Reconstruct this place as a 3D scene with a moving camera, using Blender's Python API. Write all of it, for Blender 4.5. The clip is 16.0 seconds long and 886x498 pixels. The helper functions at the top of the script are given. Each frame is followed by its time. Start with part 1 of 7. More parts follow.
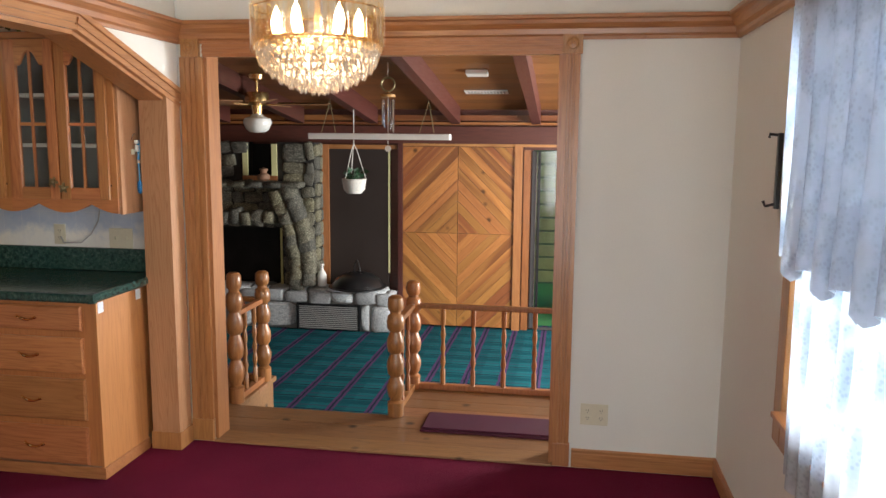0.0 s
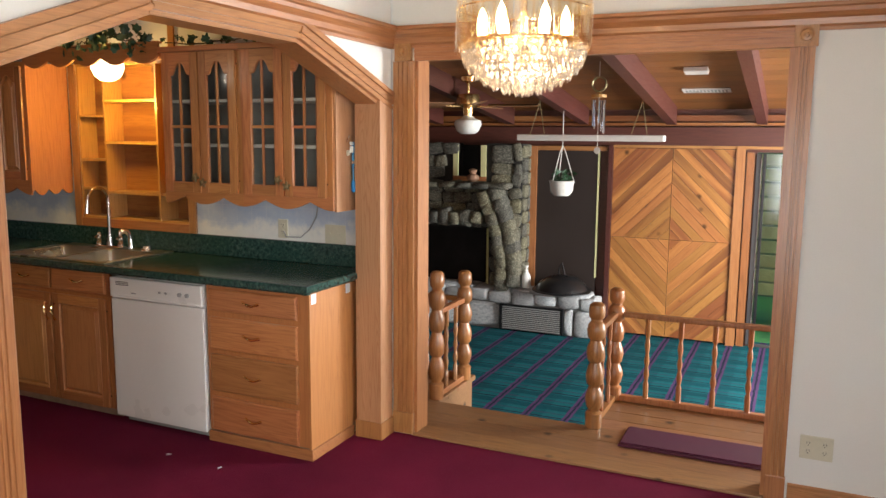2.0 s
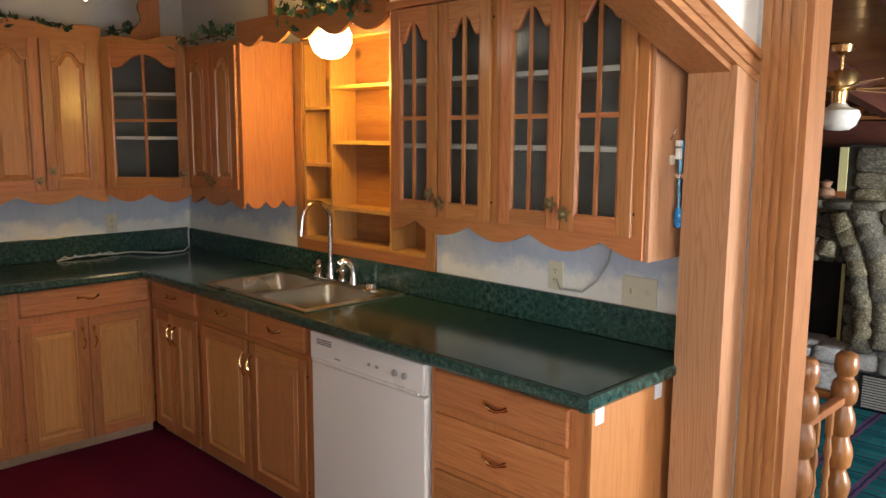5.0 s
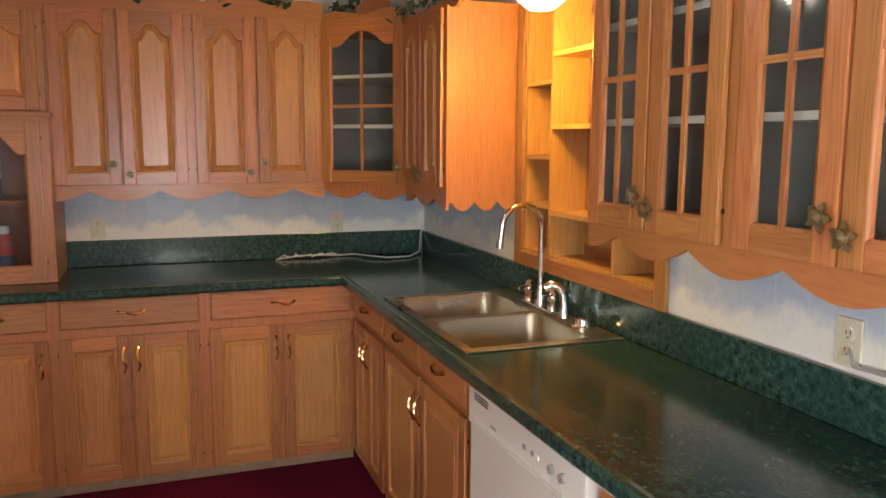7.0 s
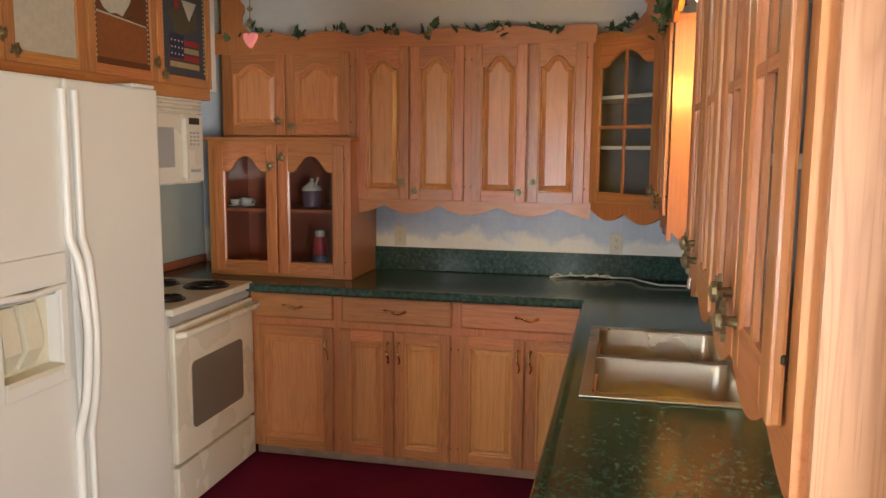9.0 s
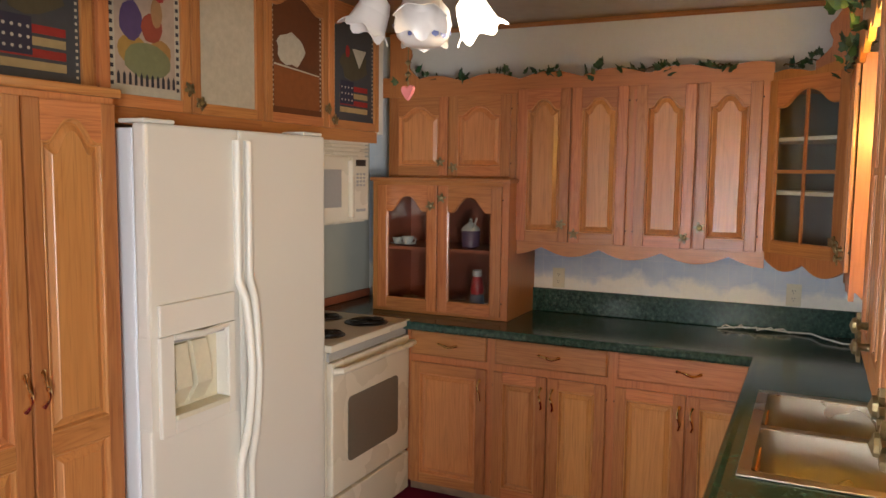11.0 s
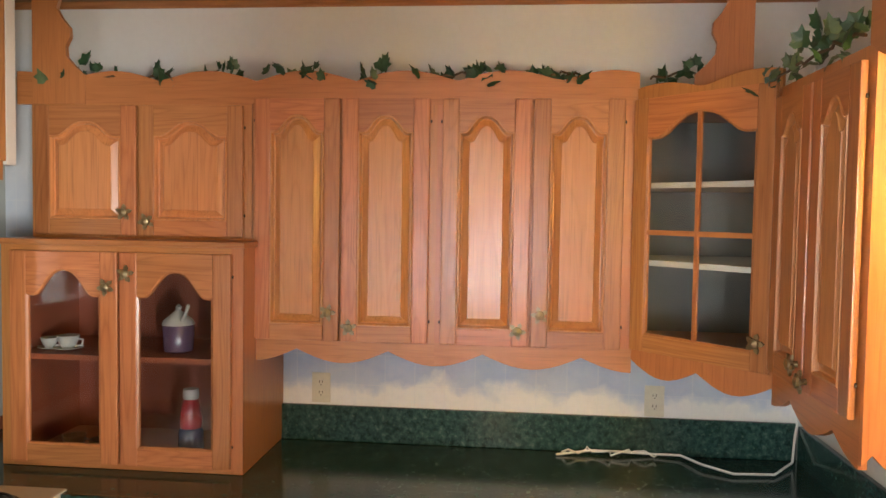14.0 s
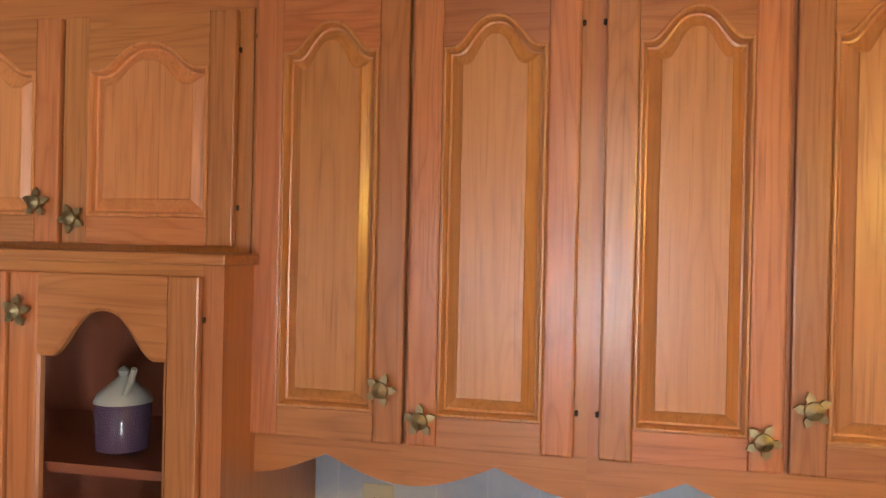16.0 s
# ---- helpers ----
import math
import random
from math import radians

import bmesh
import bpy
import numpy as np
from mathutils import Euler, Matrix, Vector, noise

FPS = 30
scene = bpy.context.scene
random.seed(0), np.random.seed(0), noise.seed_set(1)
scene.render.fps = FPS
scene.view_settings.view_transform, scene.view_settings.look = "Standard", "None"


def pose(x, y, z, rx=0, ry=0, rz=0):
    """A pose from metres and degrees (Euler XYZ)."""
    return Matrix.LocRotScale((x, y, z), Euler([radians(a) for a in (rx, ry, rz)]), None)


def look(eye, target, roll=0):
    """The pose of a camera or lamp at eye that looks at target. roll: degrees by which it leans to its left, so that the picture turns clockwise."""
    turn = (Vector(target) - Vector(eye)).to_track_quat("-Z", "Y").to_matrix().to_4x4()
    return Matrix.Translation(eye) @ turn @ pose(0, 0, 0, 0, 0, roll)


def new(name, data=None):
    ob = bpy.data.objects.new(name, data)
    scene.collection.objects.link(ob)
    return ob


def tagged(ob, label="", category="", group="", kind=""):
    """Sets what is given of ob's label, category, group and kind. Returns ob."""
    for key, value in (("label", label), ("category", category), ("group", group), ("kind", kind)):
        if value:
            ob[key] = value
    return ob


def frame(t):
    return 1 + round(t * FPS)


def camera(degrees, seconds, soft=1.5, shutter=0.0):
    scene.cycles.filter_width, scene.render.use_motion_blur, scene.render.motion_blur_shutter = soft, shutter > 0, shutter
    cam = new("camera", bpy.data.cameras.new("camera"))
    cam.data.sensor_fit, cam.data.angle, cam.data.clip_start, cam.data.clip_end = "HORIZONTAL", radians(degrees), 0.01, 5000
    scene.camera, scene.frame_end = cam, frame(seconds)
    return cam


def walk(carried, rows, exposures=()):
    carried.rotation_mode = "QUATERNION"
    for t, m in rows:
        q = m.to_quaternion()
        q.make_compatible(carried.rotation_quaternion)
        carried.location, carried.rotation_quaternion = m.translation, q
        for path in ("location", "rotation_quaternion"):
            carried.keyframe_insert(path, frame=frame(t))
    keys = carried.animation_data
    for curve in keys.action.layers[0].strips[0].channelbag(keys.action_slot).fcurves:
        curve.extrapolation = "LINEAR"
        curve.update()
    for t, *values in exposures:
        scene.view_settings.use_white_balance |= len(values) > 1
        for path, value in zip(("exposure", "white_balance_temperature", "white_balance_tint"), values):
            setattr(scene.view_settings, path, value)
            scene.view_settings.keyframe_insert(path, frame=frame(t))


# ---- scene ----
cam = camera(59.2, 16.0)
METRES, EYE, TILT, LEAN, TURN = 7.238, 1.636, 0.0, 0.0, 9.1
ROWS = [
    (0.0, 0.0, 0.0, 0.0, 0.07, -8.11, -0.47),
    (0.5, 0.0039, -0.0094, -0.0002, 7.19, -7.95, -0.41),
    (1.0, 0.0054, -0.0228, -0.0001, 9.79, -7.96, -0.39),
    (1.5, 0.0065, -0.0137, 0.0003, 12.07, -8.06, -0.4),
    (2.0, 0.0039, 0.011, 0.0006, 15.49, -8.17, -0.47),
    (2.5, -0.0111, 0.037, -0.0014, 20.6, -8.23, -0.44),
    (3.0, -0.035, 0.0713, -0.0001, 24.81, -8.27, -0.35),
    (3.5, -0.0548, 0.1059, -0.0014, 27.03, -8.28, -0.29),
    (6.0, -0.1232, 0.2934, -0.0035, 46.72, -8.04, -0.43),
    (6.5, -0.135, 0.3254, -0.0075, 53.58, -7.95, -0.42),
    (7.0, -0.1466, 0.3599, -0.0144, 60.8, -7.85, -0.34),
    (7.5, -0.1514, 0.3999, -0.0157, 70.57, -7.63, -0.37),
    (8.0, -0.1412, 0.4307, -0.0116, 80.82, -7.51, -0.31),
    (8.5, -0.1279, 0.4597, -0.0081, 88.18, -7.43, -0.31),
    (9.0, -0.1183, 0.4851, -0.0056, 93.87, -7.39, -0.41),
    (9.5, -0.1097, 0.499, -0.0035, 99.76, -7.35, -0.45),
    (10.0, -0.1056, 0.506, -0.0028, 104.72, -7.42, -0.5),
    (12.5, -0.2089, 0.4569, 0.0172, 106.45, -4.56, -0.6),
    (13.0, -0.2438, 0.4495, 0.0121, 101.97, -4.06, -0.7),
    (13.5, -0.283, 0.4454, 0.0148, 94.68, -3.6, -0.79),
    (14.0, -0.3257, 0.4477, 0.0152, 86.47, -2.69, -0.89),
    (14.5, -0.3658, 0.449, 0.0083, 82.8, -1.51, -0.98),
    (15.0, -0.413, 0.4465, 0.006, 82.46, -1.15, -1.01),
    (15.5, -0.4548, 0.4467, 0.0031, 84.91, -0.77, -1.05),
    (16.0, -0.4897, 0.4429, 0.0038, 93.4, -0.16, -1.22),
]
EXPOSURES = [(0.0, -0.85), (1.0, -0.45), (2.0, -0.55), (3.5, -0.6), (6.0, -0.12), (7.0, 0.12), (8.0, 0.22), (9.5, -0.08), (12.5, 0.02), (14.0, 0.65), (16.0, 0.6)]
walk(cam, [(t, pose(0, 0, EYE, TILT, LEAN, TURN) @ pose(METRES * x, METRES * y, METRES * z, 90 + pitch, roll, yaw)) for t, x, y, z, yaw, pitch, roll in ROWS], EXPOSURES)

# ---- world, sun, large lights ----
world = bpy.data.worlds.new("sky")
scene.world = world
world.use_nodes = True
sky = world.node_tree.nodes.new("ShaderNodeTexSky")
sky.sky_type, sky.sun_disc = "NISHITA", False
sky.sun_elevation, sky.sun_rotation = radians(61), radians(-146)
world.node_tree.links.new(sky.outputs[0], world.node_tree.nodes["Background"].inputs[0])
world.node_tree.nodes["Background"].inputs[1].default_value = 0.12


PLAN, FL = 0.94, -0.06      # metres to a unit of the plan below, and the height of its floor


def lamp(name, kind, m, energy, color=(1, 1, 1), size=0.1, size_y=None):
    data = bpy.data.lights.new(name, kind)
    data.energy, data.color = energy, color
    if kind == "AREA":
        data.shape, data.size, data.size_y = "RECTANGLE", size, size_y or size
    elif kind == "SUN":
        data.angle = radians(12)
    else:
        data.shadow_soft_size = size
    ob = new(name, data)
    ob.matrix_world = Matrix.Translation((m.translation - Vector((0, 0, FL))) * PLAN) @ m.to_quaternion().to_matrix().to_4x4()
    return ob


lamp("sun", "SUN", look((-3, -4.5, 10), (0, 0, 0)), 1.5, (1, 0.95, 0.88))
DAY = (0.97, 0.97, 0.96)
lamp("window_light", "AREA", look((0.98, 2.1, 1.4), (-3, 2.5, 1.25)), 170, DAY, 1.4, 1.4).data.spread = radians(95)
# rear and side fill lights, added in wall openings that stay out of view
lamp("rear_window_light", "AREA", look((0.05, -2.3, 1.0), (-0.7, 4, 0.8)), 98, DAY, 1.1, 1.8)
lamp("side_window_light", "AREA", look((0.9, 0.3, 1.45), (-4.2, 2.3, 0.9)), 62, DAY, 1.6, 1.3)
lamp("living_window_light", "AREA", look((2.1, 6.6, 1.0), (-2.5, 6.9, -0.3)), 560, DAY, 1.6, 1.4)

# ---- materials ----


def shader(name):
    m = bpy.data.materials.new(name)
    m.use_nodes = True
    return m, m.node_tree, m.node_tree.nodes["Principled BSDF"]


def node(nt, kind, props=(), **inputs):
    n = nt.nodes.new("ShaderNode" + kind)
    for key, value in dict(props).items():
        if key == "operation": n.operation = value
        elif key == "data_type": n.data_type = value
        elif key == "blend_type": n.blend_type = value
        elif key == "wave_type": n.wave_type = value
        elif key == "bands_direction": n.bands_direction = value
        elif key == "feature": n.feature = value
    for key, value in inputs.items():
        slot = n.inputs[int(key[1:])] if key[0] == "i" and key[1:].isdigit() else n.inputs[key]
        if isinstance(value, bpy.types.NodeSocket):
            nt.links.new(value, slot)
        else:
            slot.default_value = value
    return n


def ramp(nt, fac, *stops):
    n = nt.nodes.new("ShaderNodeValToRGB")
    els = n.color_ramp.elements
    while len(els) < len(stops):
        els.new(0.5)
    for e, (p, c) in zip(els, stops):
        e.position, e.color = p, (*c, 1)
    nt.links.new(fac, n.inputs[0])
    return n.outputs[0]


def place(nt, scale=(1, 1, 1), vary=True):
    """Object coordinates, stretched, and shifted at random from piece to piece."""
    co = node(nt, "TexCoord").outputs["Object"]
    if vary:
        rnd = node(nt, "ObjectInfo").outputs["Random"]
        isl = node(nt, "NewGeometry").outputs["Random Per Island"]
        both = node(nt, "Math", {"operation": "ADD"}, i0=rnd, i1=isl).outputs[0]
        off = node(nt, "Math", {"operation": "MULTIPLY"}, i0=both, i1=37.0).outputs[0]
        vec = node(nt, "CombineXYZ", X=off, Y=off, Z=off).outputs[0]
        co = node(nt, "VectorMath", {"operation": "ADD"}, i0=co, i1=vec).outputs[0]
    return node(nt, "Mapping", Vector=co, Scale=scale).outputs[0]


def bump(nt, b, height, strength=0.2, distance=0.01):
    n = node(nt, "Bump", Strength=strength, Distance=distance, Height=height)
    nt.links.new(n.outputs[0], b.inputs["Normal"])


def mix(nt, fac, a, c, how="MIX"):
    n = nt.nodes.new("ShaderNodeMix")
    n.data_type, n.blend_type = "RGBA", how
    for slot, value in ((n.inputs[0], fac), (n.inputs[6], a), (n.inputs[7], c)):
        if isinstance(value, bpy.types.NodeSocket):
            nt.links.new(value, slot)
        else:
            slot.default_value = value if not isinstance(value, tuple) else (*value, 1)
    return n.outputs[2]


def oak(name, light, dark, axis=2, rough=0.38, knots=False, coat=0.3, spread=0.2, depth=(0.13, 0.46), figure=0.24, heart=None):
    """Varnished wood: broad figure, growth lines, and short dark pores along the axis; heart: the colour of heartwood streaks."""
    m, nt, b = shader(name)
    fine, broad, tiny = [17, 17, 17], [4.4, 4.4, 4.4], [190, 190, 190]
    fine[axis], broad[axis], tiny[axis] = 1.0, 0.36, 5.0
    v1, v2 = place(nt, fine), place(nt, broad)
    pores = node(nt, "TexNoise", Vector=v1, Scale=4.0, Detail=4.0, Roughness=0.55).outputs[0]
    wav = node(nt, "TexNoise", Vector=v2, Scale=2.2, Detail=2.0, Distortion=0.9).outputs[0]
    rings = node(nt, "Math", {"operation": "FRACT"}, i0=node(nt, "Math", {"operation": "MULTIPLY"}, i0=wav, i1=13.0).outputs[0]).outputs[0]
    rings = ramp(nt, rings, (0.0, (0.35, 0.35, 0.35)), (0.16, (0.8, 0.8, 0.8)), (0.55, (1, 1, 1)), (0.88, (0.65, 0.65, 0.65)), (1.0, (0.35, 0.35, 0.35)))
    f = node(nt, "Math", {"operation": "ADD"}, i0=node(nt, "Math", {"operation": "MULTIPLY"}, i0=pores, i1=0.36).outputs[0],
             i1=node(nt, "Math", {"operation": "MULTIPLY"}, i0=rings, i1=figure).outputs[0]).outputs[0]
    c = ramp(nt, f, (depth[0], dark), (depth[1], light))
    short = node(nt, "TexNoise", Vector=place(nt, tiny), Scale=1.0, Detail=2.0, Roughness=0.5).outputs[0]
    c = mix(nt, ramp(nt, short, (0.30, (0.4, 0.4, 0.4)), (0.43, (0, 0, 0))), c, tuple(x * 0.62 for x in dark))
    isl = node(nt, "NewGeometry").outputs["Random Per Island"]
    rnd = node(nt, "ObjectInfo").outputs["Random"]
    s = node(nt, "Math", {"operation": "FRACT"}, i0=node(nt, "Math", {"operation": "ADD"}, i0=isl, i1=rnd).outputs[0]).outputs[0]
    if heart:
        streak = [7.0, 7.0, 7.0]
        streak[axis] = 0.35
        hn = node(nt, "TexNoise", Vector=place(nt, streak), Scale=1.0, Detail=2.0, Distortion=0.4).outputs[0]
        c = mix(nt, ramp(nt, hn, (0.50, (0, 0, 0)), (0.62, (0.8, 0.8, 0.8))), c, heart)
    val = node(nt, "MapRange", Value=s, i3=1 - spread, i4=1 + spread).outputs[0]
    hue = node(nt, "MapRange", Value=rnd, i3=0.492, i4=0.506).outputs[0]
    c = node(nt, "HueSaturation", Color=c, Value=val, Hue=hue).outputs[0]
    if knots:
        k = node(nt, "TexVoronoi", Vector=place(nt, (3.2, 3.2, 3.2)), Scale=1.2).outputs["Distance"]
        c = mix(nt, ramp(nt, k, (0.05, (1, 1, 1)), (0.13, (0, 0, 0))), c, tuple(x * 0.28 for x in dark))
    nt.links.new(c, b.inputs["Base Color"])
    r = node(nt, "MapRange", Value=pores, i3=rough - 0.1, i4=rough + 0.14).outputs[0]
    nt.links.new(r, b.inputs["Roughness"])
    b.inputs["Coat Weight"].default_value, b.inputs["Coat Roughness"].default_value = coat, 0.2
    bump(nt, b, short, 0.14, 0.002)
    return m


def plain(name, color, rough=0.5, metal=0.0, grain=0.06, scale=60, relief=0.05, **extra):
    m, nt, b = shader(name)
    v = place(nt)
    n1 = node(nt, "TexNoise", Vector=v, Scale=float(scale), Detail=4.0).outputs[0]
    n2 = node(nt, "TexNoise", Vector=v, Scale=3.0, Detail=3.0).outputs[0]
    f = node(nt, "Math", {"operation": "ADD"}, i0=n1, i1=n2).outputs[0]
    val = node(nt, "MapRange", Value=f, i1=0.6, i2=1.4, i3=1 - grain, i4=1 + grain).outputs[0]
    c = node(nt, "HueSaturation", Color=(*color, 1), Value=val).outputs[0]
    nt.links.new(c, b.inputs["Base Color"])
    nt.links.new(node(nt, "MapRange", Value=n2, i1=0.3, i2=0.7, i3=max(0.02, rough * 0.85), i4=min(1, rough * 1.15)).outputs[0], b.inputs["Roughness"])
    b.inputs["Metallic"].default_value = metal
    if relief:
        bump(nt, b, n1, relief, 0.003)
    for key, value in extra.items():
        b.inputs[key.replace("_", " ")].default_value = value
    return m


def glow(name, color, strength, base=(0.9, 0.88, 0.82)):
    m, nt, b = shader(name)
    b.inputs["Base Color"].default_value = (*base, 1)
    b.inputs["Emission Color"].default_value, b.inputs["Emission Strength"].default_value = (*color, 1), strength
    b.inputs["Roughness"].default_value = 0.3
    return m


def glass(name, tint=(0.9, 0.93, 0.92), gloss=0.12, rough=0.03):
    """A thin pane: seen through, with a sheen that grows at grazing angles."""
    m, nt, b = shader(name)
    out = nt.nodes["Material Output"]
    tr = node(nt, "BsdfTransparent", Color=(*tint, 1))
    gl = node(nt, "BsdfGlossy", Color=(1, 1, 1, 1), Roughness=rough)
    fr = node(nt, "LayerWeight", Blend=0.5).outputs["Facing"]
    fr = node(nt, "Math", {"operation": "POWER"}, i0=fr, i1=4.5).outputs[0]
    fr = node(nt, "Math", {"operation": "MULTIPLY_ADD"}, i0=fr, i1=0.55, i2=0.02).outputs[0]
    sh = nt.nodes.new("ShaderNodeMixShader")
    nt.links.new(node(nt, "Math", {"operation": "ADD"}, i0=fr, i1=gloss * 0.3).outputs[0], sh.inputs[0])
    nt.links.new(tr.outputs[0], sh.inputs[1]), nt.links.new(gl.outputs[0], sh.inputs[2])
    nt.links.new(sh.outputs[0], out.inputs[0])
    return m


OAK_L, OAK_D = (0.50, 0.208, 0.070), (0.30, 0.098, 0.029)
M_OAK = oak("oak_upright", OAK_L, OAK_D, 2, depth=(0.12, 0.46), coat=0.4, figure=0.24)
M_OAKX = oak("oak_level", OAK_L, OAK_D, 0, depth=(0.12, 0.46), coat=0.4, figure=0.24)
FACE_L, FACE_D = (0.48, 0.195, 0.062), (0.37, 0.138, 0.042)
M_FACE = oak("oak_face_frame", FACE_L, FACE_D, 2, spread=0.05, coat=0.3, figure=0.14, depth=(0.10, 0.36))
M_FACEX = oak("oak_face_level", FACE_L, FACE_D, 0, spread=0.05, coat=0.3, figure=0.14, depth=(0.10, 0.36))
M_PANEL = oak("oak_panel", (0.57, 0.265, 0.092), (0.41, 0.165, 0.05), 2, spread=0.12, coat=0.4, figure=0.17, depth=(0.10, 0.38))
M_SIDE = oak("oak_veneer", (0.52, 0.222, 0.075), (0.40, 0.155, 0.047), 2, spread=0.04, figure=0.16, depth=(0.10, 0.38))
TRIM_L, TRIM_D = (0.43, 0.192, 0.066), (0.26, 0.10, 0.031)
M_TRIM = oak("trim_upright", TRIM_L, TRIM_D, 2, spread=0.05, depth=(0.12, 0.42), figure=0.2)
M_TRIMX = oak("trim_level", TRIM_L, TRIM_D, 0, spread=0.05, depth=(0.12, 0.42), figure=0.2)
M_TRIMY = oak("trim_across", TRIM_L, TRIM_D, 1, spread=0.05, depth=(0.12, 0.42), figure=0.2)


def ash(name, pale, dark):
    """Pale board with wavering growth lines and fine open streaks."""
    m, nt, b = shader(name)
    wav = node(nt, "TexNoise", Vector=place(nt, (8, 8, 0.45)), Scale=1.5, Detail=2.0, Distortion=0.25).outputs[0]
    rings = node(nt, "Math", {"operation": "FRACT"}, i0=node(nt, "Math", {"operation": "MULTIPLY"}, i0=wav, i1=24.0).outputs[0]).outputs[0]
    fibre = node(nt, "TexNoise", Vector=place(nt, (240, 240, 6)), Scale=1.0, Detail=3.0).outputs[0]
    broad = node(nt, "TexNoise", Vector=place(nt, (9, 9, 0.6)), Scale=1.0, Detail=2.0).outputs[0]
    mid = tuple(0.45 * p + 0.55 * d for p, d in zip(pale, dark))
    c = ramp(nt, rings, (0.0, mid), (0.08, tuple((p + q) / 2 for p, q in zip(mid, pale))), (0.35, pale), (0.75, pale), (1.0, mid))
    c = mix(nt, ramp(nt, fibre, (0.30, (0.6, 0.6, 0.6)), (0.46, (0, 0, 0))), c, dark)
    c = node(nt, "HueSaturation", Color=c, Value=node(nt, "MapRange", Value=broad, i1=0.3, i2=0.7, i3=0.9, i4=1.08).outputs[0]).outputs[0]
    nt.links.new(c, b.inputs["Base Color"])
    b.inputs["Roughness"].default_value = 0.42
    bump(nt, b, fibre, 0.12, 0.002)
    return m


M_JAMB = ash("pale_streaked_oak", (0.45, 0.235, 0.118), (0.31, 0.135, 0.055))
M_PINE = oak("pine_shelf", (0.55, 0.30, 0.09), (0.42, 0.2, 0.05), 2, spread=0.06)
M_STEP = oak("worn_step_board", (0.33, 0.165, 0.068), (0.17, 0.078, 0.03), 0, rough=0.5, knots=True)
M_PLANK = oak("knotty_pine_plank", (0.46, 0.20, 0.055), (0.33, 0.122, 0.03), 0, rough=0.42, knots=True, spread=0.22, heart=(0.20, 0.062, 0.02))
M_CEILPLANK = oak("ceiling_plank", (0.27, 0.112, 0.03), (0.16, 0.06, 0.015), 0, rough=0.5, spread=0.2)
M_BEAM = oak("dark_beam", (0.10, 0.027, 0.018), (0.055, 0.014, 0.010), 1, rough=0.5, spread=0.1)
M_BEAMX = oak("dark_beam_level", (0.10, 0.027, 0.018), (0.055, 0.014, 0.010), 0, rough=0.5, spread=0.1)
M_TURNED = oak("turned_oak", (0.36, 0.15, 0.05), (0.2, 0.075, 0.02), 2, rough=0.35)
M_DARKIN = oak("cabinet_inside", (0.36, 0.10, 0.05), (0.26, 0.065, 0.03), 2, rough=0.6)
M_WALL = plain("cream_wall_paint", (0.74, 0.73, 0.68), 0.85, grain=0.03, scale=160, relief=0.15)
M_CEIL = plain("white_ceiling_paint", (0.8, 0.8, 0.78), 0.9, grain=0.02, scale=120, relief=0.15)
M_WHITE = plain("white_enamel", (0.80, 0.79, 0.75), 0.3, grain=0.015, relief=0.02)
M_BISQUE = plain("almond_enamel", (0.66, 0.605, 0.49), 0.28, grain=0.015, relief=0.02)
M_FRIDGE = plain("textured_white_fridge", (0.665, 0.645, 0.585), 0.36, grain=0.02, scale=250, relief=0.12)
# same white as the doors, with cool light on the side put into the colour
M_FRSIDE = plain("fridge_white_in_cool_light", (0.74, 0.79, 0.85), 0.4, grain=0.02, scale=250, relief=0.1)
M_GASKET = plain("grey_plastic", (0.35, 0.35, 0.34), 0.5)
M_BLACK = plain("black_plastic", (0.012, 0.012, 0.013), 0.3)
M_SOOT = plain("soot_and_niche_black", (0.01, 0.01, 0.01), 0.9)
M_BRASS = plain("polished_brass", (0.85, 0.58, 0.26), 0.26, 1.0, relief=0.0)
M_PULL = plain("bright_brass", (0.92, 0.68, 0.34), 0.13, 1.0, relief=0.0)
M_ANTIQUE = plain("antique_brass", (0.30, 0.25, 0.14), 0.42, 0.9, grain=0.3, scale=120)
M_HINGE = plain("dark_bronze", (0.05, 0.035, 0.02), 0.4, 0.8)
M_CHROME = plain("chrome", (0.78, 0.78, 0.78), 0.1, 1.0, relief=0.0)
M_STEEL = plain("brushed_steel", (0.50, 0.46, 0.37), 0.3, 1.0, grain=0.05, scale=200)
M_PLATE = plain("almond_plastic", (0.62, 0.58, 0.44), 0.4)
M_PAPER = plain("white_sticker", (0.75, 0.8, 0.88), 0.7)
M_CORD = plain("white_cord", (0.75, 0.74, 0.68), 0.5)
M_SHELFW = plain("white_shelf_edge", (0.72, 0.7, 0.64), 0.5)
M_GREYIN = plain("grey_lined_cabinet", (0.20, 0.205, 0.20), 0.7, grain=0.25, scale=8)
M_LEAF = plain("ivy_leaf", (0.022, 0.065, 0.028), 0.45, grain=0.5, scale=25, relief=0.2)
M_LEAFP = plain("pale_ivy_leaf", (0.10, 0.15, 0.065), 0.45, grain=0.5, scale=25, relief=0.2)
M_STEM = plain("brown_vine", (0.08, 0.05, 0.025), 0.7)
M_GLASS = glass("clear_pane", gloss=0.05, rough=0.08)
M_MAT = plain("burgundy_mat", (0.075, 0.008, 0.03), 0.95, grain=0.25, scale=300, relief=0.4)
M_TOE = plain("plinth_grey", (0.32, 0.22, 0.15), 0.7, grain=0.3, scale=20)


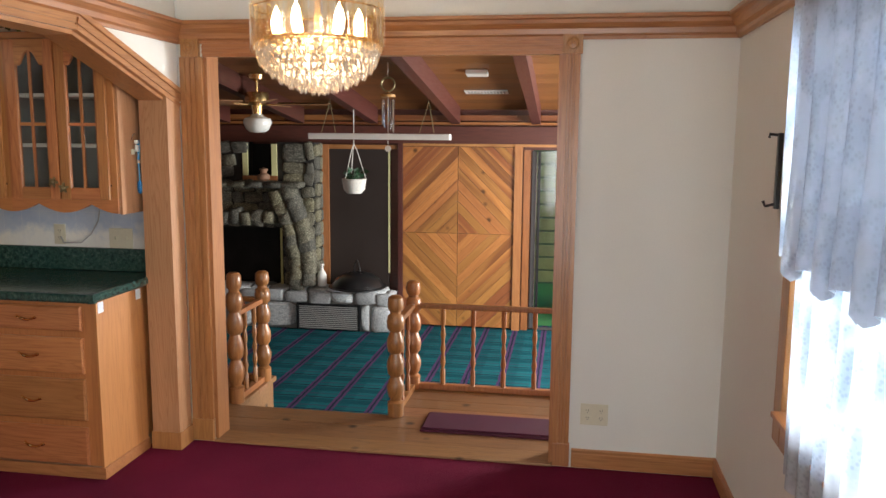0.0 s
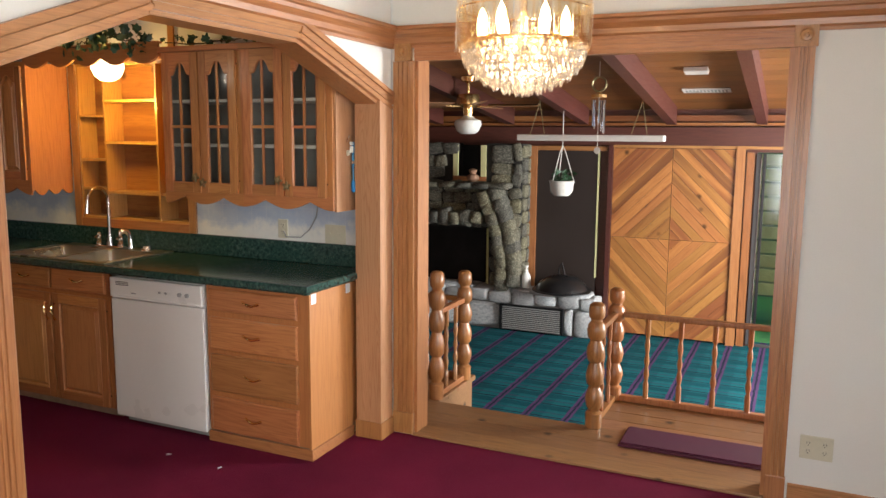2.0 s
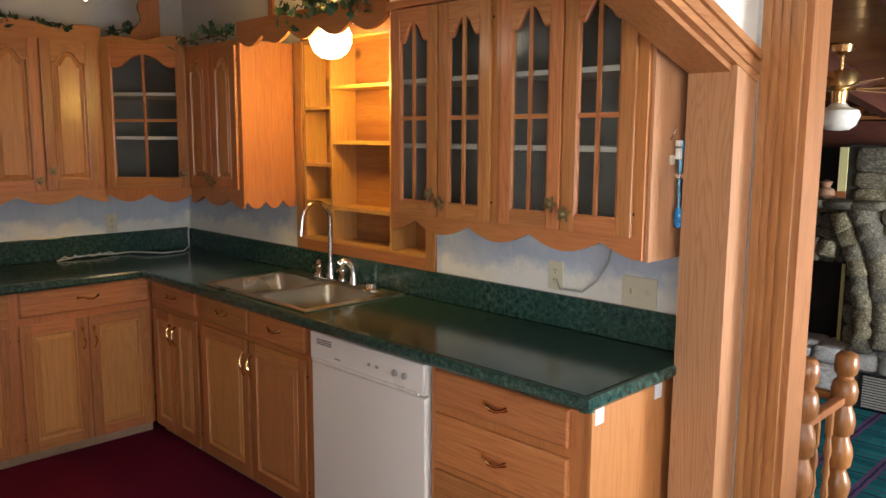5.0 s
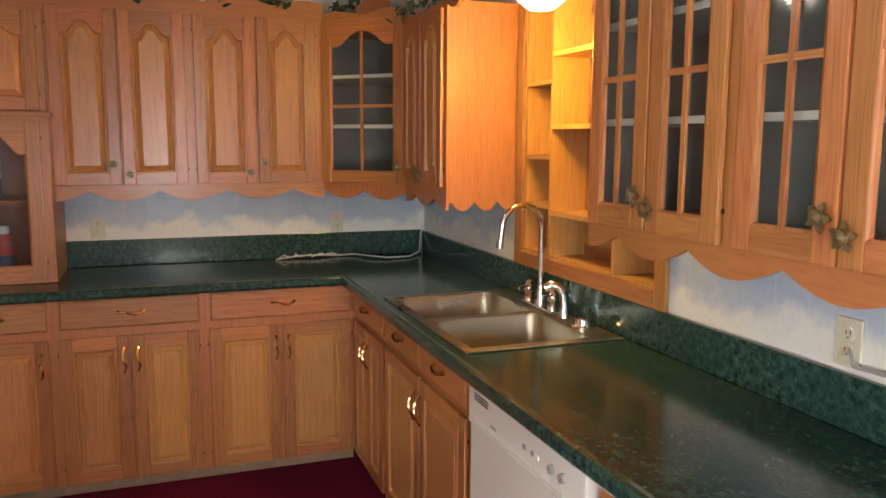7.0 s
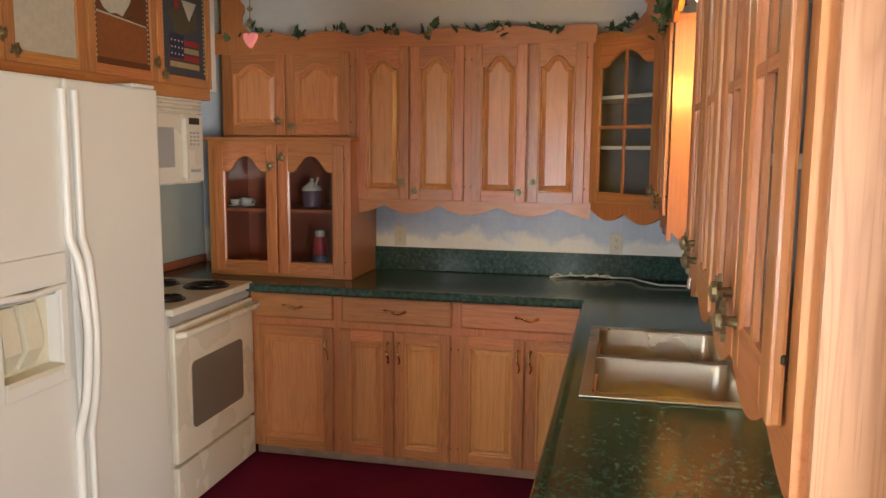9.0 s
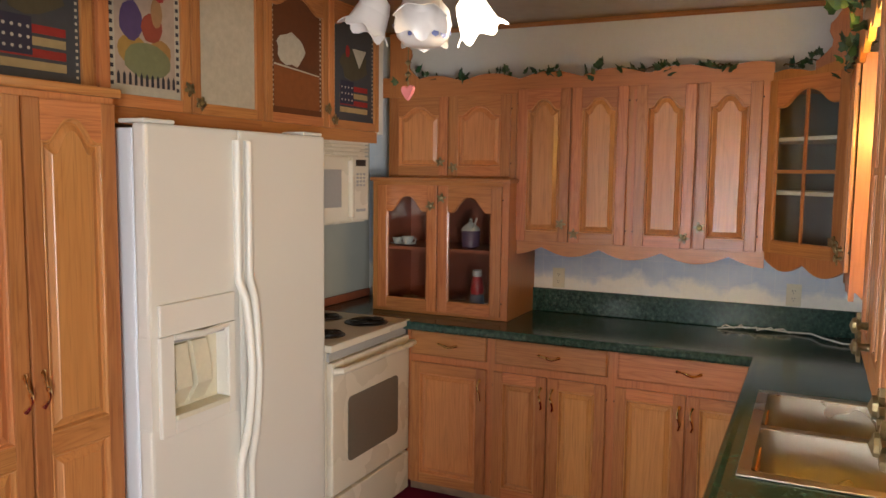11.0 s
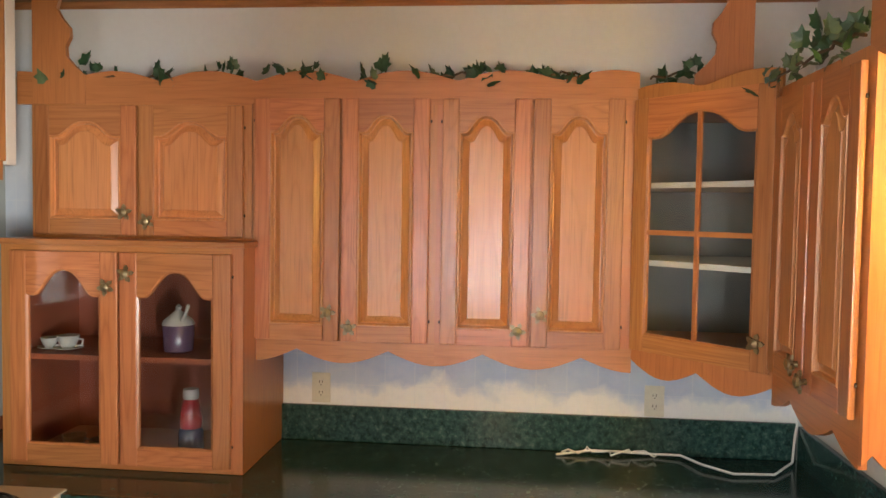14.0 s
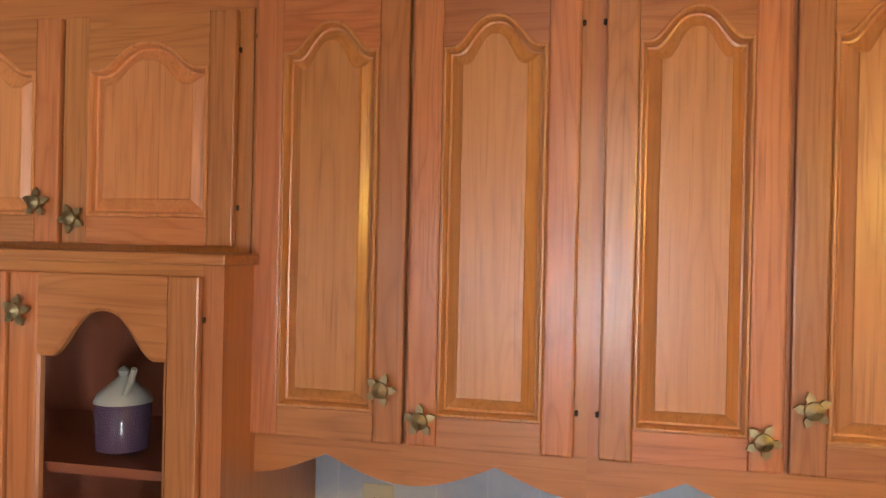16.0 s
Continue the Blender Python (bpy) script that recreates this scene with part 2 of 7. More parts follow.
def marble():
    """Green laminate with paler clouds, light flecks and dark veins."""
    m, nt, b = shader("green_marbled_laminate")
    v = place(nt, vary=False)
    n1 = node(nt, "TexNoise", Vector=v, Scale=52.0, Detail=6.0, Roughness=0.62, Distortion=0.3).outputs[0]
    n2 = node(nt, "TexNoise", Vector=v, Scale=6.0, Detail=3.0).outputs[0]
    n3 = node(nt, "TexNoise", Vector=v, Scale=120.0, Detail=3.0, Distortion=1.0).outputs[0]
    c = ramp(nt, n1, (0.34, (0.007, 0.023, 0.020)), (0.48, (0.020, 0.054, 0.047)), (0.60, (0.036, 0.084, 0.072)), (0.75, (0.10, 0.155, 0.125)))
    c = mix(nt, ramp(nt, n2, (0.42, (0, 0, 0)), (0.7, (0.5, 0.5, 0.5))), c, (0.016, 0.055, 0.042))
    c = mix(nt, ramp(nt, n3, (0.60, (0, 0, 0)), (0.72, (0.35, 0.35, 0.35))), c, (0.15, 0.23, 0.16))
    nt.links.new(c, b.inputs["Base Color"])
    nt.links.new(node(nt, "MapRange", Value=n2, i3=0.12, i4=0.18).outputs[0], b.inputs["Roughness"])
    return m


M_MARBLE = marble()


def carpet(name, base):
    m, nt, b = shader(name)
    v = place(nt, vary=False)
    n1 = node(nt, "TexNoise", Vector=v, Scale=420.0, Detail=2.0).outputs[0]
    n2 = node(nt, "TexNoise", Vector=v, Scale=2.6, Detail=4.0).outputs[0]
    val = node(nt, "Math", {"operation": "ADD"}, i0=node(nt, "MapRange", Value=n1, i3=0.2, i4=0.8).outputs[0],
               i1=node(nt, "MapRange", Value=n2, i1=0.3, i2=0.7, i3=0.35, i4=0.65).outputs[0]).outputs[0]
    c = node(nt, "HueSaturation", Color=base(nt) if callable(base) else (*base, 1), Value=val).outputs[0]
    nt.links.new(c, b.inputs["Base Color"])
    b.inputs["Roughness"].default_value = 1.0
    b.inputs["Specular IOR Level"].default_value = 0.1
    bump(nt, b, n1, 0.6, 0.006)
    return m


def tartan(nt):
    co = node(nt, "SeparateXYZ", i0=place(nt, vary=False))
    wob = node(nt, "TexNoise", Scale=60.0).outputs[0]

    def band(axis, period, width, shift=0.0):
        x = node(nt, "Math", {"operation": "MULTIPLY_ADD"}, i0=wob, i1=0.02, i2=co.outputs[axis]).outputs[0]
        x = node(nt, "Math", {"operation": "ADD"}, i0=x, i1=50.0 + shift).outputs[0]
        x = node(nt, "Math", {"operation": "MODULO"}, i0=x, i1=period).outputs[0]
        return node(nt, "Math", {"operation": "LESS_THAN"}, i0=x, i1=width).outputs[0]
    c = mix(nt, band(0, 0.29, 0.13, 0.09), (0.008, 0.10, 0.115), (0.006, 0.076, 0.09))
    c = mix(nt, band(1, 0.26, 0.09, 0.05), c, (0.005, 0.058, 0.074))
    c = mix(nt, band(1, 0.26, 0.018, 0.2), c, (0.012, 0.018, 0.035))
    c = mix(nt, band(1, 0.26, 0.016, 0.12), c, (0.03, 0.05, 0.08))
    c = mix(nt, band(0, 0.29, 0.055, 0.1), c, (0.075, 0.038, 0.10))
    c = mix(nt, band(0, 0.29, 0.016, 0.08), c, (0.012, 0.018, 0.035))
    return c


M_CARPET = carpet("burgundy_carpet", (0.128, 0.009, 0.032))
M_TARTAN = carpet("teal_tartan_carpet", tartan)


def wallpaper():
    """Pale tiled wallboard, with soft grey-blue clouding."""
    m, nt, b = shader("clouded_tileboard")
    v = place(nt, vary=False)
    n1 = node(nt, "TexNoise", Vector=v, Scale=5.0, Detail=6.0, Roughness=0.6).outputs[0]
    n2 = node(nt, "TexNoise", Vector=v, Scale=55.0, Detail=3.0).outputs[0]
    zz = node(nt, "SeparateXYZ", i0=v).outputs[2]
    zz = node(nt, "Math", {"operation": "MULTIPLY_ADD"}, i0=n1, i1=0.35, i2=zz).outputs[0]
    sky_band = ramp(nt, node(nt, "MapRange", Value=zz, i1=1.0, i2=2.4).outputs[0], (0.15, (0, 0, 0)), (0.19, (1, 1, 1)), (0.5, (0.9, 0.9, 0.9)), (0.75, (0.25, 0.25, 0.25)))
    c = mix(nt, sky_band, (0.80, 0.785, 0.72), (0.40, 0.48, 0.60))
    c = mix(nt, ramp(nt, n1, (0.4, (0, 0, 0)), (0.62, (0.3, 0.3, 0.3))), c, (0.74, 0.75, 0.74))
    c = mix(nt, node(nt, "MapRange", Value=n2, i1=0.4, i2=0.8, i3=0.0, i4=0.25).outputs[0], c, (0.62, 0.62, 0.6))
    co = node(nt, "SeparateXYZ", i0=v)

    def joint(axis):
        x = node(nt, "Math", {"operation": "MODULO"}, i0=node(nt, "Math", {"operation": "ADD"}, i0=co.outputs[axis], i1=20.0).outputs[0], i1=0.108).outputs[0]
        return node(nt, "Math", {"operation": "LESS_THAN"}, i0=x, i1=0.004).outputs[0]
    g = node(nt, "Math", {"operation": "MAXIMUM"}, i0=joint(2), i1=node(nt, "Math", {"operation": "MAXIMUM"}, i0=joint(0), i1=joint(1)).outputs[0]).outputs[0]
    c = mix(nt, node(nt, "Math", {"operation": "MULTIPLY"}, i0=g, i1=0.3).outputs[0], c, (0.7, 0.7, 0.68))
    nt.links.new(c, b.inputs["Base Color"])
    b.inputs["Roughness"].default_value = 0.32
    bump(nt, b, g, -0.25, 0.002)
    return m


M_TILE = wallpaper()


def stone(name, dark, mid, light):
    m, nt, b = shader(name)
    v = place(nt)
    n1 = node(nt, "TexNoise", Vector=v, Scale=6.0, Detail=8.0, Roughness=0.65).outputs[0]
    n2 = node(nt, "TexNoise", Vector=v, Scale=40.0, Detail=4.0).outputs[0]
    c = ramp(nt, n1, (0.3, dark), (0.5, mid), (0.7, light))
    rnd = node(nt, "ObjectInfo").outputs["Random"]
    c = node(nt, "HueSaturation", Color=c, Value=node(nt, "MapRange", Value=rnd, i3=0.6, i4=1.25).outputs[0], Saturation=node(nt, "MapRange", Value=rnd, i3=0.7, i4=1.5).outputs[0]).outputs[0]
    nt.links.new(c, b.inputs["Base Color"])
    b.inputs["Roughness"].default_value = 0.85
    bump(nt, b, node(nt, "Math", {"operation": "ADD"}, i0=n1, i1=node(nt, "Math", {"operation": "MULTIPLY"}, i0=n2, i1=0.25).outputs[0]).outputs[0], 0.6, 0.03)
    return m


M_STONE = stone("grey_field_stone", (0.045, 0.042, 0.03), (0.15, 0.14, 0.105), (0.42, 0.40, 0.31))
M_PALE = stone("pale_hearth_stone", (0.30, 0.32, 0.33), (0.52, 0.54, 0.55), (0.70, 0.70, 0.68))
M_MORTAR = plain("dark_mortar", (0.03, 0.028, 0.025), 0.95, grain=0.3, scale=30, relief=0.4)

# ---- mesh helpers ----
def small(m, child=False):
    """A pose of the plan in metres."""
    m = m.copy()
    m.translation = m.translation * PLAN if child else (m.translation - Vector((0, 0, FL))) * PLAN
    return m


def part(name, bm, material, parent=None, label="", smooth=False):
    """Links a bmesh as one mesh object under a thing or a part."""
    bmesh.ops.recalc_face_normals(bm, faces=bm.faces)
    bmesh.ops.scale(bm, vec=(PLAN, PLAN, PLAN), verts=bm.verts)
    me = bpy.data.meshes.new(name)
    bm.to_mesh(me), bm.free()
    me.materials.append(material)
    if smooth:
        me.shade_smooth()
        me.set_sharp_from_angle(angle=radians(40))
    ob = new(name, me)
    ob.parent = parent
    if label:
        ob["label"] = label
    return ob


def share(name, ob, m, parent):
    """One more object on the mesh of ob."""
    c = new(name, ob.data)
    c.parent, c.matrix_basis = parent, small(m, True)
    return c


def thing(name, m, label, category, group="", kind=""):
    ob = new(name)
    ob.empty_display_size = 0.05
    ob.matrix_world = small(m)
    return tagged(ob, label, category, group, kind)


def single(name, bm, material, label, category, kind="", group="", smooth=False, m=None):
    ob = part(name, bm, material, None, "", smooth)
    ob.matrix_world = small(m or Matrix())
    return tagged(ob, label, category, group, kind)


def box(bm, x0, x1, y0, y1, z0, z1, bevel=0.0):
    r = bmesh.ops.create_cube(bm, size=1, matrix=Matrix.Translation(((x0 + x1) / 2, (y0 + y1) / 2, (z0 + z1) / 2)) @ Matrix.Diagonal((abs(x1 - x0), abs(y1 - y0), abs(z1 - z0), 1)))
    if bevel:
        edges = {e for v in r["verts"] for e in v.link_edges}
        bmesh.ops.bevel(bm, geom=list(edges), offset=bevel, segments=2, profile=0.6, affect="EDGES")
    return bm


def boxes(*rows, bevel=0.0):
    bm = bmesh.new()
    for r in rows:
        box(bm, *r, bevel=bevel)
    return bm


def lathe(bm, profile, m=None, seg=16):
    """Turns (radius, height) round z."""
    m = m or Matrix()
    rings = []
    for r, z in profile:
        rings.append([bm.verts.new(m @ Vector((r * math.cos(2 * math.pi * i / seg), r * math.sin(2 * math.pi * i / seg), z))) for i in range(seg)])
    for a, b in zip(rings, rings[1:]):
        for i in range(seg):
            bm.faces.new((a[i], a[(i + 1) % seg], b[(i + 1) % seg], b[i]))
    for ring, r in ((rings[0], profile[0][0]), (rings[-1], profile[-1][0])):
        if r > 1e-5:
            bm.faces.new(ring)
    bmesh.ops.remove_doubles(bm, verts=[v for ring in (rings[0], rings[-1]) for v in ring], dist=1e-5)
    return bm


def tube(bm, points, radius, seg=8, taper=None):
    """A round bar along points."""
    pts = [Vector(p) for p in points]
    rings = []
    side = None
    for i, p in enumerate(pts):
        d = (pts[min(i + 1, len(pts) - 1)] - pts[max(i - 1, 0)]).normalized()
        if side is None or abs(side.dot(d)) > 0.95:
            side = d.orthogonal().normalized()
        side = (side - d * side.dot(d)).normalized()
        up = d.cross(side)
        r = radius if taper is None else radius * taper[i]
        rings.append([bm.verts.new(p + r * (side * math.cos(2 * math.pi * k / seg) + up * math.sin(2 * math.pi * k / seg))) for k in range(seg)])
    for a, b in zip(rings, rings[1:]):
        for k in range(seg):
            bm.faces.new((a[k], a[(k + 1) % seg], b[(k + 1) % seg], b[k]))
    bm.faces.new(rings[0]), bm.faces.new(rings[-1])
    return bm


def fill(bm, ring):
    f = bm.faces.new(ring)
    f.normal_update()
    bmesh.ops.triangulate(bm, faces=[f], ngon_method="EAR_CLIP")


def prism(bm, outline, y0, y1, to=None):
    """A flat outline of (x, z) drawn out from y0 to y1; to(x, y, z) may turn it."""
    to = to or (lambda x, y, z: (x, y, z))
    a = [bm.verts.new(to(x, y0, z)) for x, z in outline]
    b = [bm.verts.new(to(x, y1, z)) for x, z in outline]
    n = len(outline)
    for i in range(n):
        bm.faces.new((a[i], a[(i + 1) % n], b[(i + 1) % n], b[i]))
    for ring in (a, b):
        fill(bm, ring)
    return bm


def bell(x, x0, x1, zt, rise):
    """The height of a cathedral arch between x0 and x1, highest in the middle."""
    u = min(1, abs(x - (x0 + x1) / 2) / ((x1 - x0) / 2) / 0.84)
    return zt - rise * (1 - 0.5 * (1 + math.cos(math.pi * u ** 1.35)))


def arch(x0, x1, zb, zt, rise, inset=0.0, n=22):
    """The outline of a panel with an arched head, from the lower left round."""
    a, b = x0 + inset, x1 - inset
    pts = [(a, zb + inset), (b, zb + inset)]
    for i in range(n + 1):
        x = b + (a - b) * i / n
        pts.append((x, bell(x, a, b, zt - inset, rise)))
    return pts


def ringed(bm, rings, cap=True):
    """Skins a run of outlines, each ((x, z) points, y)."""
    vs = [[bm.verts.new((x, y, z)) for x, z in pts] for pts, y in rings]
    n = len(vs[0])
    for a, b in zip(vs, vs[1:]):
        for i in range(n):
            bm.faces.new((a[i], a[(i + 1) % n], b[(i + 1) % n], b[i]))
    if cap:
        fill(bm, vs[-1])
    return bm


def scallop(x0, x1, z_flat, z_edge, waves, n=10, phase=0.0, deep=None):
    """An outline with a straight edge at z_flat and a waved one at z_edge."""
    pts = [(x0, z_flat), (x1, z_flat)]
    total = int(waves * n)
    d = z_edge - z_flat
    w = d * 0.45 if deep is None else math.copysign(deep, d)
    for i in range(total + 1):
        u = i / total
        s = abs(math.sin(math.pi * (u * waves + phase)))
        pts.append((x1 + (x0 - x1) * u, z_edge - w * (1 - s)))
    return pts

# ---- setting ----
YN = 4.05          # south face of the wall between dining room, kitchen and living room
XW = -5.95         # kitchen west wall
XK = -2.12         # dining side of the wall between dining room and kitchen
XE = 0.80          # dining east wall
YS = 0.97          # kitchen south wall
YB = -2.30         # dining south wall
ZC = 2.60          # ceilings
ZL = -0.38         # living room floor
YF = 8.35          # living room north wall
T = 0.14


def structure(name, bm, material, label, category):
    return single(name, bm, material, label, category, "structure")


structure("floor", boxes((XK - 0.12, XE + T, YB - T, YN - 0.02, -0.2, FL), (XW - T, XK - 0.12, YS - T, YN - 0.02, -0.2, FL)), M_CARPET, "burgundy cut-pile carpet over dining room and kitchen floor", "floor")
structure("living_floor", boxes((-6.0, 2.3, YN + 0.3, YF + 0.2, ZL - 0.12, ZL)), M_TARTAN, "teal and purple tartan carpet of the sunken living room", "floor")
# wall between kitchen, dining room and living room
NX0, NX1, NZ0, NZ1 = -4.60, -3.62, 1.10, 2.16
OX0, OX1, OZ = -1.97, -0.045, 2.13
structure("wall_north_kitchen", boxes((XW - T, NX0, YN, YN + T, -0.5, ZC), (NX1, -2.11, YN, YN + T, -0.5, ZC), (NX0, NX1, YN, YN + T, -0.5, NZ0),
          (NX0, NX1, YN, YN + T, NZ1, ZC)), M_TILE, "pale clouded tileboard kitchen wall", "wall")
structure("wall_north", boxes((-2.11, OX0, YN, YN + T, -0.5, ZC), (OX1, XE + T, YN, YN + T, -0.5, ZC), (OX0, OX1, YN, YN + T, OZ, ZC)), M_WALL,
          "cream painted wall with a wide cased opening", "wall")
structure("wall_west", boxes((XW - T, XW, YS - T, YN, FL, ZC)), M_TILE, "pale clouded tileboard kitchen wall", "wall")
structure("wall_south_kitchen", boxes((XW - T, XK - 0.12, YS - T, YS, FL, ZC)), plain("grey_green_wallboard", (0.40, 0.41, 0.36), 0.4, grain=0.06, scale=10, relief=0.03), "grey-green wallboard behind the stove", "wall")
# wall between dining room and kitchen: opening with slanted upper corners
PY0, PY1 = 1.63, 3.90
bm = boxes((XK - 0.12, XK, YB, PY0, FL, ZC), (XK - 0.12, XK, PY1, YN - 0.004, FL, 1.885))
head = [(PY0, ZC), (PY0, 1.88), (2.25, 2.125), (3.14, 2.125), (PY1, 1.885), (YN - 0.004, 1.885), (YN - 0.004, ZC)]
prism(bm, head, XK - 0.12, XK, lambda x, y, z: (y, x, z))
structure("wall_between", bm, M_WALL, "cream wall with a wide opening with slanted upper corners", "wall")
# dining room
WY0, WY1, WZ0, WZ1 = 1.35, 2.85, 0.70, 2.08
structure("wall_east", boxes((XE, XE + T, YB - T, -0.6, FL, ZC), (XE, XE + T, 1.15, WY0, FL, ZC), (XE, XE + T, -0.6, 1.15, FL, 0.75), (XE, XE + T, -0.6, 1.15, 2.15, ZC), (XE, XE + T, WY1, YN, FL, ZC), (XE, XE + T, WY0, WY1, FL, WZ0), (XE, XE + T, WY0, WY1, WZ1, ZC)),
          M_WALL, "cream painted wall with a curtained window", "wall")
RX0, RX1 = -0.52, 0.62
structure("wall_south", boxes((XK - 0.12, RX0, YB - T, YB, FL, ZC), (RX1, XE, YB - T, YB, FL, ZC), (RX0, RX1, YB - T, YB, 2.05, ZC)),
          M_WALL, "cream painted wall", "wall")
structure("ceiling", boxes((XK - 0.12, XE + T, YB - T, YN + T, ZC, ZC + 0.1), (XW - T, XK - 0.12, YS - T, YN + T, ZC, ZC + 0.1)), M_CEIL, "white painted ceiling", "ceiling")

structure("kitchen_ceiling", boxes((XW, XK - 0.122, YS, YN, ZC - 0.012, ZC - 0.004)), plain("glossy_taupe_ceiling", (0.34, 0.24, 0.155), 0.16, grain=0.08, scale=14, relief=0.0), "glossy taupe kitchen ceiling", "ceiling")

# living room shell
LX0, LX1 = -5.6, 2.1
structure("living_wall_west", boxes((LX0 - T, LX0, YN + T, YF, ZL, 3.0)), M_BEAMX, "dark wooden living room wall", "wall")
structure("living_wall_east", boxes((LX1, LX1 + T, YN + T, 5.6, ZL, 3.0), (LX1, LX1 + T, 7.6, YF + 0.1, ZL, 3.0), (LX1, LX1 + T, 5.6, 7.6, ZL, 0.2), (LX1, LX1 + T, 5.6, 7.6, 1.7, 3.0)),
          M_PLANK, "wooden living room wall with a window", "wall")
GX0, GX1 = -0.38, 0.55
structure("living_wall_north", boxes((LX0 - T, GX0, YF, YF + 0.1, ZL, 3.0), (GX1, LX1 + T, YF, YF + 0.1, ZL, 3.0), (GX0, GX1, YF, YF + 0.1, 1.56, 3.0), (GX0, GX1, YF, YF + 0.1, ZL - 0.2, ZL + 0.002)),
          M_BEAMX, "dark wooden living room wall with a glazed door opening", "wall")
structure("living_wall_south", boxes((LX0, LX1, YN + T, YN + T + 0.02, ZC, 3.2), (OX1 + 0.1, LX1, YN + T, YN + T + 0.02, ZL, ZC), (LX0, OX0 - 0.2, YN + T, YN + T + 0.02, ZL, ZC)), M_PLANK,
          "wooden living room wall", "wall")
SLOPE = 0.135


def ceil_z(y):
    return 1.98 + (YF - y) * SLOPE


# sloping board ceiling, boards along x
bm = bmesh.new()
y = YF
while y > YN + T + 0.05:
    y2 = max(y - 0.19, YN + T)
    za, zb = ceil_z(y), ceil_z(y2)
    vs = [(LX0, y - 0.004, za), (LX1, y - 0.004, za), (LX1, y2 + 0.004, zb), (LX0, y2 + 0.004, zb)]
    lo, hi = [bm.verts.new(v) for v in vs], [bm.verts.new((a, b, c + 0.03)) for a, b, c in vs]
    bm.faces.new(lo)
    bm.faces.new(hi)
    for i in range(4):
        bm.faces.new((lo[i], lo[(i + 1) % 4], hi[(i + 1) % 4], hi[i]))
    y -= 0.19
structure("living_ceiling", bm, M_CEILPLANK, "sloping brown board ceiling", "ceiling")
structure("living_roof_back", boxes((LX0, LX1, YN + T, YF + 0.1, 2.75, 2.8)), M_BEAMX, "plain board over the living room ceiling", "ceiling")
BEAMS = (-4.6, -3.75, -2.9, -2.08, -1.19, -0.35, 0.5, 1.35)
for x in BEAMS:
    bm = bmesh.new()
    vs = [(y, z) for y, z in ((YF - 0.12, ceil_z(YF - 0.12) - 0.17), (YF - 0.12, ceil_z(YF - 0.12)), (YN + T + 0.02, ceil_z(YN + T)), (YN + T + 0.02, ceil_z(YN + T) - 0.17))]
    prism(bm, vs, x - 0.045, x + 0.045, lambda a, b, c: (b, a, c))
    single("ceiling_beam", bm, M_BEAM, "dark red-brown ceiling beam under sloping boards", "beam", "structure", "ceiling beams")
structure("wall_beam", boxes((LX0, LX1, YF - 0.14, YF - 0.002, 1.62, 1.80)), M_BEAMX, "dark red-brown beam along the living room wall", "beam")
structure("ledger_trim", boxes((LX0, LX1, YF - 0.1, YF - 0.002, 1.815, 1.845), (LX0, LX1, YF - 0.06, YF - 0.002, 1.86, 1.92)), M_PLANK, "pine trim above the wall beam", "trim")

# landing with stair well
LY0, LY1, SX0, SX1, SY = YN - 0.03, 5.26, -2.07, -1.06, 4.61


def board_run(x0, x1, y0, y1, z, n, owner, thick=0.035):
    w = (y1 - y0) / n
    for i in range(n):
        part("board", boxes((x0, x1, y0 + i * w + 0.0015, y0 + (i + 1) * w - 0.0015, z - thick, z), bevel=0.003), M_STEP, owner)


landing = structure("landing", boxes((-2.9, SX0 - 0.02, LY0 + 0.002, LY1 - 0.02, ZL, FL - 0.036), (SX1 + 0.02, 0.9, LY0 + 0.002, LY1 - 0.02, ZL, FL - 0.036), (SX0 - 0.02, SX1 + 0.02, LY0 + 0.002, SY - 0.02, ZL, FL - 0.036)),
                    M_STEP, "worn wooden landing above the sunken room", "landing")
board_run(OX0 + 0.003, OX1 - 0.003, LY0, YN + T, FL + 0.012, 1, landing)
board_run(-2.9, 0.9, YN + T, SY, FL + 0.01, 2, landing)
board_run(-2.9, SX0, SY, LY1, FL + 0.008, 4, landing)
board_run(SX1, 0.9, SY, LY1, FL + 0.008, 4, landing)
structure("stair", boxes((SX0, SX1, SY - 0.02, SY + 0.27, ZL, -0.22), bevel=0.006), M_STEP, "wooden step down to the carpet", "stair")

# casing of the living room opening


def casing(x0, x1, z0, z1, y=YN, d=0.02, flutes=3):
    """An upright board with grooves, in front of the plane y."""
    n = flutes * 2 + 1
    w = (x1 - x0 - 0.03) / n
    pts = [(x0, 0), (x0, -d)]
    for i in range(n):
        a = x0 + 0.015 + i * w
        if i % 2:
            pts += [(a + w * 0.15, -d + 0.007), (a + w * 0.85, -d + 0.007)]
        else:
            pts += [(a, -d), (a + w, -d)]
    pts += [(x1, -d), (x1, 0)]
    bm = bmesh.new()
    return prism(bm, pts, z0, z1, lambda a, b, c: (a, y + c, b))


def corner_block(cx, cz, w, owner, y=YN):
    bm = boxes((cx - w / 2, cx + w / 2, y - 0.03, y, cz - w / 2, cz + w / 2), bevel=0.003)
    lathe(bm, [(w * 0.36, 0.0), (w * 0.36, 0.006), (w * 0.28, 0.008), (w * 0.24, 0.002), (w * 0.12, 0.004), (w * 0.1, 0.009), (0, 0.01)],
          Matrix.Translation((cx, y - 0.03, cz)) @ Matrix.Rotation(radians(90), 4, "X"), 20)
    return part("corner_block", bm, M_TRIM, owner)


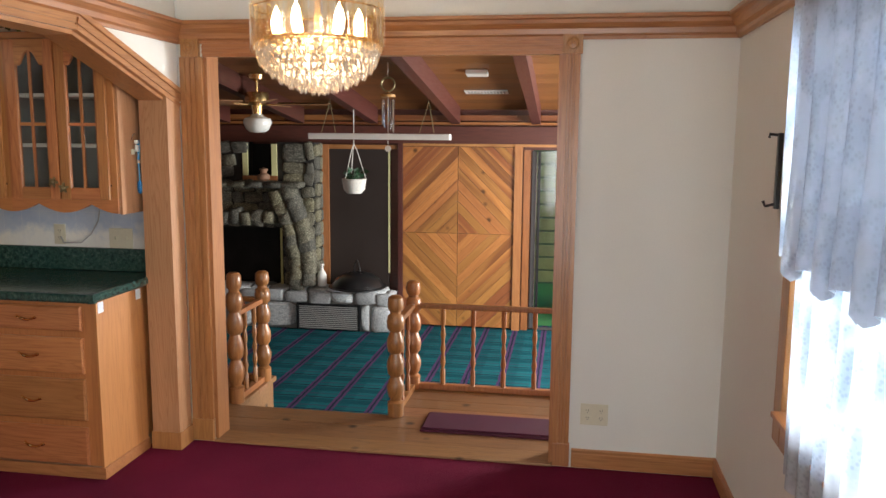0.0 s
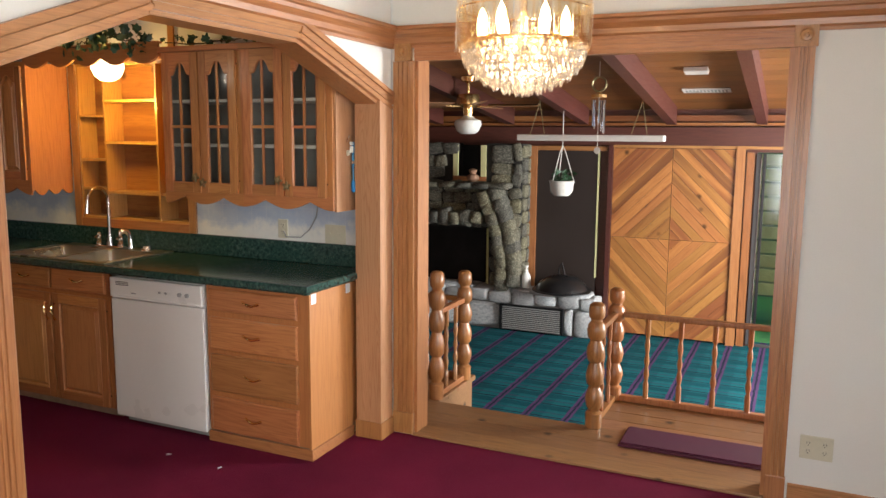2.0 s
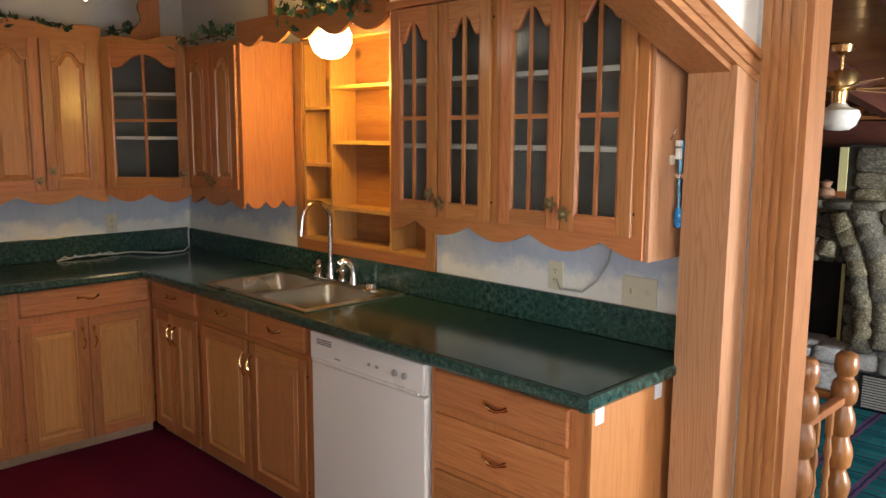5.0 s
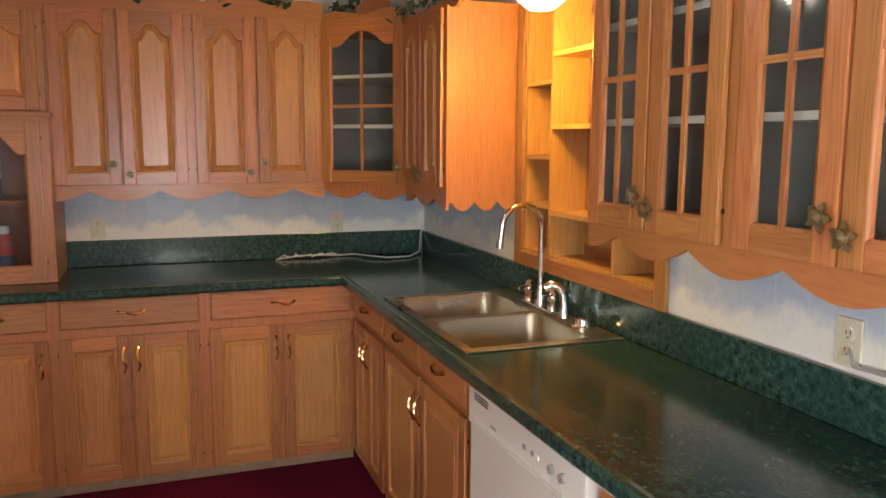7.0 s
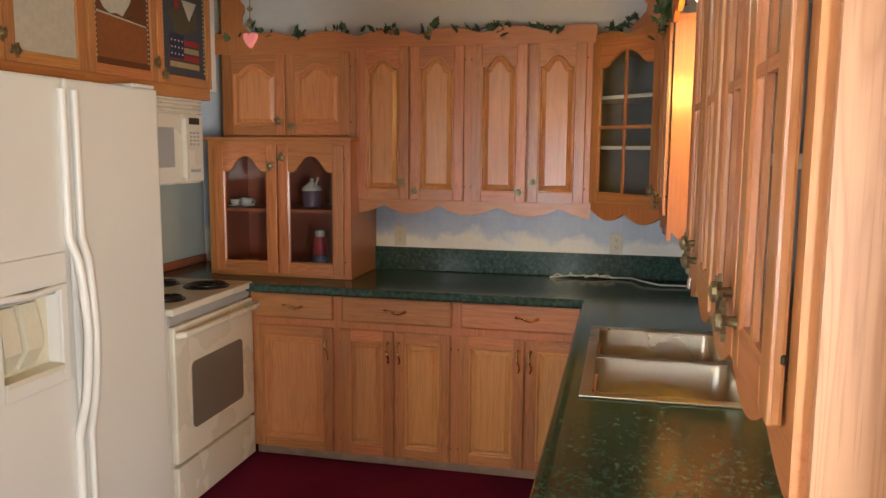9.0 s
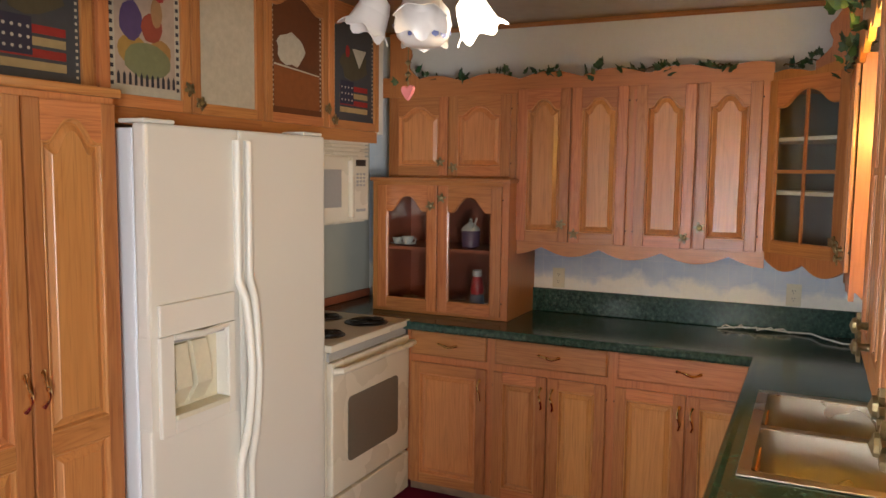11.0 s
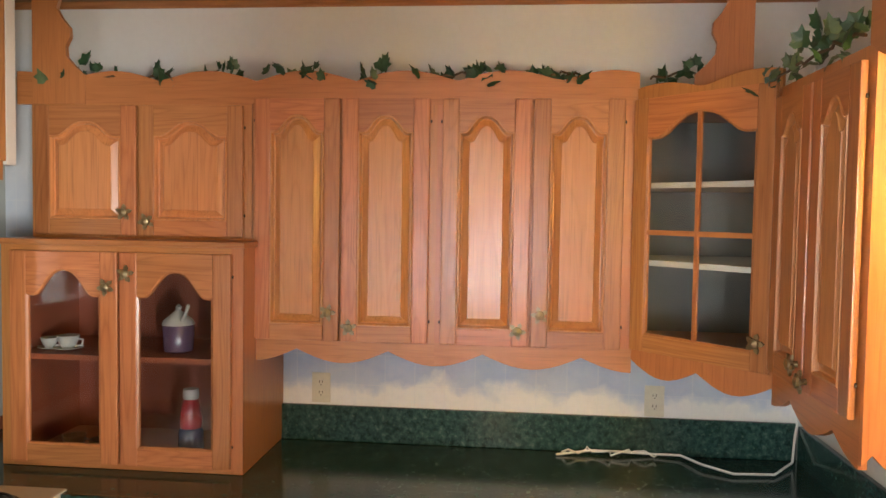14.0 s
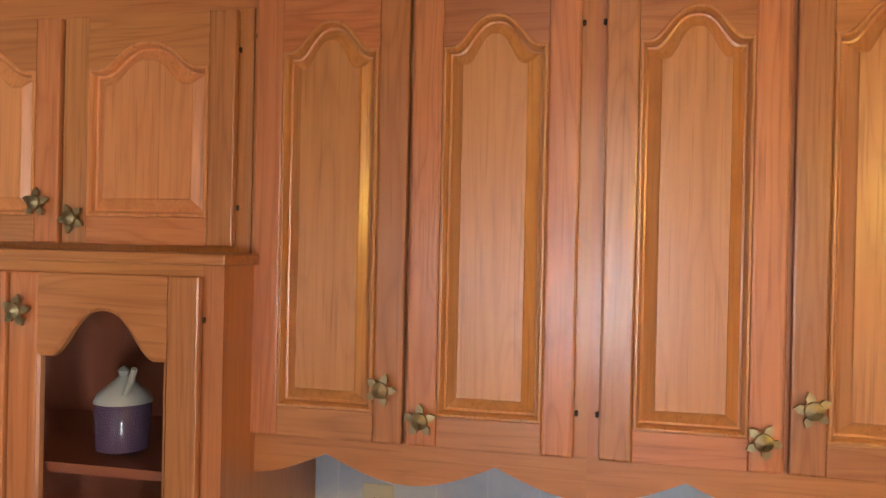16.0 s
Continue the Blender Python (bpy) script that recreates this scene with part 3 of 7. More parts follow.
frame1 = thing("door_frame", pose(0, 0, 0), "fluted oak casing round a wide opening", "door frame", kind="structure")
part("casing", casing(-2.098, OX0 + 0.0, 0.07, 2.10), M_TRIM, frame1)
part("casing", casing(OX1, 0.04, 0.07, 2.10), M_TRIM, frame1)
for a, b in ((-2.099, OX0), (OX1, 0.045)):
    part("plinth", boxes((a, b, YN - 0.028, YN, FL + 0.004, 0.07), bevel=0.003), M_TRIM, frame1)
corner_block(-2.035, 2.15, 0.10, frame1)
corner_block(0.0, 2.15, 0.10, frame1)
part("jamb", boxes((OX0, OX0 + 0.02, YN, YN + T, FL + 0.013, OZ - 0.02)), M_TRIM, frame1)
part("jamb", boxes((OX1 - 0.02, OX1, YN, YN + T, FL + 0.013, OZ - 0.02)), M_TRIM, frame1)
part("head", boxes((OX0 + 0.02, OX1 - 0.02, YN, YN + T, OZ - 0.02, OZ)), M_TRIMX, frame1)
hb = boxes((-1.965, -0.05, YN - 0.02, YN, OZ - 0.03, 2.2))
for z in (2.12, 2.145, 2.17):
    box(hb, -1.965, -0.05, YN - 0.026, YN - 0.019, z, z + 0.012)
part("head_casing", hb, M_TRIMX, frame1)

# stepped cornice rail that runs round the dining room above the openings
RAIL = [(0, 2.17), (-0.014, 2.17), (-0.018, 2.185), (-0.03, 2.195), (-0.034, 2.22), (-0.055, 2.245), (-0.06, 2.262), (-0.075, 2.268), (-0.075, 2.285), (0, 2.285)]
trim = thing("trim", pose(0, 0, 0), "stepped oak cornice rail round the dining room", "trim", kind="structure")
bm = bmesh.new()
prism(bm, RAIL, XK, XE, lambda a, b, c: (b, YN + a, c))
part("rail", bm, M_TRIMX, trim)
bm = bmesh.new()
prism(bm, RAIL, YB, YN, lambda a, b, c: (XE + a, b, c))
part("rail", bm, M_TRIMY, trim)
bm = bmesh.new()
prism(bm, RAIL, YB, YN, lambda a, b, c: (XK - a, b, c))
part("rail", bm, M_TRIMY, trim)
bm = bmesh.new()
prism(bm, RAIL, XK, XE, lambda a, b, c: (b, YB - a, c))
part("rail", bm, M_TRIMX, trim)

# casing of the kitchen opening
frame2 = thing("door_frame", pose(0, 0, 0), "fluted oak casing round the kitchen opening with slanted corners", "door frame", kind="structure")


def swung(bm):
    """Turns a casing built on the y plane so that it lies on the wall between the rooms."""
    bmesh.ops.transform(bm, matrix=Matrix(((0, -1, 0, XK), (1, 0, 0, 0), (0, 0, 1, 0), (0, 0, 0, 1))), verts=bm.verts)
    return bm


part("casing", swung(casing(PY0 - 0.095, PY0, 0.07, 1.86, 0.0)), M_TRIM, frame2)
part("plinth", swung(boxes((PY0 - 0.1, PY0 + 0.003, -0.028, 0, FL, 0.07), bevel=0.003)), M_TRIM, frame2)
blk = boxes((PY0 - 0.1, PY0 + 0.003, -0.03, 0, 1.86, 1.97), bevel=0.003)
lathe(blk, [(0.038, 0.0), (0.038, 0.006), (0.03, 0.008), (0.026, 0.002), (0.013, 0.004), (0.01, 0.009), (0, 0.01)], Matrix.Translation((PY0 - 0.048, -0.03, 1.915)) @ Matrix.Rotation(radians(90), 4, "X"), 20)
part("corner_block", swung(blk), M_TRIM, frame2)
part("casing", boxes((XK, XK + 0.02, PY1, YN - 0.03, 0.04, 1.885)), M_JAMB, frame2)
part("jamb", boxes((XK - 0.121, XK, PY0, PY0 + 0.018, FL, 1.885)), M_JAMB, frame2)
part("jamb", boxes((XK - 0.14, XK + 0.02, PY1 - 0.02, PY1, FL, 1.885)), M_JAMB, frame2)
part("jamb", boxes((XK - 0.14, XK - 0.12, PY1, YN, FL, 1.885)), M_JAMB, frame2)
part("plinth", boxes((XK - 0.145, XK + 0.03, PY1 - 0.03, PY1 - 0.02, FL, 0.04), (XK + 0.02, XK + 0.03, PY1 - 0.02, YN - 0.03, FL, 0.04), bevel=0.002), M_TRIM, frame2)


def slant(a, b, w=0.095, d=0.024):
    """A grooved board from a to b along the slanted head, its lower edge on the line."""
    va, vb = Vector(a), Vector(b)
    dr = (vb - va).normalized()
    up = Vector((-dr.y, dr.x)) if dr.x > 0 else Vector((dr.y, -dr.x))
    bm = bmesh.new()
    for u0, u1, dd in ((0, 0.02, d), (0.02, 0.03, d - 0.008), (0.03, 0.06, d), (0.06, 0.07, d - 0.008), (0.07, w, d + 0.006)):
        pts = [va + up * u0, vb + up * u0, vb + up * u1, va + up * u1]
        prism(bm, [tuple(p) for p in pts], XK, XK + dd, lambda x, y, z: (y, x, z))
    pts = [va, vb, vb + up * 0.018, va + up * 0.018]
    prism(bm, [tuple(p) for p in pts], XK - 0.14, XK, lambda x, y, z: (y, x, z - 0.018))
    return bm


part("slanted_board", slant((PY0, 1.885), (2.25, 2.125)), M_TRIMY, frame2)
part("slanted_board", slant((2.25, 2.125), (3.14, 2.125)), M_TRIMY, frame2)
part("slanted_board", slant((3.14, 2.125), (YN - 0.03, 1.835)), M_TRIMY, frame2)

# baseboard
BASE = [(0, FL), (-0.016, FL), (-0.016, 0.015), (-0.012, 0.02), (-0.012, 0.032), (-0.006, 0.04), (0, 0.04)]
skirt = thing("baseboard", pose(0, 0, 0), "moulded oak baseboard round the dining room", "baseboard", kind="structure")
for y0, y1, to, mt in ((0.056, XE, lambda a, b, c: (b, YN + a, c), M_TRIMX), (YB, YN, lambda a, b, c: (XE + a, b, c), M_TRIMY),
                       (YB, PY0 - 0.1, lambda a, b, c: (XK - a, b, c), M_TRIMY), (XK, XE, lambda a, b, c: (b, YB - a, c), M_TRIMX)):
    bm = bmesh.new()
    prism(bm, BASE, y0, y1, to)
    part("board", bm, mt, skirt)
# kitchen cornice
CROWN = [(0, ZC - 0.034), (-0.008, ZC - 0.034), (-0.012, ZC - 0.026), (-0.026, ZC - 0.018), (-0.03, ZC - 0.013), (0, ZC - 0.013)]
crown = thing("trim", pose(0, 0, 0), "dark oak cornice under the kitchen ceiling", "trim", kind="structure")
for y0, y1, to, mt in ((YS, YN, lambda a, b, c: (XW - a, b, c), M_TRIMY), (XW, XK - 0.14, lambda a, b, c: (b, YN + a, c), M_TRIMX)):
    bm = bmesh.new()
    prism(bm, CROWN, y0, y1, to)
    part("board", bm, mt, crown)

# ---- kitchen ----


def knob(parent, x, z, y=-0.02):
    """A small star-shaped knob."""
    bm = bmesh.new()
    m = Matrix.Translation((x, y, z)) @ Matrix.Rotation(radians(90), 4, "X") @ Matrix.Rotation(x * 7 + z * 3, 4, "Z") @ Matrix.Scale(1.32, 4)
    lathe(bm, [(0.006, 0), (0.005, 0.012), (0.012, 0.016), (0.011, 0.021), (0.0, 0.025)], m, 10)
    for k in range(5):
        a = 2 * math.pi * k / 5
        pts = [(0.006, -0.6), (0.017, -0.33), (0.023, 0.0), (0.017, 0.33), (0.006, 0.6)]
        lo = [bm.verts.new(m @ Vector((r * math.cos(a + t), r * math.sin(a + t), 0.011))) for r, t in pts]
        hi = [bm.verts.new(m @ Vector((r * math.cos(a + t), r * math.sin(a + t), 0.018 - r * 0.1))) for r, t in pts]
        bm.faces.new(lo), bm.faces.new(hi)
        for i in range(5):
            bm.faces.new((lo[i], lo[(i + 1) % 5], hi[(i + 1) % 5], hi[i]))
    return part("knob", bm, M_ANTIQUE, parent, "antique brass star knob")


def pull(parent, x, z, upright=True, y=-0.02, length=0.108):
    """A bowed handle with a slim waist and flared feet."""
    pts, taper = [], []
    for i in range(11):
        u = i / 10
        s = (u - 0.5) * length
        out = y - 0.004 - 0.024 * math.sin(math.pi * u) ** 0.7
        lift = 0.006 * math.sin(2 * math.pi * u)
        pts.append((x + lift, out, z + s) if upright else (x + s, out, z + lift - 0.006 * math.sin(math.pi * u)))
        taper.append(1.5 if i in (0, 10) else (0.8 if i in (2, 8) else (1.25 if i == 5 else 1.0)))
    return part("handle", tube(bmesh.new(), pts, 0.0062, 8, taper), M_PULL, parent, "polished brass bow handle", True)


def cab_door(owner, x0, z0, w, h, rise=0.05, kind="panel", grip=None, stile=0.055, name="door"):
    """A framed door, 20 mm thick, in front of the plane y = 0; grip: ("knob" or "pull", x, z) from its lower left."""
    st, x1, z1 = stile, x0 + w, z0 + h
    d = part(name, boxes((x0, x0 + st, -0.02, -0.0035, z0, z1), bevel=0.0045), M_OAK, owner)
    part("stile", boxes((x1 - st, x1, -0.02, -0.0035, z0, z1), bevel=0.0045), M_OAK, d)
    part("rail", boxes((x0 + st, x1 - st, -0.0195, -0.001, z0, z0 + st), bevel=0.002), M_OAKX, d)
    a, b, zt = x0 + st, x1 - st, z1 - st
    pts = [(b, z1 - 0.001), (a, z1 - 0.001)] + [(a + (b - a) * i / 22, bell(a + (b - a) * i / 22, a, b, zt, rise)) for i in range(23)]
    part("rail", prism(bmesh.new(), pts, -0.0195, -0.001), M_OAKX, d)
    zb = z0 + st
    bm = bmesh.new()
    if kind == "panel":
        ringed(bm, [(arch(a, b, zb, zt, rise, 0.0), -0.0192), (arch(a, b, zb, zt, rise, 0.002), -0.0222), (arch(a, b, zb, zt, rise, 0.006), -0.0222), (arch(a, b, zb, zt, rise, 0.0095), -0.016), (arch(a, b, zb, zt, rise, 0.011), -0.006), (arch(a, b, zb, zt, rise, 0.015), -0.005),
                    (arch(a, b, zb, zt, rise * 0.96, 0.034), -0.0165), (arch(a, b, zb, zt, rise * 0.96, 0.036), -0.0195), (arch(a, b, zb, zt, rise * 0.96, 0.040), -0.0195)])
        part("panel", bm, M_PANEL, d)
    else:
        ringed(bm, [(arch(a, b, zb, zt, rise, 0.0), -0.0192), (arch(a, b, zb, zt, rise, 0.006), -0.016), (arch(a, b, zb, zt, rise, 0.007), -0.006)], False)
        part("moulding", bm, M_OAK, d)
        bm = bmesh.new()
        prism(bm, arch(a, b, zb, zt, rise, 0.001), -0.0085, -0.0055)
        g = part("pane", bm, M_GLASS, d, "clear glass pane")
        g.visible_shadow = False
        if kind == "muntin":
            zm = zb + (zt - zb) * 0.47
            part("muntin", boxes(((a + b) / 2 - 0.007, (a + b) / 2 + 0.007, -0.018, -0.009, zb, zt - 0.002)), M_OAK, d)
            part("muntin", boxes((a, b, -0.0175, -0.0092, zm - 0.008, zm + 0.008)), M_OAKX, d)
    if grip:
        (knob if grip[0] == "knob" else pull)(d, x0 + grip[1], z0 + grip[2])
        hx = x0 - 0.0035 if grip[1] > w / 2 else x1 + 0.0035
        for hz2 in (z0 + 0.075, z1 - 0.075):
            part("hinge", lathe(bmesh.new(), [(0, -0.006), (0.0032, -0.004), (0.0032, 0.004), (0, 0.006)], Matrix.Translation((hx, -0.007, hz2)), 8), M_HINGE, d, "small dark hinge knuckle")
    return d


def drawer_front(owner, x0, z0, w, h, name="drawer", handle=True):
    bm = bmesh.new()
    o = lambda i: [(x0 + i, z0 + i), (x0 + w - i, z0 + i), (x0 + w - i, z0 + h - i), (x0 + i, z0 + h - i)]
    ringed(bm, [(o(0), -0.001), (o(0), -0.014), (o(0.006), -0.019), (o(0.009), -0.02)])
    d = part(name, bm, M_OAKX, owner)
    if handle:
        pull(d, x0 + w / 2, z0 + h / 2 + 0.004, False)
    return d


def carcass(owner, w, depth, h, hollow=False, shelves=(), z0=0.0, inside=None, face=0.04):
    """The box of a cabinet; hollow: open behind its glazed doors."""
    if not hollow:
        return part("body", boxes((0, w, 0, depth, z0, z0 + h)), M_FACE, owner)
    t = 0.016
    b = part("side", boxes((0, t, 0.018, depth, z0, z0 + h)), M_SIDE, owner)
    part("side", boxes((w - t, w, 0.018, depth, z0, z0 + h)), M_SIDE, owner)
    part("bottom", boxes((t, w - t, 0.018, depth, z0, z0 + t)), M_SIDE, owner)
    part("top", boxes((t, w - t, 0.018, depth, z0 + h - t, z0 + h)), M_SIDE, owner)
    for x0, x1 in ((0, face), (w - face, w)):
        part("face_stile", boxes((x0, x1, 0, 0.018, z0, z0 + h)), M_FACE, owner)
    for za in (z0, z0 + h - face):
        part("face_rail", boxes((face, w - face, 0, 0.018, za, za + face)), M_FACEX, owner)
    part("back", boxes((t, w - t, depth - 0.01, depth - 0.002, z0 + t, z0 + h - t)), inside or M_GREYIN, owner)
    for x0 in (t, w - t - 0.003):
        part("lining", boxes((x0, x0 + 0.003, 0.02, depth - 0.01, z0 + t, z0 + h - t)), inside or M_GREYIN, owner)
    for s in shelves:
        part("shelf", boxes((t + 0.003, w - t - 0.003, 0.03, depth - 0.012, z0 + s, z0 + s + 0.018)), M_SHELFW if inside is None else inside, owner)
    return b


def valance(owner, x0, x1, z_top, z_low, waves, y0=0.0, y1=0.018, material=None, phase=0.0):
    bm = bmesh.new()
    prism(bm, scallop(x0, x1, z_top, z_low, waves, phase=phase, deep=0.046), y0, y1)
    return part("valance", bm, material or M_FACEX, owner, "scalloped oak valance")


UB, UH = 1.355, 0.80     # wall cabinets: lower edge and height
NF = 3.72                # front of the north wall cabinets
WF = -5.63               # front of the west wall cabinets
UDN, UDW = YN - NF - 0.002, WF - XW - 0.002

# glazed cabinets on the sink wall
for i, (x, w) in enumerate(((-3.505, 0.59), (-2.915, 0.61))):
    c = thing("wall_cabinet", pose(x, NF, 0), "oak wall cabinet with arched glazed double doors", "cabinet", "sink wall cabinets")
    carcass(c, w, UDN, UH, True, (0.26, 0.52), UB)
    if i:
        part("end_panel", boxes((w + 0.002, w + 0.014, 0.016, UDN, UB - 0.085, UB + UH)), M_JAMB, c)
    dw = (0.268, 0.273)[i]
    cab_door(c, 0.024, UB - 0.008, dw, UH + 0.016, 0.07, "muntin", ("knob", dw - 0.025, 0.09))
    cab_door(c, 0.031 + dw, UB - 0.008, dw, UH + 0.016, 0.07, "muntin", ("knob", 0.025, 0.06))
    valance(c, 0, w, UB, UB - 0.08, 2, phase=0.5)
    part("cap", boxes((-0.002, w + 0.014, -0.025, UDN, UB + UH + 0.012, UB + UH + 0.045), bevel=0.006), M_OAKX, c)
    part("top_rail", boxes((0.0, w, 0.0, UDN, UB + UH, UB + UH + 0.012)), M_FACEX, c)
# solid cabinet left of the sink
c = thing("wall_cabinet", pose(-5.26, NF, 0), "oak wall cabinet with arched double doors beside the sink shelf", "cabinet", "sink wall cabinets")
carcass(c, 0.56, UDN, UH, z0=UB)
cab_door(c, 0.01, UB + 0.02, 0.262, UH - 0.05, 0.05, "panel", ("knob", 0.235, 0.06))
cab_door(c, 0.285, UB + 0.02, 0.262, UH - 0.05, 0.05, "panel", ("knob", 0.025, 0.03))
valance(c, 0, 0.56, UB, UB - 0.08, 2, phase=0.5)
bm = bmesh.new()
prism(bm, scallop(0, UDN, UB + UH, UB - 0.085, 3, phase=0.2, deep=0.04), 0.56, 0.575, lambda x, y, z: (y, x, z))
part("end_panel", bm, M_SIDE, c)
# board over the sink
b = thing("valance_board", pose(-4.70, NF - 0.016, 2.105), "scalloped oak board above the kitchen sink", "valance")
bm = bmesh.new()
prism(bm, scallop(0.016, 1.19, 0.12, 0.0, 5, deep=0.045), 0, 0.018)
part("board", bm, M_FACEX, b)
part("top", boxes((0.016, 1.19, 0, 0.04, 0.12, 0.132)), M_FACEX, b)

# corner cabinet with its slanted glazed door
ca, cb = Vector((WF, 3.385)), Vector((-5.26, NF))
ang = math.degrees(math.atan2(cb.y - ca.y, cb.x - ca.x))
cw = (cb - ca).length
c = thing("corner_cabinet", pose(0, 0, 0), "oak corner wall cabinet with a glazed door and white shelves", "cabinet", "west wall cabinets")
pent = [(WF, 3.385), (-5.26, NF), (-5.26, YN - 0.004), (XW + 0.004, YN - 0.004), (XW + 0.004, 3.385)]


def slab(pts, z0, z1):
    bm = bmesh.new()
    return prism(bm, pts, z0, z1, lambda x, y, z: (x, z, y))


part("bottom", slab(pent, UB, UB + 0.02), M_SIDE, c)
part("top", slab(pent, UB + UH - 0.02, UB + UH), M_SIDE, c)
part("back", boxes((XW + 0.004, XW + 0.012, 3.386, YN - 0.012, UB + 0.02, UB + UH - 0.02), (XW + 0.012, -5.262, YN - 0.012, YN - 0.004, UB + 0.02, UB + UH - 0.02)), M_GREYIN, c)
inn = [(WF - 0.01, 3.40), (-5.275, NF + 0.02), (-5.275, YN - 0.014), (XW + 0.014, YN - 0.014), (XW + 0.014, 3.40)]
for s in (0.28, 0.53):
    part("shelf", slab(inn, UB + s, UB + s + 0.018), M_SHELFW, c)
bm = boxes((0, 0.02, 0, 0.018, UB, UB + UH), (cw - 0.02, cw, 0, 0.018, UB, UB + UH), (0.02, cw - 0.02, 0, 0.018, UB, UB + 0.03), (0.02, cw - 0.02, 0, 0.018, UB + UH - 0.03, UB + UH))
prism(bm, scallop(0, cw, UB, UB - 0.08, 2, deep=0.046), 0, 0.018)
bmesh.ops.transform(bm, matrix=pose(ca.x, ca.y, 0, 0, 0, ang), verts=bm.verts)
part("face_frame", bm, M_FACE, c)
crest = prism(bmesh.new(), scallop(0, cw, UB + UH, UB + UH + 0.062, 1.5, phase=0.25, deep=0.03), -0.0005, 0.014)
bmesh.ops.transform(crest, matrix=pose(ca.x, ca.y, 0, 0, 0, ang), verts=crest.verts)
part("crest", crest, M_FACE, c, "scalloped oak crest board")
d = cab_door(c, 0.005, UB + 0.004, cw - 0.01, UH + 0.012, 0.07, "muntin", ("knob", cw - 0.04, 0.085))
d.matrix_basis = small(pose(ca.x, ca.y, 0, 0, 0, ang), True)

# west wall cabinets
for i, (y0, w) in enumerate(((2.095, 0.635), (2.73, 0.655))):
    c = thing("wall_cabinet", pose(WF, y0, 0, 0, 0, 90), "oak wall cabinet with arched raised-panel double doors", "cabinet", "west wall cabinets")
    carcass(c, w, UDW, UH, z0=UB)
    dw, dx = ((0.296, 0.012), (0.294, 0.019))[i]
    cab_door(c, dx, UB - 0.002, dw, UH + 0.022, 0.055, "panel", ("knob", dw - 0.035, 0.10 if i == 0 else 0.055))
    cab_door(c, dx + dw + 0.008, UB - 0.002, dw, UH + 0.022, 0.055, "panel", ("knob", 0.03, 0.05 if i == 0 else 0.11))
    valance(c, 0, w, UB, UB - 0.08, 2, phase=0.5)
c = thing("wall_cabinet", pose(WF, 1.295, 0, 0, 0, 90), "short oak wall cabinet above a glazed hutch", "cabinet", "west wall cabinets")
carcass(c, 0.798, UDW, 0.47, z0=1.685)
cab_door(c, 0.02, 1.70, 0.37, 0.45, 0.05, "panel", ("knob", 0.335, 0.08))
cab_door(c, 0.40, 1.70, 0.37, 0.45, 0.05, "panel", ("knob", 0.035, 0.05))
# waved board along the top
b = thing("valance_board", pose(WF, 1.24, UB + UH, 0, 0, 90), "scalloped oak board along the tops of wall cabinets", "valance")
bm = bmesh.new()
prism(bm, scallop(0, 2.15, 0.0, 0.115, 6.27, phase=0.262, deep=0.036), -0.0005, 0.014)
part("board", bm, M_FACEX, b)

# hutch on the counter
HF = -5.50
c = thing("hutch", pose(HF, 1.265, 0.914, 0, 0, 90), "small oak hutch with arched doors standing on the counter", "hutch")
carcass(c, 0.845, HF - XW - 0.004, 0.755, True, (0.36,), 0, M_DARKIN)
part("cap", boxes((-0.012, 0.857, -0.02, HF - XW - 0.004, 0.755, 0.775), bevel=0.004), M_OAKX, c)
cab_door(c, 0.04, 0.02, 0.38, 0.715, 0.085, "glass", ("knob", 0.35, 0.60), 0.06)
cab_door(c, 0.428, 0.02, 0.38, 0.715, 0.085, "glass", ("knob", 0.03, 0.645), 0.06)

# base cabinets on the sink wall
BF, TOE = 3.465, 0.005
BD = YN - BF - 0.003


def base_unit(x, w, label, group="sink wall base cabinets", m=None, depth=None, toe=0.05, high=0.865):
    c = thing("base_cabinet", m or pose(x, BF, 0), label, "cabinet", group)
    part("body", boxes((0, w, 0, depth or BD, TOE, high)), M_FACE, c)
    part("plinth", boxes((0, w, toe, depth or BD, FL, TOE)), M_TOE, c)
    return c


c = base_unit(-2.99, 0.685, "oak base cabinet with four drawers at the counter end", toe=0.004)
for z0, h in ((0.71, 0.125), (0.49, 0.185), (0.245, 0.215), (0.01, 0.20)):
    drawer_front(c, 0.03, z0, 0.59, h)
part("end_panel", boxes((0.685, 0.697, -0.005, BD - 0.16, FL, 0.865)), M_SIDE, c)
part("shoe", boxes((-0.002, 0.71, -0.015, -0.001, FL, 0.0), (0.697, 0.71, -0.001, 0.42, FL, 0.0), bevel=0.003), M_TRIMX, c)
c = base_unit(-4.72, 0.985, "oak sink base cabinet with double doors and false drawers", high=0.71)
part("face_rail", boxes((0, 0.985, 0, 0.018, 0.71, 0.866)), M_OAKX, c)
for x in (0.03, 0.50):
    drawer_front(c, x, 0.725, 0.455, 0.135)
cab_door(c, 0.03, 0.01, 0.455, 0.685, 0.0, "panel", ("pull", 0.43, 0.57))
cab_door(c, 0.50, 0.01, 0.455, 0.685, 0.0, "panel", ("pull", 0.025, 0.57))
c = base_unit(-5.30, 0.58, "oak base cabinet with narrow double doors in the corner")
drawer_front(c, 0.05, 0.725, 0.51, 0.135)
cab_door(c, 0.05, 0.01, 0.25, 0.685, 0.0, "panel", ("pull", 0.225, 0.57))
cab_door(c, 0.31, 0.01, 0.25, 0.685, 0.0, "panel", ("pull", 0.025, 0.57))
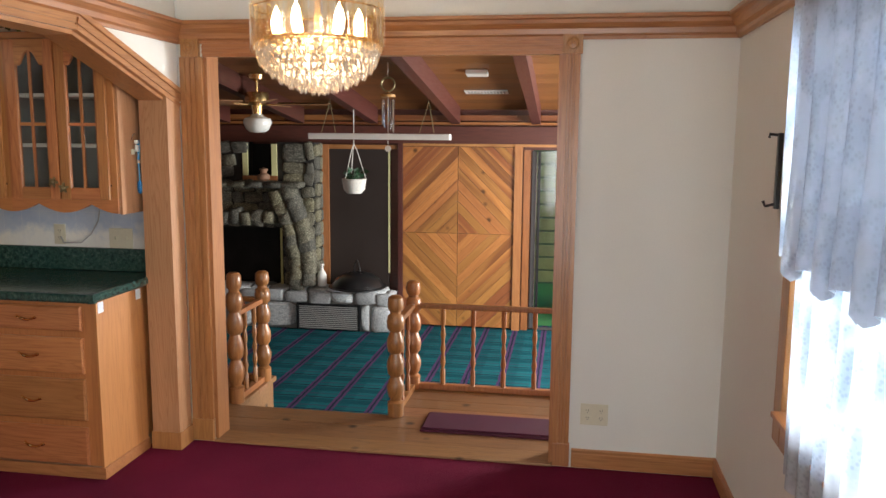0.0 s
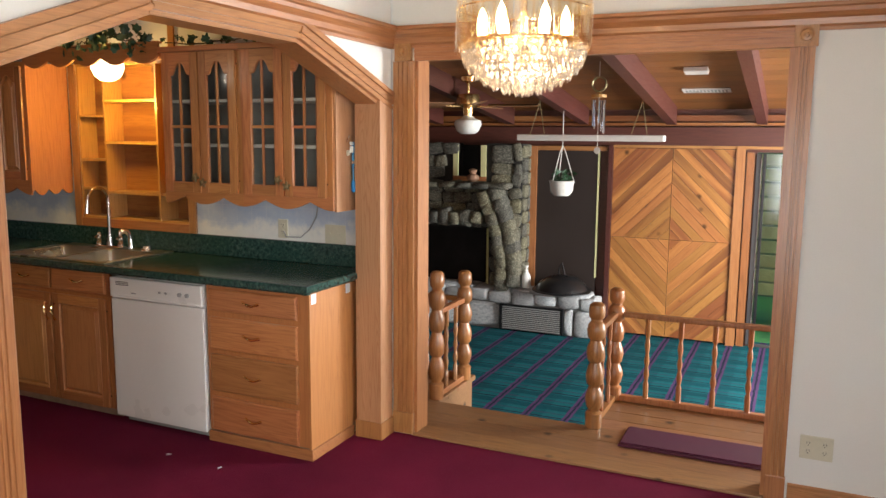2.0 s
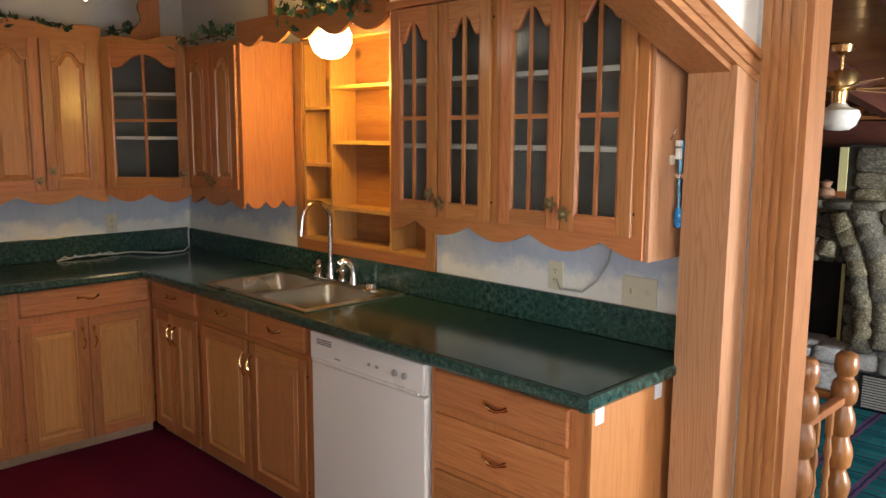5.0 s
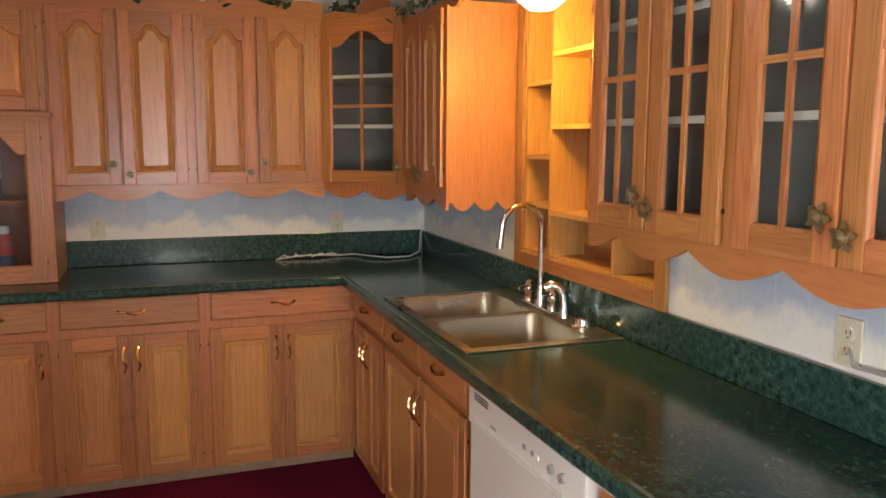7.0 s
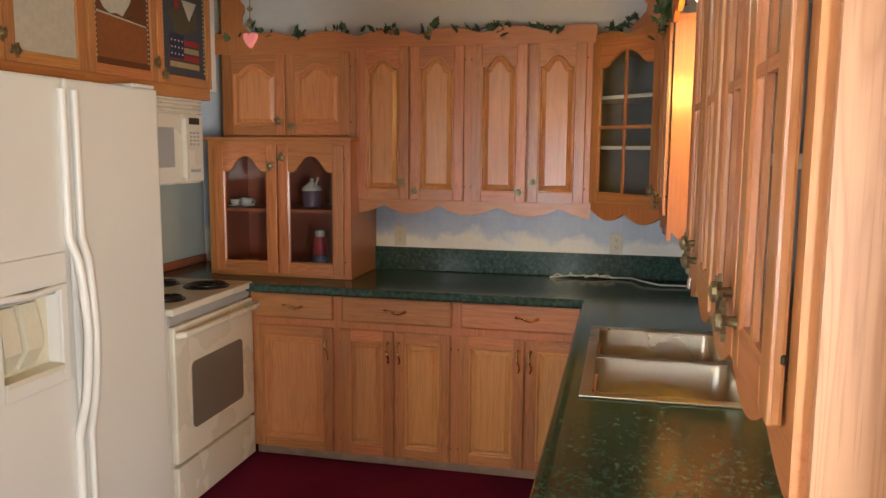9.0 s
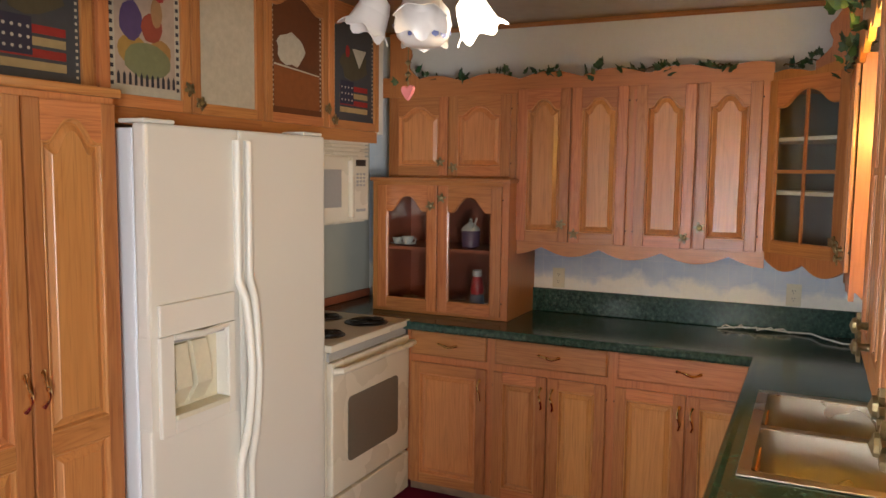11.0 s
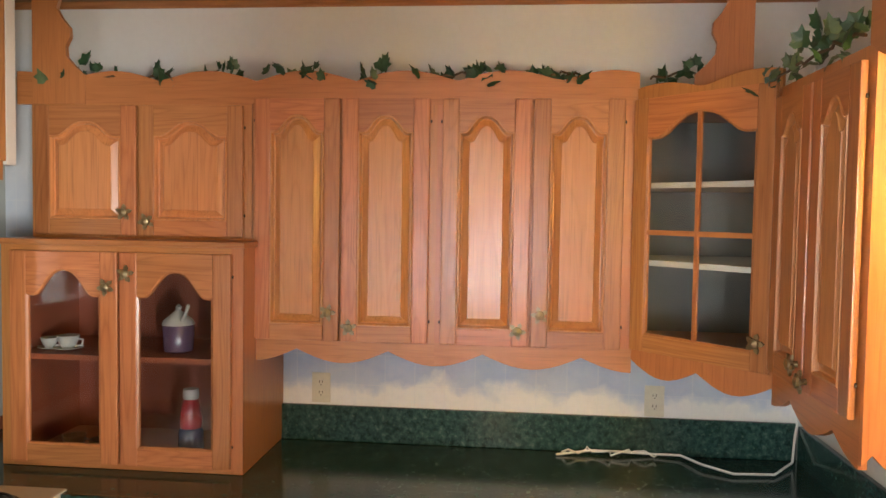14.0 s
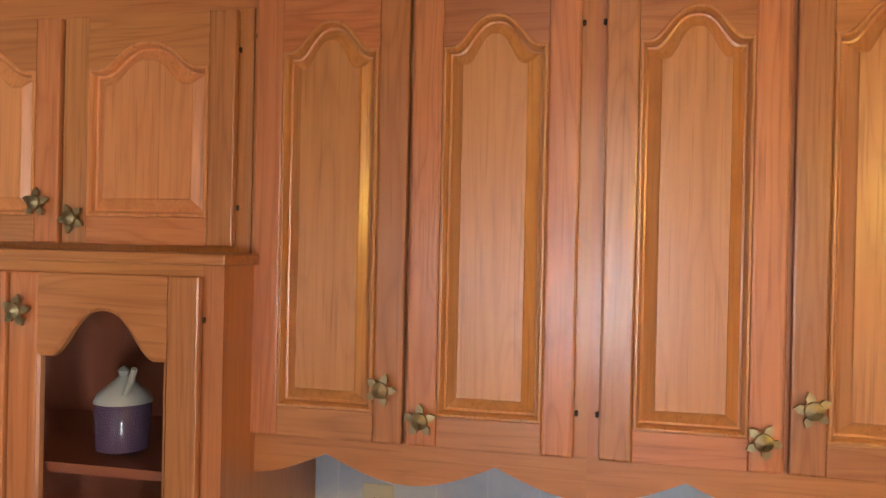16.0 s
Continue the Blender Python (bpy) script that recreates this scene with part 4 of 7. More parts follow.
# west base cabinets
WB = -5.30
for y0, w, n in ((1.605, 0.495, 1), (2.10, 0.64, 2), (2.74, 0.722, 2)):
    c = base_unit(0, w, "oak base cabinet with a drawer over raised-panel doors", "west wall base cabinets", pose(WB, y0, 0, 0, 0, 90), WB - XW - 0.003)
    drawer_front(c, 0.03, 0.73, w - 0.05, 0.135)
    if n == 1:
        cab_door(c, 0.03, 0.01, w - 0.05, 0.68, 0.0, "panel", ("pull", w - 0.08, 0.57))
    else:
        dw = (w - 0.055) / 2
        cab_door(c, 0.02, 0.01, dw, 0.68, 0.0, "panel", ("pull", dw - 0.025, 0.57))
        cab_door(c, 0.03 + dw, 0.01, dw, 0.68, 0.0, "panel", ("pull", 0.025, 0.57))

# worktop with sink cut-out, rounded front edge and upstand
CF, CW, CT = 3.397, -5.26, 0.912
KX0, KX1, KY0, KY1 = -4.68, -3.745, 3.44, 4.015
top = thing("worktop", pose(0, 0, 0), "green marbled laminate worktop with an upstand", "worktop")


def slab_to(x0, x1, y0, y1):
    part("slab", boxes((x0, x1, y0, y1, 0.868, CT)), M_MARBLE, top)


slab_to( XW + 0.002, KX0 + 0.02, CF, YN - 0.002)
slab_to(KX1 - 0.02, -2.272, CF, YN - 0.002)
slab_to(KX0 + 0.02, KX1 - 0.02, CF, KY0 + 0.02)
slab_to(KX0 + 0.02, KX1 - 0.02, KY1 - 0.02, YN - 0.002)
slab_to(XW + 0.002, CW, YS + 0.002, CF)
bm = bmesh.new()
NOSE = [(0.0, CT + 0.0015), (0.004, CT + 0.0015), (-0.004, CT + 0.004), (-0.016, CT + 0.003), (-0.022, CT - 0.008), (-0.022, CT - 0.03), (-0.012, CT - 0.042), (0, CT - 0.042)]
prism(bm, NOSE[2:] + [(0.012, CT - 0.042), (0.012, CT + 0.001)], CW, -2.252, lambda a, b, c: (b, CF + a, c))
prism(bm, NOSE[2:] + [(0.012, CT - 0.042), (0.012, CT + 0.001)], 1.66, CF, lambda a, b, c: (CW - a, b, c))
prism(bm, NOSE[2:] + [(0.012, CT - 0.042), (0.012, CT + 0.001)], CF - 0.02, YN - 0.06, lambda a, b, c: (-2.272 - a, b, c))
part("edge", bm, M_MARBLE, top)
part("upstand", boxes((XW + 0.024, -2.20, YN - 0.022, YN - 0.002, CT + 0.001, CT + 0.132), bevel=0.004), M_MARBLE, top)
part("upstand", boxes((XW + 0.002, XW + 0.022, 2.10, YN - 0.024, CT + 0.001, CT + 0.138), bevel=0.004), M_MARBLE, top)

# sink
s = thing("sink", pose(0, 0, CT), "stainless steel double bowl sink set in the worktop", "sink")
bm = bmesh.new()
mid = (KX0 + KX1) / 2


def rounded(x0, x1, y0, y1, r, z, n=5):
    pts = []
    for cx, cy, a0 in ((x1 - r, y1 - r, 0), (x0 + r, y1 - r, 90), (x0 + r, y0 + r, 180), (x1 - r, y0 + r, 270)):
        for i in range(n + 1):
            a = radians(a0 + 90 * i / n)
            pts.append((cx + r * math.cos(a), cy + r * math.sin(a), z))
    return pts


for x0, x1 in ((KX0 + 0.04, mid - 0.015), (mid + 0.015, KX1 - 0.04)):
    bm = bmesh.new()
    rings = [rounded(x0, x1, KY0 + 0.03, KY1 - 0.10, 0.05, 0.006), rounded(x0 + 0.004, x1 - 0.004, KY0 + 0.034, KY1 - 0.104, 0.05, -0.005),
             rounded(x0 + 0.015, x1 - 0.015, KY0 + 0.045, KY1 - 0.115, 0.05, -0.15), rounded(x0 + 0.04, x1 - 0.04, KY0 + 0.07, KY1 - 0.14, 0.04, -0.17)]
    vs = [[bm.verts.new(p) for p in r] for r in rings]
    n = len(vs[0])
    for a, b2 in zip(vs, vs[1:]):
        for i in range(n):
            bm.faces.new((a[i], a[(i + 1) % n], b2[(i + 1) % n], b2[i]))
    bm.faces.new(vs[-1])
    lathe(bm, [(0.04, -0.168), (0.036, -0.166), (0.03, -0.169), (0, -0.169)], Matrix.Translation(((x0 + x1) / 2, (KY0 + KY1) / 2 - 0.03, 0)), 16)
    part("bowl", bm, M_STEEL, s, smooth=True)
bm = boxes((KX0, KX0 + 0.045, KY0, KY1, 0.001, 0.007), (KX1 - 0.045, KX1, KY0, KY1, 0.001, 0.007), (mid - 0.02, mid + 0.02, KY0 + 0.035, KY1 - 0.105, 0.001, 0.007),
           (KX0 + 0.045, KX1 - 0.045, KY0, KY0 + 0.035, 0.001, 0.007), (KX0 + 0.045, KX1 - 0.045, KY1 - 0.105, KY1, 0.001, 0.007), bevel=0.002)
part("rim", bm, M_STEEL, s)

# tall fretted end boards above the west cabinets
for y0, y1, flip in ((3.60, 3.745, 1), (1.30, 1.455, -1)):
    bm = bmesh.new()
    a, c2 = (y0, y1) if flip > 0 else (y1, y0)
    pts = [(c2, UB + UH), (c2, ZC - 0.08), (a + (c2 - a) * 0.35, ZC - 0.08)] + [(a + (c2 - a) * (0.35 - 0.35 * u / 8 + 0.12 * math.sin(u * 1.4)), ZC - 0.08 - (ZC - 0.08 - UB - UH - 0.10) * u / 8) for u in range(1, 8)] + [(a - (c2 - a) * 0.25, UB + UH + 0.10), (a - (c2 - a) * 0.25, UB + UH)]
    prism(bm, pts, WF - 0.016, WF + 0.004, lambda x, y, z: (y, x, z))
    single("fretted_board", bm, M_FACE, "fretted oak end board rising to the kitchen ceiling", "board", "", "fretted boards")

# ---- appliances ----
# dishwasher
d = thing("dishwasher", pose(-3.70, 3.44, FL), "white built-in dishwasher under the worktop", "dishwasher")
dz = -FL
part("body", boxes((0.01, 0.69, 0.03, 0.55, 0.05, 0.86 + dz)), M_WHITE, d)
door = part("door", boxes((0.0, 0.70, 0.0, 0.03, -0.015 + dz, 0.715 + dz), bevel=0.005), M_WHITE, d)
pan = part("control_panel", boxes((0.0, 0.70, -0.008, 0.03, 0.725 + dz, 0.845 + dz), bevel=0.008), M_WHITE, d)
part("grip", boxes((0.02, 0.68, -0.016, -0.006, 0.724 + dz, 0.738 + dz), bevel=0.004), M_WHITE, pan)
for k in range(3):
    part("vent_slot", boxes((0.05, 0.15, -0.0095, -0.007, (0.80 + k * 0.009) + dz, (0.804 + k * 0.009) + dz)), M_BLACK, pan)
part("badge", boxes((0.17, 0.21, -0.0095, -0.007, 0.755 + dz, 0.762 + dz)), M_GASKET, pan)
for k in range(5):
    part("button", boxes((0.36 + k * 0.024, 0.376 + k * 0.024, -0.011, -0.007, 0.775 + dz, 0.787 + dz), bevel=0.001), M_GASKET if k % 2 else M_WHITE, pan)
for x in (0.545, 0.60):
    bm = lathe(bmesh.new(), [(0.013, 0), (0.012, 0.01), (0.0, 0.011)], pose(x, -0.008, 0.782 + dz, 90), 14)
    part("dial", bm, M_GASKET, pan)
part("kick_plate", boxes((0.03, 0.68, 0.06, 0.075, 0.0, 0.05)), M_GASKET, d)

# fridge: stands against the south wall and looks north; x runs from east to west
FH = 1.872 - FL
f = thing("fridge", pose(-3.45, 1.615, FL, 0, 0, 180), "white side-by-side fridge with ice dispenser and textured doors", "fridge")
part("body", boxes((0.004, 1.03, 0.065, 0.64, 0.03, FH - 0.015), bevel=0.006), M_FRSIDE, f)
z0 = 0.878
ld = part("freezer_door", boxes((0, 0.455, 0, 0.06, z0 + 0.33, FH), bevel=0.012), M_FRIDGE, f)
part("lower_panel", boxes((0, 0.455, 0, 0.06, 0.09, z0 + 0.02), bevel=0.012), M_FRIDGE, ld)
bm = bmesh.new()
box(bm, 0.004, 0.098, 0.001, 0.06, z0 + 0.012, z0 + 0.338)
box(bm, 0.373, 0.451, 0.001, 0.06, z0 + 0.012, z0 + 0.338)
box(bm, 0.098, 0.373, 0.052, 0.059, z0 + 0.012, z0 + 0.338)
part("middle_panel", bm, M_FRIDGE, ld)
rd = part("fridge_door", boxes((0.463, 1.035, 0, 0.06, 0.09, FH), bevel=0.014), M_FRIDGE, f)
part("grille", boxes((0.01, 1.02, 0.03, 0.06, 0.01, 0.085)), M_GASKET, f)
for x in (0.05, 0.93):
    part("hinge_cover", boxes((x - 0.05, x + 0.09, 0.005, 0.12, FH, FH + 0.015), bevel=0.005), M_FRIDGE, f)
for d2, x, s in ((ld, 0.436, 1), (rd, 0.495, -1)):
    pts = []
    for i in range(25):
        z = 0.30 + i * (FH - 0.34) / 24
        mid_z = 1.02
        bow = max(0.0, 1 - abs(z - mid_z) / 0.33)
        bow = bow ** 0.35 if bow > 0 else 0
        pts.append((x + s * 0.012 * bow - s * 0.002, -0.012 - 0.052 * bow, z))
    part("handle", tube(bmesh.new(), pts, 0.017, 10), M_FRIDGE, d2, "moulded white door handle", True)
part("dispenser_panel", boxes((0.034, 0.412, -0.014, 0.0, z0 + 0.335, z0 + 0.445), bevel=0.006), M_FRIDGE, ld)
bm = boxes((0.034, 0.098, -0.014, 0.002, z0 - 0.02, z0 + 0.334), (0.373, 0.412, -0.014, 0.002, z0 - 0.02, z0 + 0.334), (0.098, 0.373, -0.014, 0.002, z0 - 0.02, z0 + 0.03), bevel=0.005)
part("dispenser_frame", bm, M_FRIDGE, ld)
part("dispenser_brow", tube(bmesh.new(), [(0.098, -0.006, z0 + 0.325), (0.236, -0.02, z0 + 0.318), (0.373, -0.006, z0 + 0.325)], 0.012, 8), M_FRIDGE, ld, "", True)
part("dispenser_well", boxes((0.098, 0.373, 0.048, 0.0515, z0 + 0.03, z0 + 0.33)), M_PLATE, ld, "yellowed dispenser recess")
part("dispenser_tray", boxes((0.099, 0.372, -0.02, 0.047, z0 + 0.03, z0 + 0.05), bevel=0.004), M_PLATE, ld)
for x in (0.125, 0.225):
    bm = prism(bmesh.new(), [(0.047, z0 + 0.06), (0.004, z0 + 0.13), (0.012, z0 + 0.20), (0.03, z0 + 0.285), (0.047, z0 + 0.285)], x, x + 0.075, lambda y3, x3, z3: (x3, y3, z3))
    part("paddle", bm, M_PLATE, ld, "yellowed dispenser paddle")
# shade at the top of the recess, put in as a grey block
part("dispenser_shade", boxes((0.099, 0.372, 0.006, 0.047, z0 + 0.30, z0 + 0.333)), M_GASKET, ld, "grey block for the shade at the top of the dispenser")
part("badge", boxes((0.197, 0.232, -0.0135, -0.011, z0 + 0.375, z0 + 0.383)), M_GASKET, ld)
for k in range(4):
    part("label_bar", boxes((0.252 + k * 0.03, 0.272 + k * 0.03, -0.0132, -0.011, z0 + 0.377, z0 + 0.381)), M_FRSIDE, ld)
single("papers", boxes((-4.3, -3.8, 1.15, 1.5, 1.855, 1.862), (-4.25, -3.95, 1.2, 1.45, 1.863, 1.872)), M_MAT, "flat dark red papers lying on top of the fridge", "papers")

# stove
SX = -4.525
s = thing("stove", pose(SX, 1.62, FL, 0, 0, 180), "almond electric range with coil burners and a window door", "stove")
SW, SH = 0.775, 0.918 - FL
part("body", boxes((0.003, SW - 0.003, 0.035, 0.63, 0.02, SH - 0.03)), M_BISQUE, s)
part("cooktop", boxes((0, SW, 0.0, 0.63, SH - 0.035, SH), bevel=0.008), M_BISQUE, s)
od = part("oven_door", boxes((0.008, SW - 0.008, 0, 0.034, 0.25, SH - 0.085), bevel=0.01), M_BISQUE, s)
bm = bmesh.new()
o = [(p[0], p[1]) for p in rounded(0.14, SW - 0.14, 0.38, 0.70, 0.03, 0)]
prism(bm, o, -0.004, 0.0)
part("window", bm, plain("dark_oven_glass", (0.14, 0.125, 0.10), 0.15), od, "dark oven window")
part("handle", tube(bmesh.new(), [(0.02, -0.005, SH - 0.125), (0.03, -0.04, SH - 0.12), (0.12, -0.05, SH - 0.118), (SW - 0.12, -0.05, SH - 0.118), (SW - 0.03, -0.04, SH - 0.12), (SW - 0.02, -0.005, SH - 0.125)], 0.016, 10), M_BISQUE, od, "almond oven door handle", True)
part("drawer", boxes((0.008, SW - 0.008, 0.0, 0.034, 0.025, 0.235), bevel=0.008), M_BISQUE, s)
part("vent_strip", boxes((0.01, SW - 0.01, 0.02, 0.034, SH - 0.08, SH - 0.04)), M_GASKET, s)
part("rear_lip", boxes((0, SW, 0.60, 0.63, SH, SH + 0.02), bevel=0.004), M_BISQUE, s)
for x, y, r in ((0.20, 0.16, 0.075), (0.575, 0.16, 0.10), (0.20, 0.42, 0.10), (0.575, 0.42, 0.075)):
    pb = part("drip_pan", lathe(bmesh.new(), [(r + 0.018, 0.0), (r + 0.016, 0.004), (r, 0.003), (r * 0.5, -0.0), (0, 0.0)], Matrix.Translation((x, y, SH + 0.001)), 24), M_BLACK, s, "", True)
    pts = [((r * (0.25 + 0.75 * i / 60)) * math.cos(i * 0.42) + x, (r * (0.25 + 0.75 * i / 60)) * math.sin(i * 0.42) + y, SH + 0.012) for i in range(61)]
    part("coil", tube(bmesh.new(), pts, 0.0045, 6), M_BLACK, s, "black coil burner", True)

# microwave over the range
w = thing("microwave", pose(SX - 0.055, 1.315, 1.44, 0, 0, 180), "almond over-range microwave oven with a top grille", "microwave")
MW, MH = 0.775, 0.475
part("body", boxes((0, MW, 0.02, 0.335, 0, MH), bevel=0.004), M_BISQUE, w)
part("door", boxes((0.0, 0.60, 0, 0.02, 0.01, 0.36), bevel=0.005), M_BISQUE, w)
part("window", boxes((0.08, 0.50, -0.002, 0.0, 0.09, 0.29), bevel=0.001), M_GASKET, w, "grey microwave window")
cp = part("control_panel", boxes((0.605, MW, -0.004, 0.02, 0.01, 0.36), bevel=0.005), M_BISQUE, w)
part("display", boxes((0.64, 0.74, -0.006, -0.003, 0.31, 0.345)), M_BLACK, cp)
for r in range(4):
    for q in range(3):
        part("button", boxes((0.645 + q * 0.034, 0.667 + q * 0.034, -0.006, -0.003, 0.26 - r * 0.02, 0.272 - r * 0.02)), M_GASKET, cp)
part("button", boxes((0.645, 0.74, -0.006, -0.003, 0.06, 0.075)), M_GASKET, cp)
for k in range(5):
    part("grille_slat", boxes((0.0, MW, -0.002, 0.02, 0.37 + k * 0.02, 0.383 + k * 0.02), bevel=0.003), M_BISQUE, w)
part("door_handle", boxes((0.565, 0.59, -0.03, -0.001, 0.03, 0.34), bevel=0.008), M_BISQUE, w)

# ---- tall pantry and the cabinets along the south wall ----
p = thing("pantry_cabinet", pose(-2.28, 1.53, FL, 0, 0, 180), "tall oak pantry cabinet with arched double doors", "cabinet")
PW, PH = 1.12, 1.945 - FL
part("body", boxes((0, PW, 0, 0.545, 0.06, PH)), M_SIDE, p)
part("plinth", boxes((0, PW, 0.05, 0.545, 0, 0.06)), M_TOE, p)
part("cap", boxes((-0.01, PW + 0.012, -0.03, 0.545, PH, PH + 0.03), bevel=0.006), M_OAKX, p)


def tall_door(owner, x0, z0, w, h, split, grip_x, grip_z, st=0.055):
    """A full-height door: arched panel above a middle rail, square panel below."""
    x1, z1 = x0 + w, z0 + h
    d = part("door", boxes((x0, x0 + st, -0.02, -0.0035, z0, z1), bevel=0.0045), M_OAK, owner)
    part("stile", boxes((x1 - st, x1, -0.02, -0.0035, z0, z1), bevel=0.0045), M_OAK, d)
    a, b2 = x0 + st, x1 - st
    part("rail", boxes((a, b2, -0.0195, -0.0035, z0, z0 + st), bevel=0.002), M_OAKX, d)
    part("rail", boxes((a, b2, -0.0195, -0.0035, split - st * 0.6, split + st * 0.6), bevel=0.002), M_OAKX, d)
    zt = z1 - st
    pts = [(b2, z1 - 0.001), (a, z1 - 0.001)] + [(a + (b2 - a) * k / 22, bell(a + (b2 - a) * k / 22, a, b2, zt, 0.07)) for k in range(23)]
    part("rail", prism(bmesh.new(), pts, -0.0195, -0.0035), M_OAKX, d)
    for zb, ztop, rise in ((split + st * 0.6, zt, 0.07), (z0 + st, split - st * 0.6, 0.0)):
        bm = bmesh.new()
        ringed(bm, [(arch(a, b2, zb, ztop, rise, u), y) for u, y in ((0.0, -0.0192), (0.002, -0.0222), (0.006, -0.0222), (0.0095, -0.016), (0.011, -0.006), (0.015, -0.005), (0.036, -0.0165), (0.039, -0.0195), (0.043, -0.0195))])
        part("panel", bm, M_SIDE, d)
    pull(d, grip_x, grip_z)


for x, gx in ((0.785, 0.815), (0.452, 0.755), (0.119, 0.15)):
    tall_door(p, x, 0.07, 0.326, PH - 0.09, 0.945, gx, 1.125)

ART = {}


def art_mat(name, color, rough=0.6):
    if name not in ART:
        ART[name] = plain("painted_" + name, color, rough, grain=0.15, scale=40)
    return ART[name]


def art_shape(owner, pts, color_name, color, y):
    bm = bmesh.new()
    prism(bm, pts, y - 0.0012, y)
    part("painted_shape", bm, art_mat(color_name, color), owner)


def blob(cx, cz, rx, rz, n=14, seed=0, wob=0.15):
    r = random.Random(seed)
    return [(cx + rx * (1 + wob * (r.random() - 0.5)) * math.cos(2 * math.pi * i / n), cz + rz * (1 + wob * (r.random() - 0.5)) * math.sin(2 * math.pi * i / n)) for i in range(n)]


def picture_panel(owner, x0, z0, w, h, style):
    """A painted panel behind the door frame: a plain picture in blocks of colour with a chequered edge."""
    y = -0.009
    base = {"cream": (0.42, 0.37, 0.28), "grain": (0.42, 0.38, 0.30), "brown": (0.11, 0.035, 0.012), "night": (0.045, 0.05, 0.06)}[style]
    bm = bmesh.new()
    prism(bm, arch(x0, x0 + w, z0, z0 + h, 0.06, 0.001), y, -0.002)
    part("picture", bm, art_mat(style, base), owner, "painted cabinet panel")
    if style == "cream":
        return
    cx = x0 + w / 2
    step, sq = (0.030, 0.014) if style == "grain" else (0.022, 0.009)
    tone = ("dark", (0.02, 0.02, 0.03)) if style == "grain" else ("pale", (0.42, 0.38, 0.30))
    for i in range(int(h * 0.86 / step)):
        for side in (x0 + 0.008, x0 + w - 0.008 - sq):
            part("check", boxes((side, side + sq, y - 0.001, y, z0 + 0.03 + i * step, z0 + 0.03 + i * step + sq)), art_mat(*tone), owner)
    if style == "grain":
        art_shape(owner, [(x0 + 0.03, z0 + 0.035), (x0 + w - 0.03, z0 + 0.035), (x0 + w - 0.03, z0 + h * 0.9), (x0 + 0.03, z0 + h * 0.9)], "dusk", (0.36, 0.28, 0.22), y - 0.0003)
        art_shape(owner, blob(cx - w * 0.18, z0 + h * 0.30, w * 0.2, h * 0.1, seed=3), "field", (0.34, 0.20, 0.05), y - 0.001)
        art_shape(owner, blob(cx + w * 0.2, z0 + h * 0.30, w * 0.16, h * 0.1, seed=13), "ochre", (0.30, 0.16, 0.05), y - 0.001)
        art_shape(owner, blob(cx + w * 0.02, z0 + h * 0.24, w * 0.34, h * 0.12, 16, 8), "sage", (0.17, 0.18, 0.09), y - 0.0017)
        art_shape(owner, blob(cx - w * 0.2, z0 + h * 0.49, w * 0.16, h * 0.13, seed=4), "plum", (0.07, 0.045, 0.12), y - 0.0024)
        art_shape(owner, blob(cx + w * 0.08, z0 + h * 0.46, w * 0.15, h * 0.10, seed=5), "rust", (0.24, 0.05, 0.03), y - 0.0031)
        art_shape(owner, blob(cx + w * 0.15, z0 + h * 0.57, w * 0.08, h * 0.10, seed=6), "tan", (0.30, 0.17, 0.08), y - 0.0038)
        art_shape(owner, blob(cx + w * 0.2, z0 + h * 0.67, w * 0.055, h * 0.025, seed=7), "red", (0.28, 0.02, 0.02), y - 0.0045)
        for i in range(11):
            x = x0 + 0.035 + i * (w - 0.08) / 10
            art_shape(owner, [(x, z0 + 0.036), (x + 0.012, z0 + 0.036), (x + 0.012, z0 + 0.07), (x + 0.006, z0 + 0.082), (x, z0 + 0.07)], "dark", (0.02, 0.02, 0.03), y - 0.0024)
    elif style == "brown":
        art_shape(owner, [(x0 + 0.02, z0 + 0.03), (x0 + w - 0.022, z0 + 0.03), (x0 + w - 0.022, z0 + h * 0.36), (x0 + 0.02, z0 + h * 0.40)], "chestnut", (0.22, 0.07, 0.02), y - 0.0004)
        art_shape(owner, [(x0 + 0.02, z0 + h * 0.40), (x0 + w - 0.022, z0 + h * 0.36), (x0 + w - 0.022, z0 + h * 0.37), (x0 + 0.02, z0 + h * 0.415)], "pale", (0.42, 0.38, 0.30), y - 0.001)
        art_shape(owner, blob(cx - w * 0.12, z0 + h * 0.55, w * 0.28, h * 0.14, 16, 9, 0.45), "cream_patch", (0.42, 0.38, 0.30), y - 0.0016)
    else:
        for k in range(4):
            z = z0 + h * (0.08 + 0.07 * k)
            art_shape(owner, [(cx - w * 0.34, z), (cx + w * 0.34, z), (cx + w * 0.34, z + h * 0.05), (cx - w * 0.34, z + h * 0.05)],
                      "red" if k % 2 else "straw", (0.28, 0.02, 0.02) if k % 2 else (0.34, 0.25, 0.12), y - 0.0005)
        art_shape(owner, [(cx - w * 0.34, z0 + h * 0.16), (cx - w * 0.02, z0 + h * 0.16), (cx - w * 0.02, z0 + h * 0.38), (cx - w * 0.34, z0 + h * 0.38)], "navy", (0.02, 0.022, 0.05), y - 0.0015)
        for i in range(12):
            art_shape(owner, blob(cx - w * (0.30 - 0.08 * (i % 4)), z0 + h * (0.20 + 0.06 * (i // 4)), 0.006, 0.006, 6, i), "chalk", (0.45, 0.43, 0.38), y - 0.0022)
        art_shape(owner, blob(cx, z0 + h * 0.55, w * 0.33, h * 0.16, 14, 21, 0.3), "moss", (0.07, 0.06, 0.035), y - 0.001)
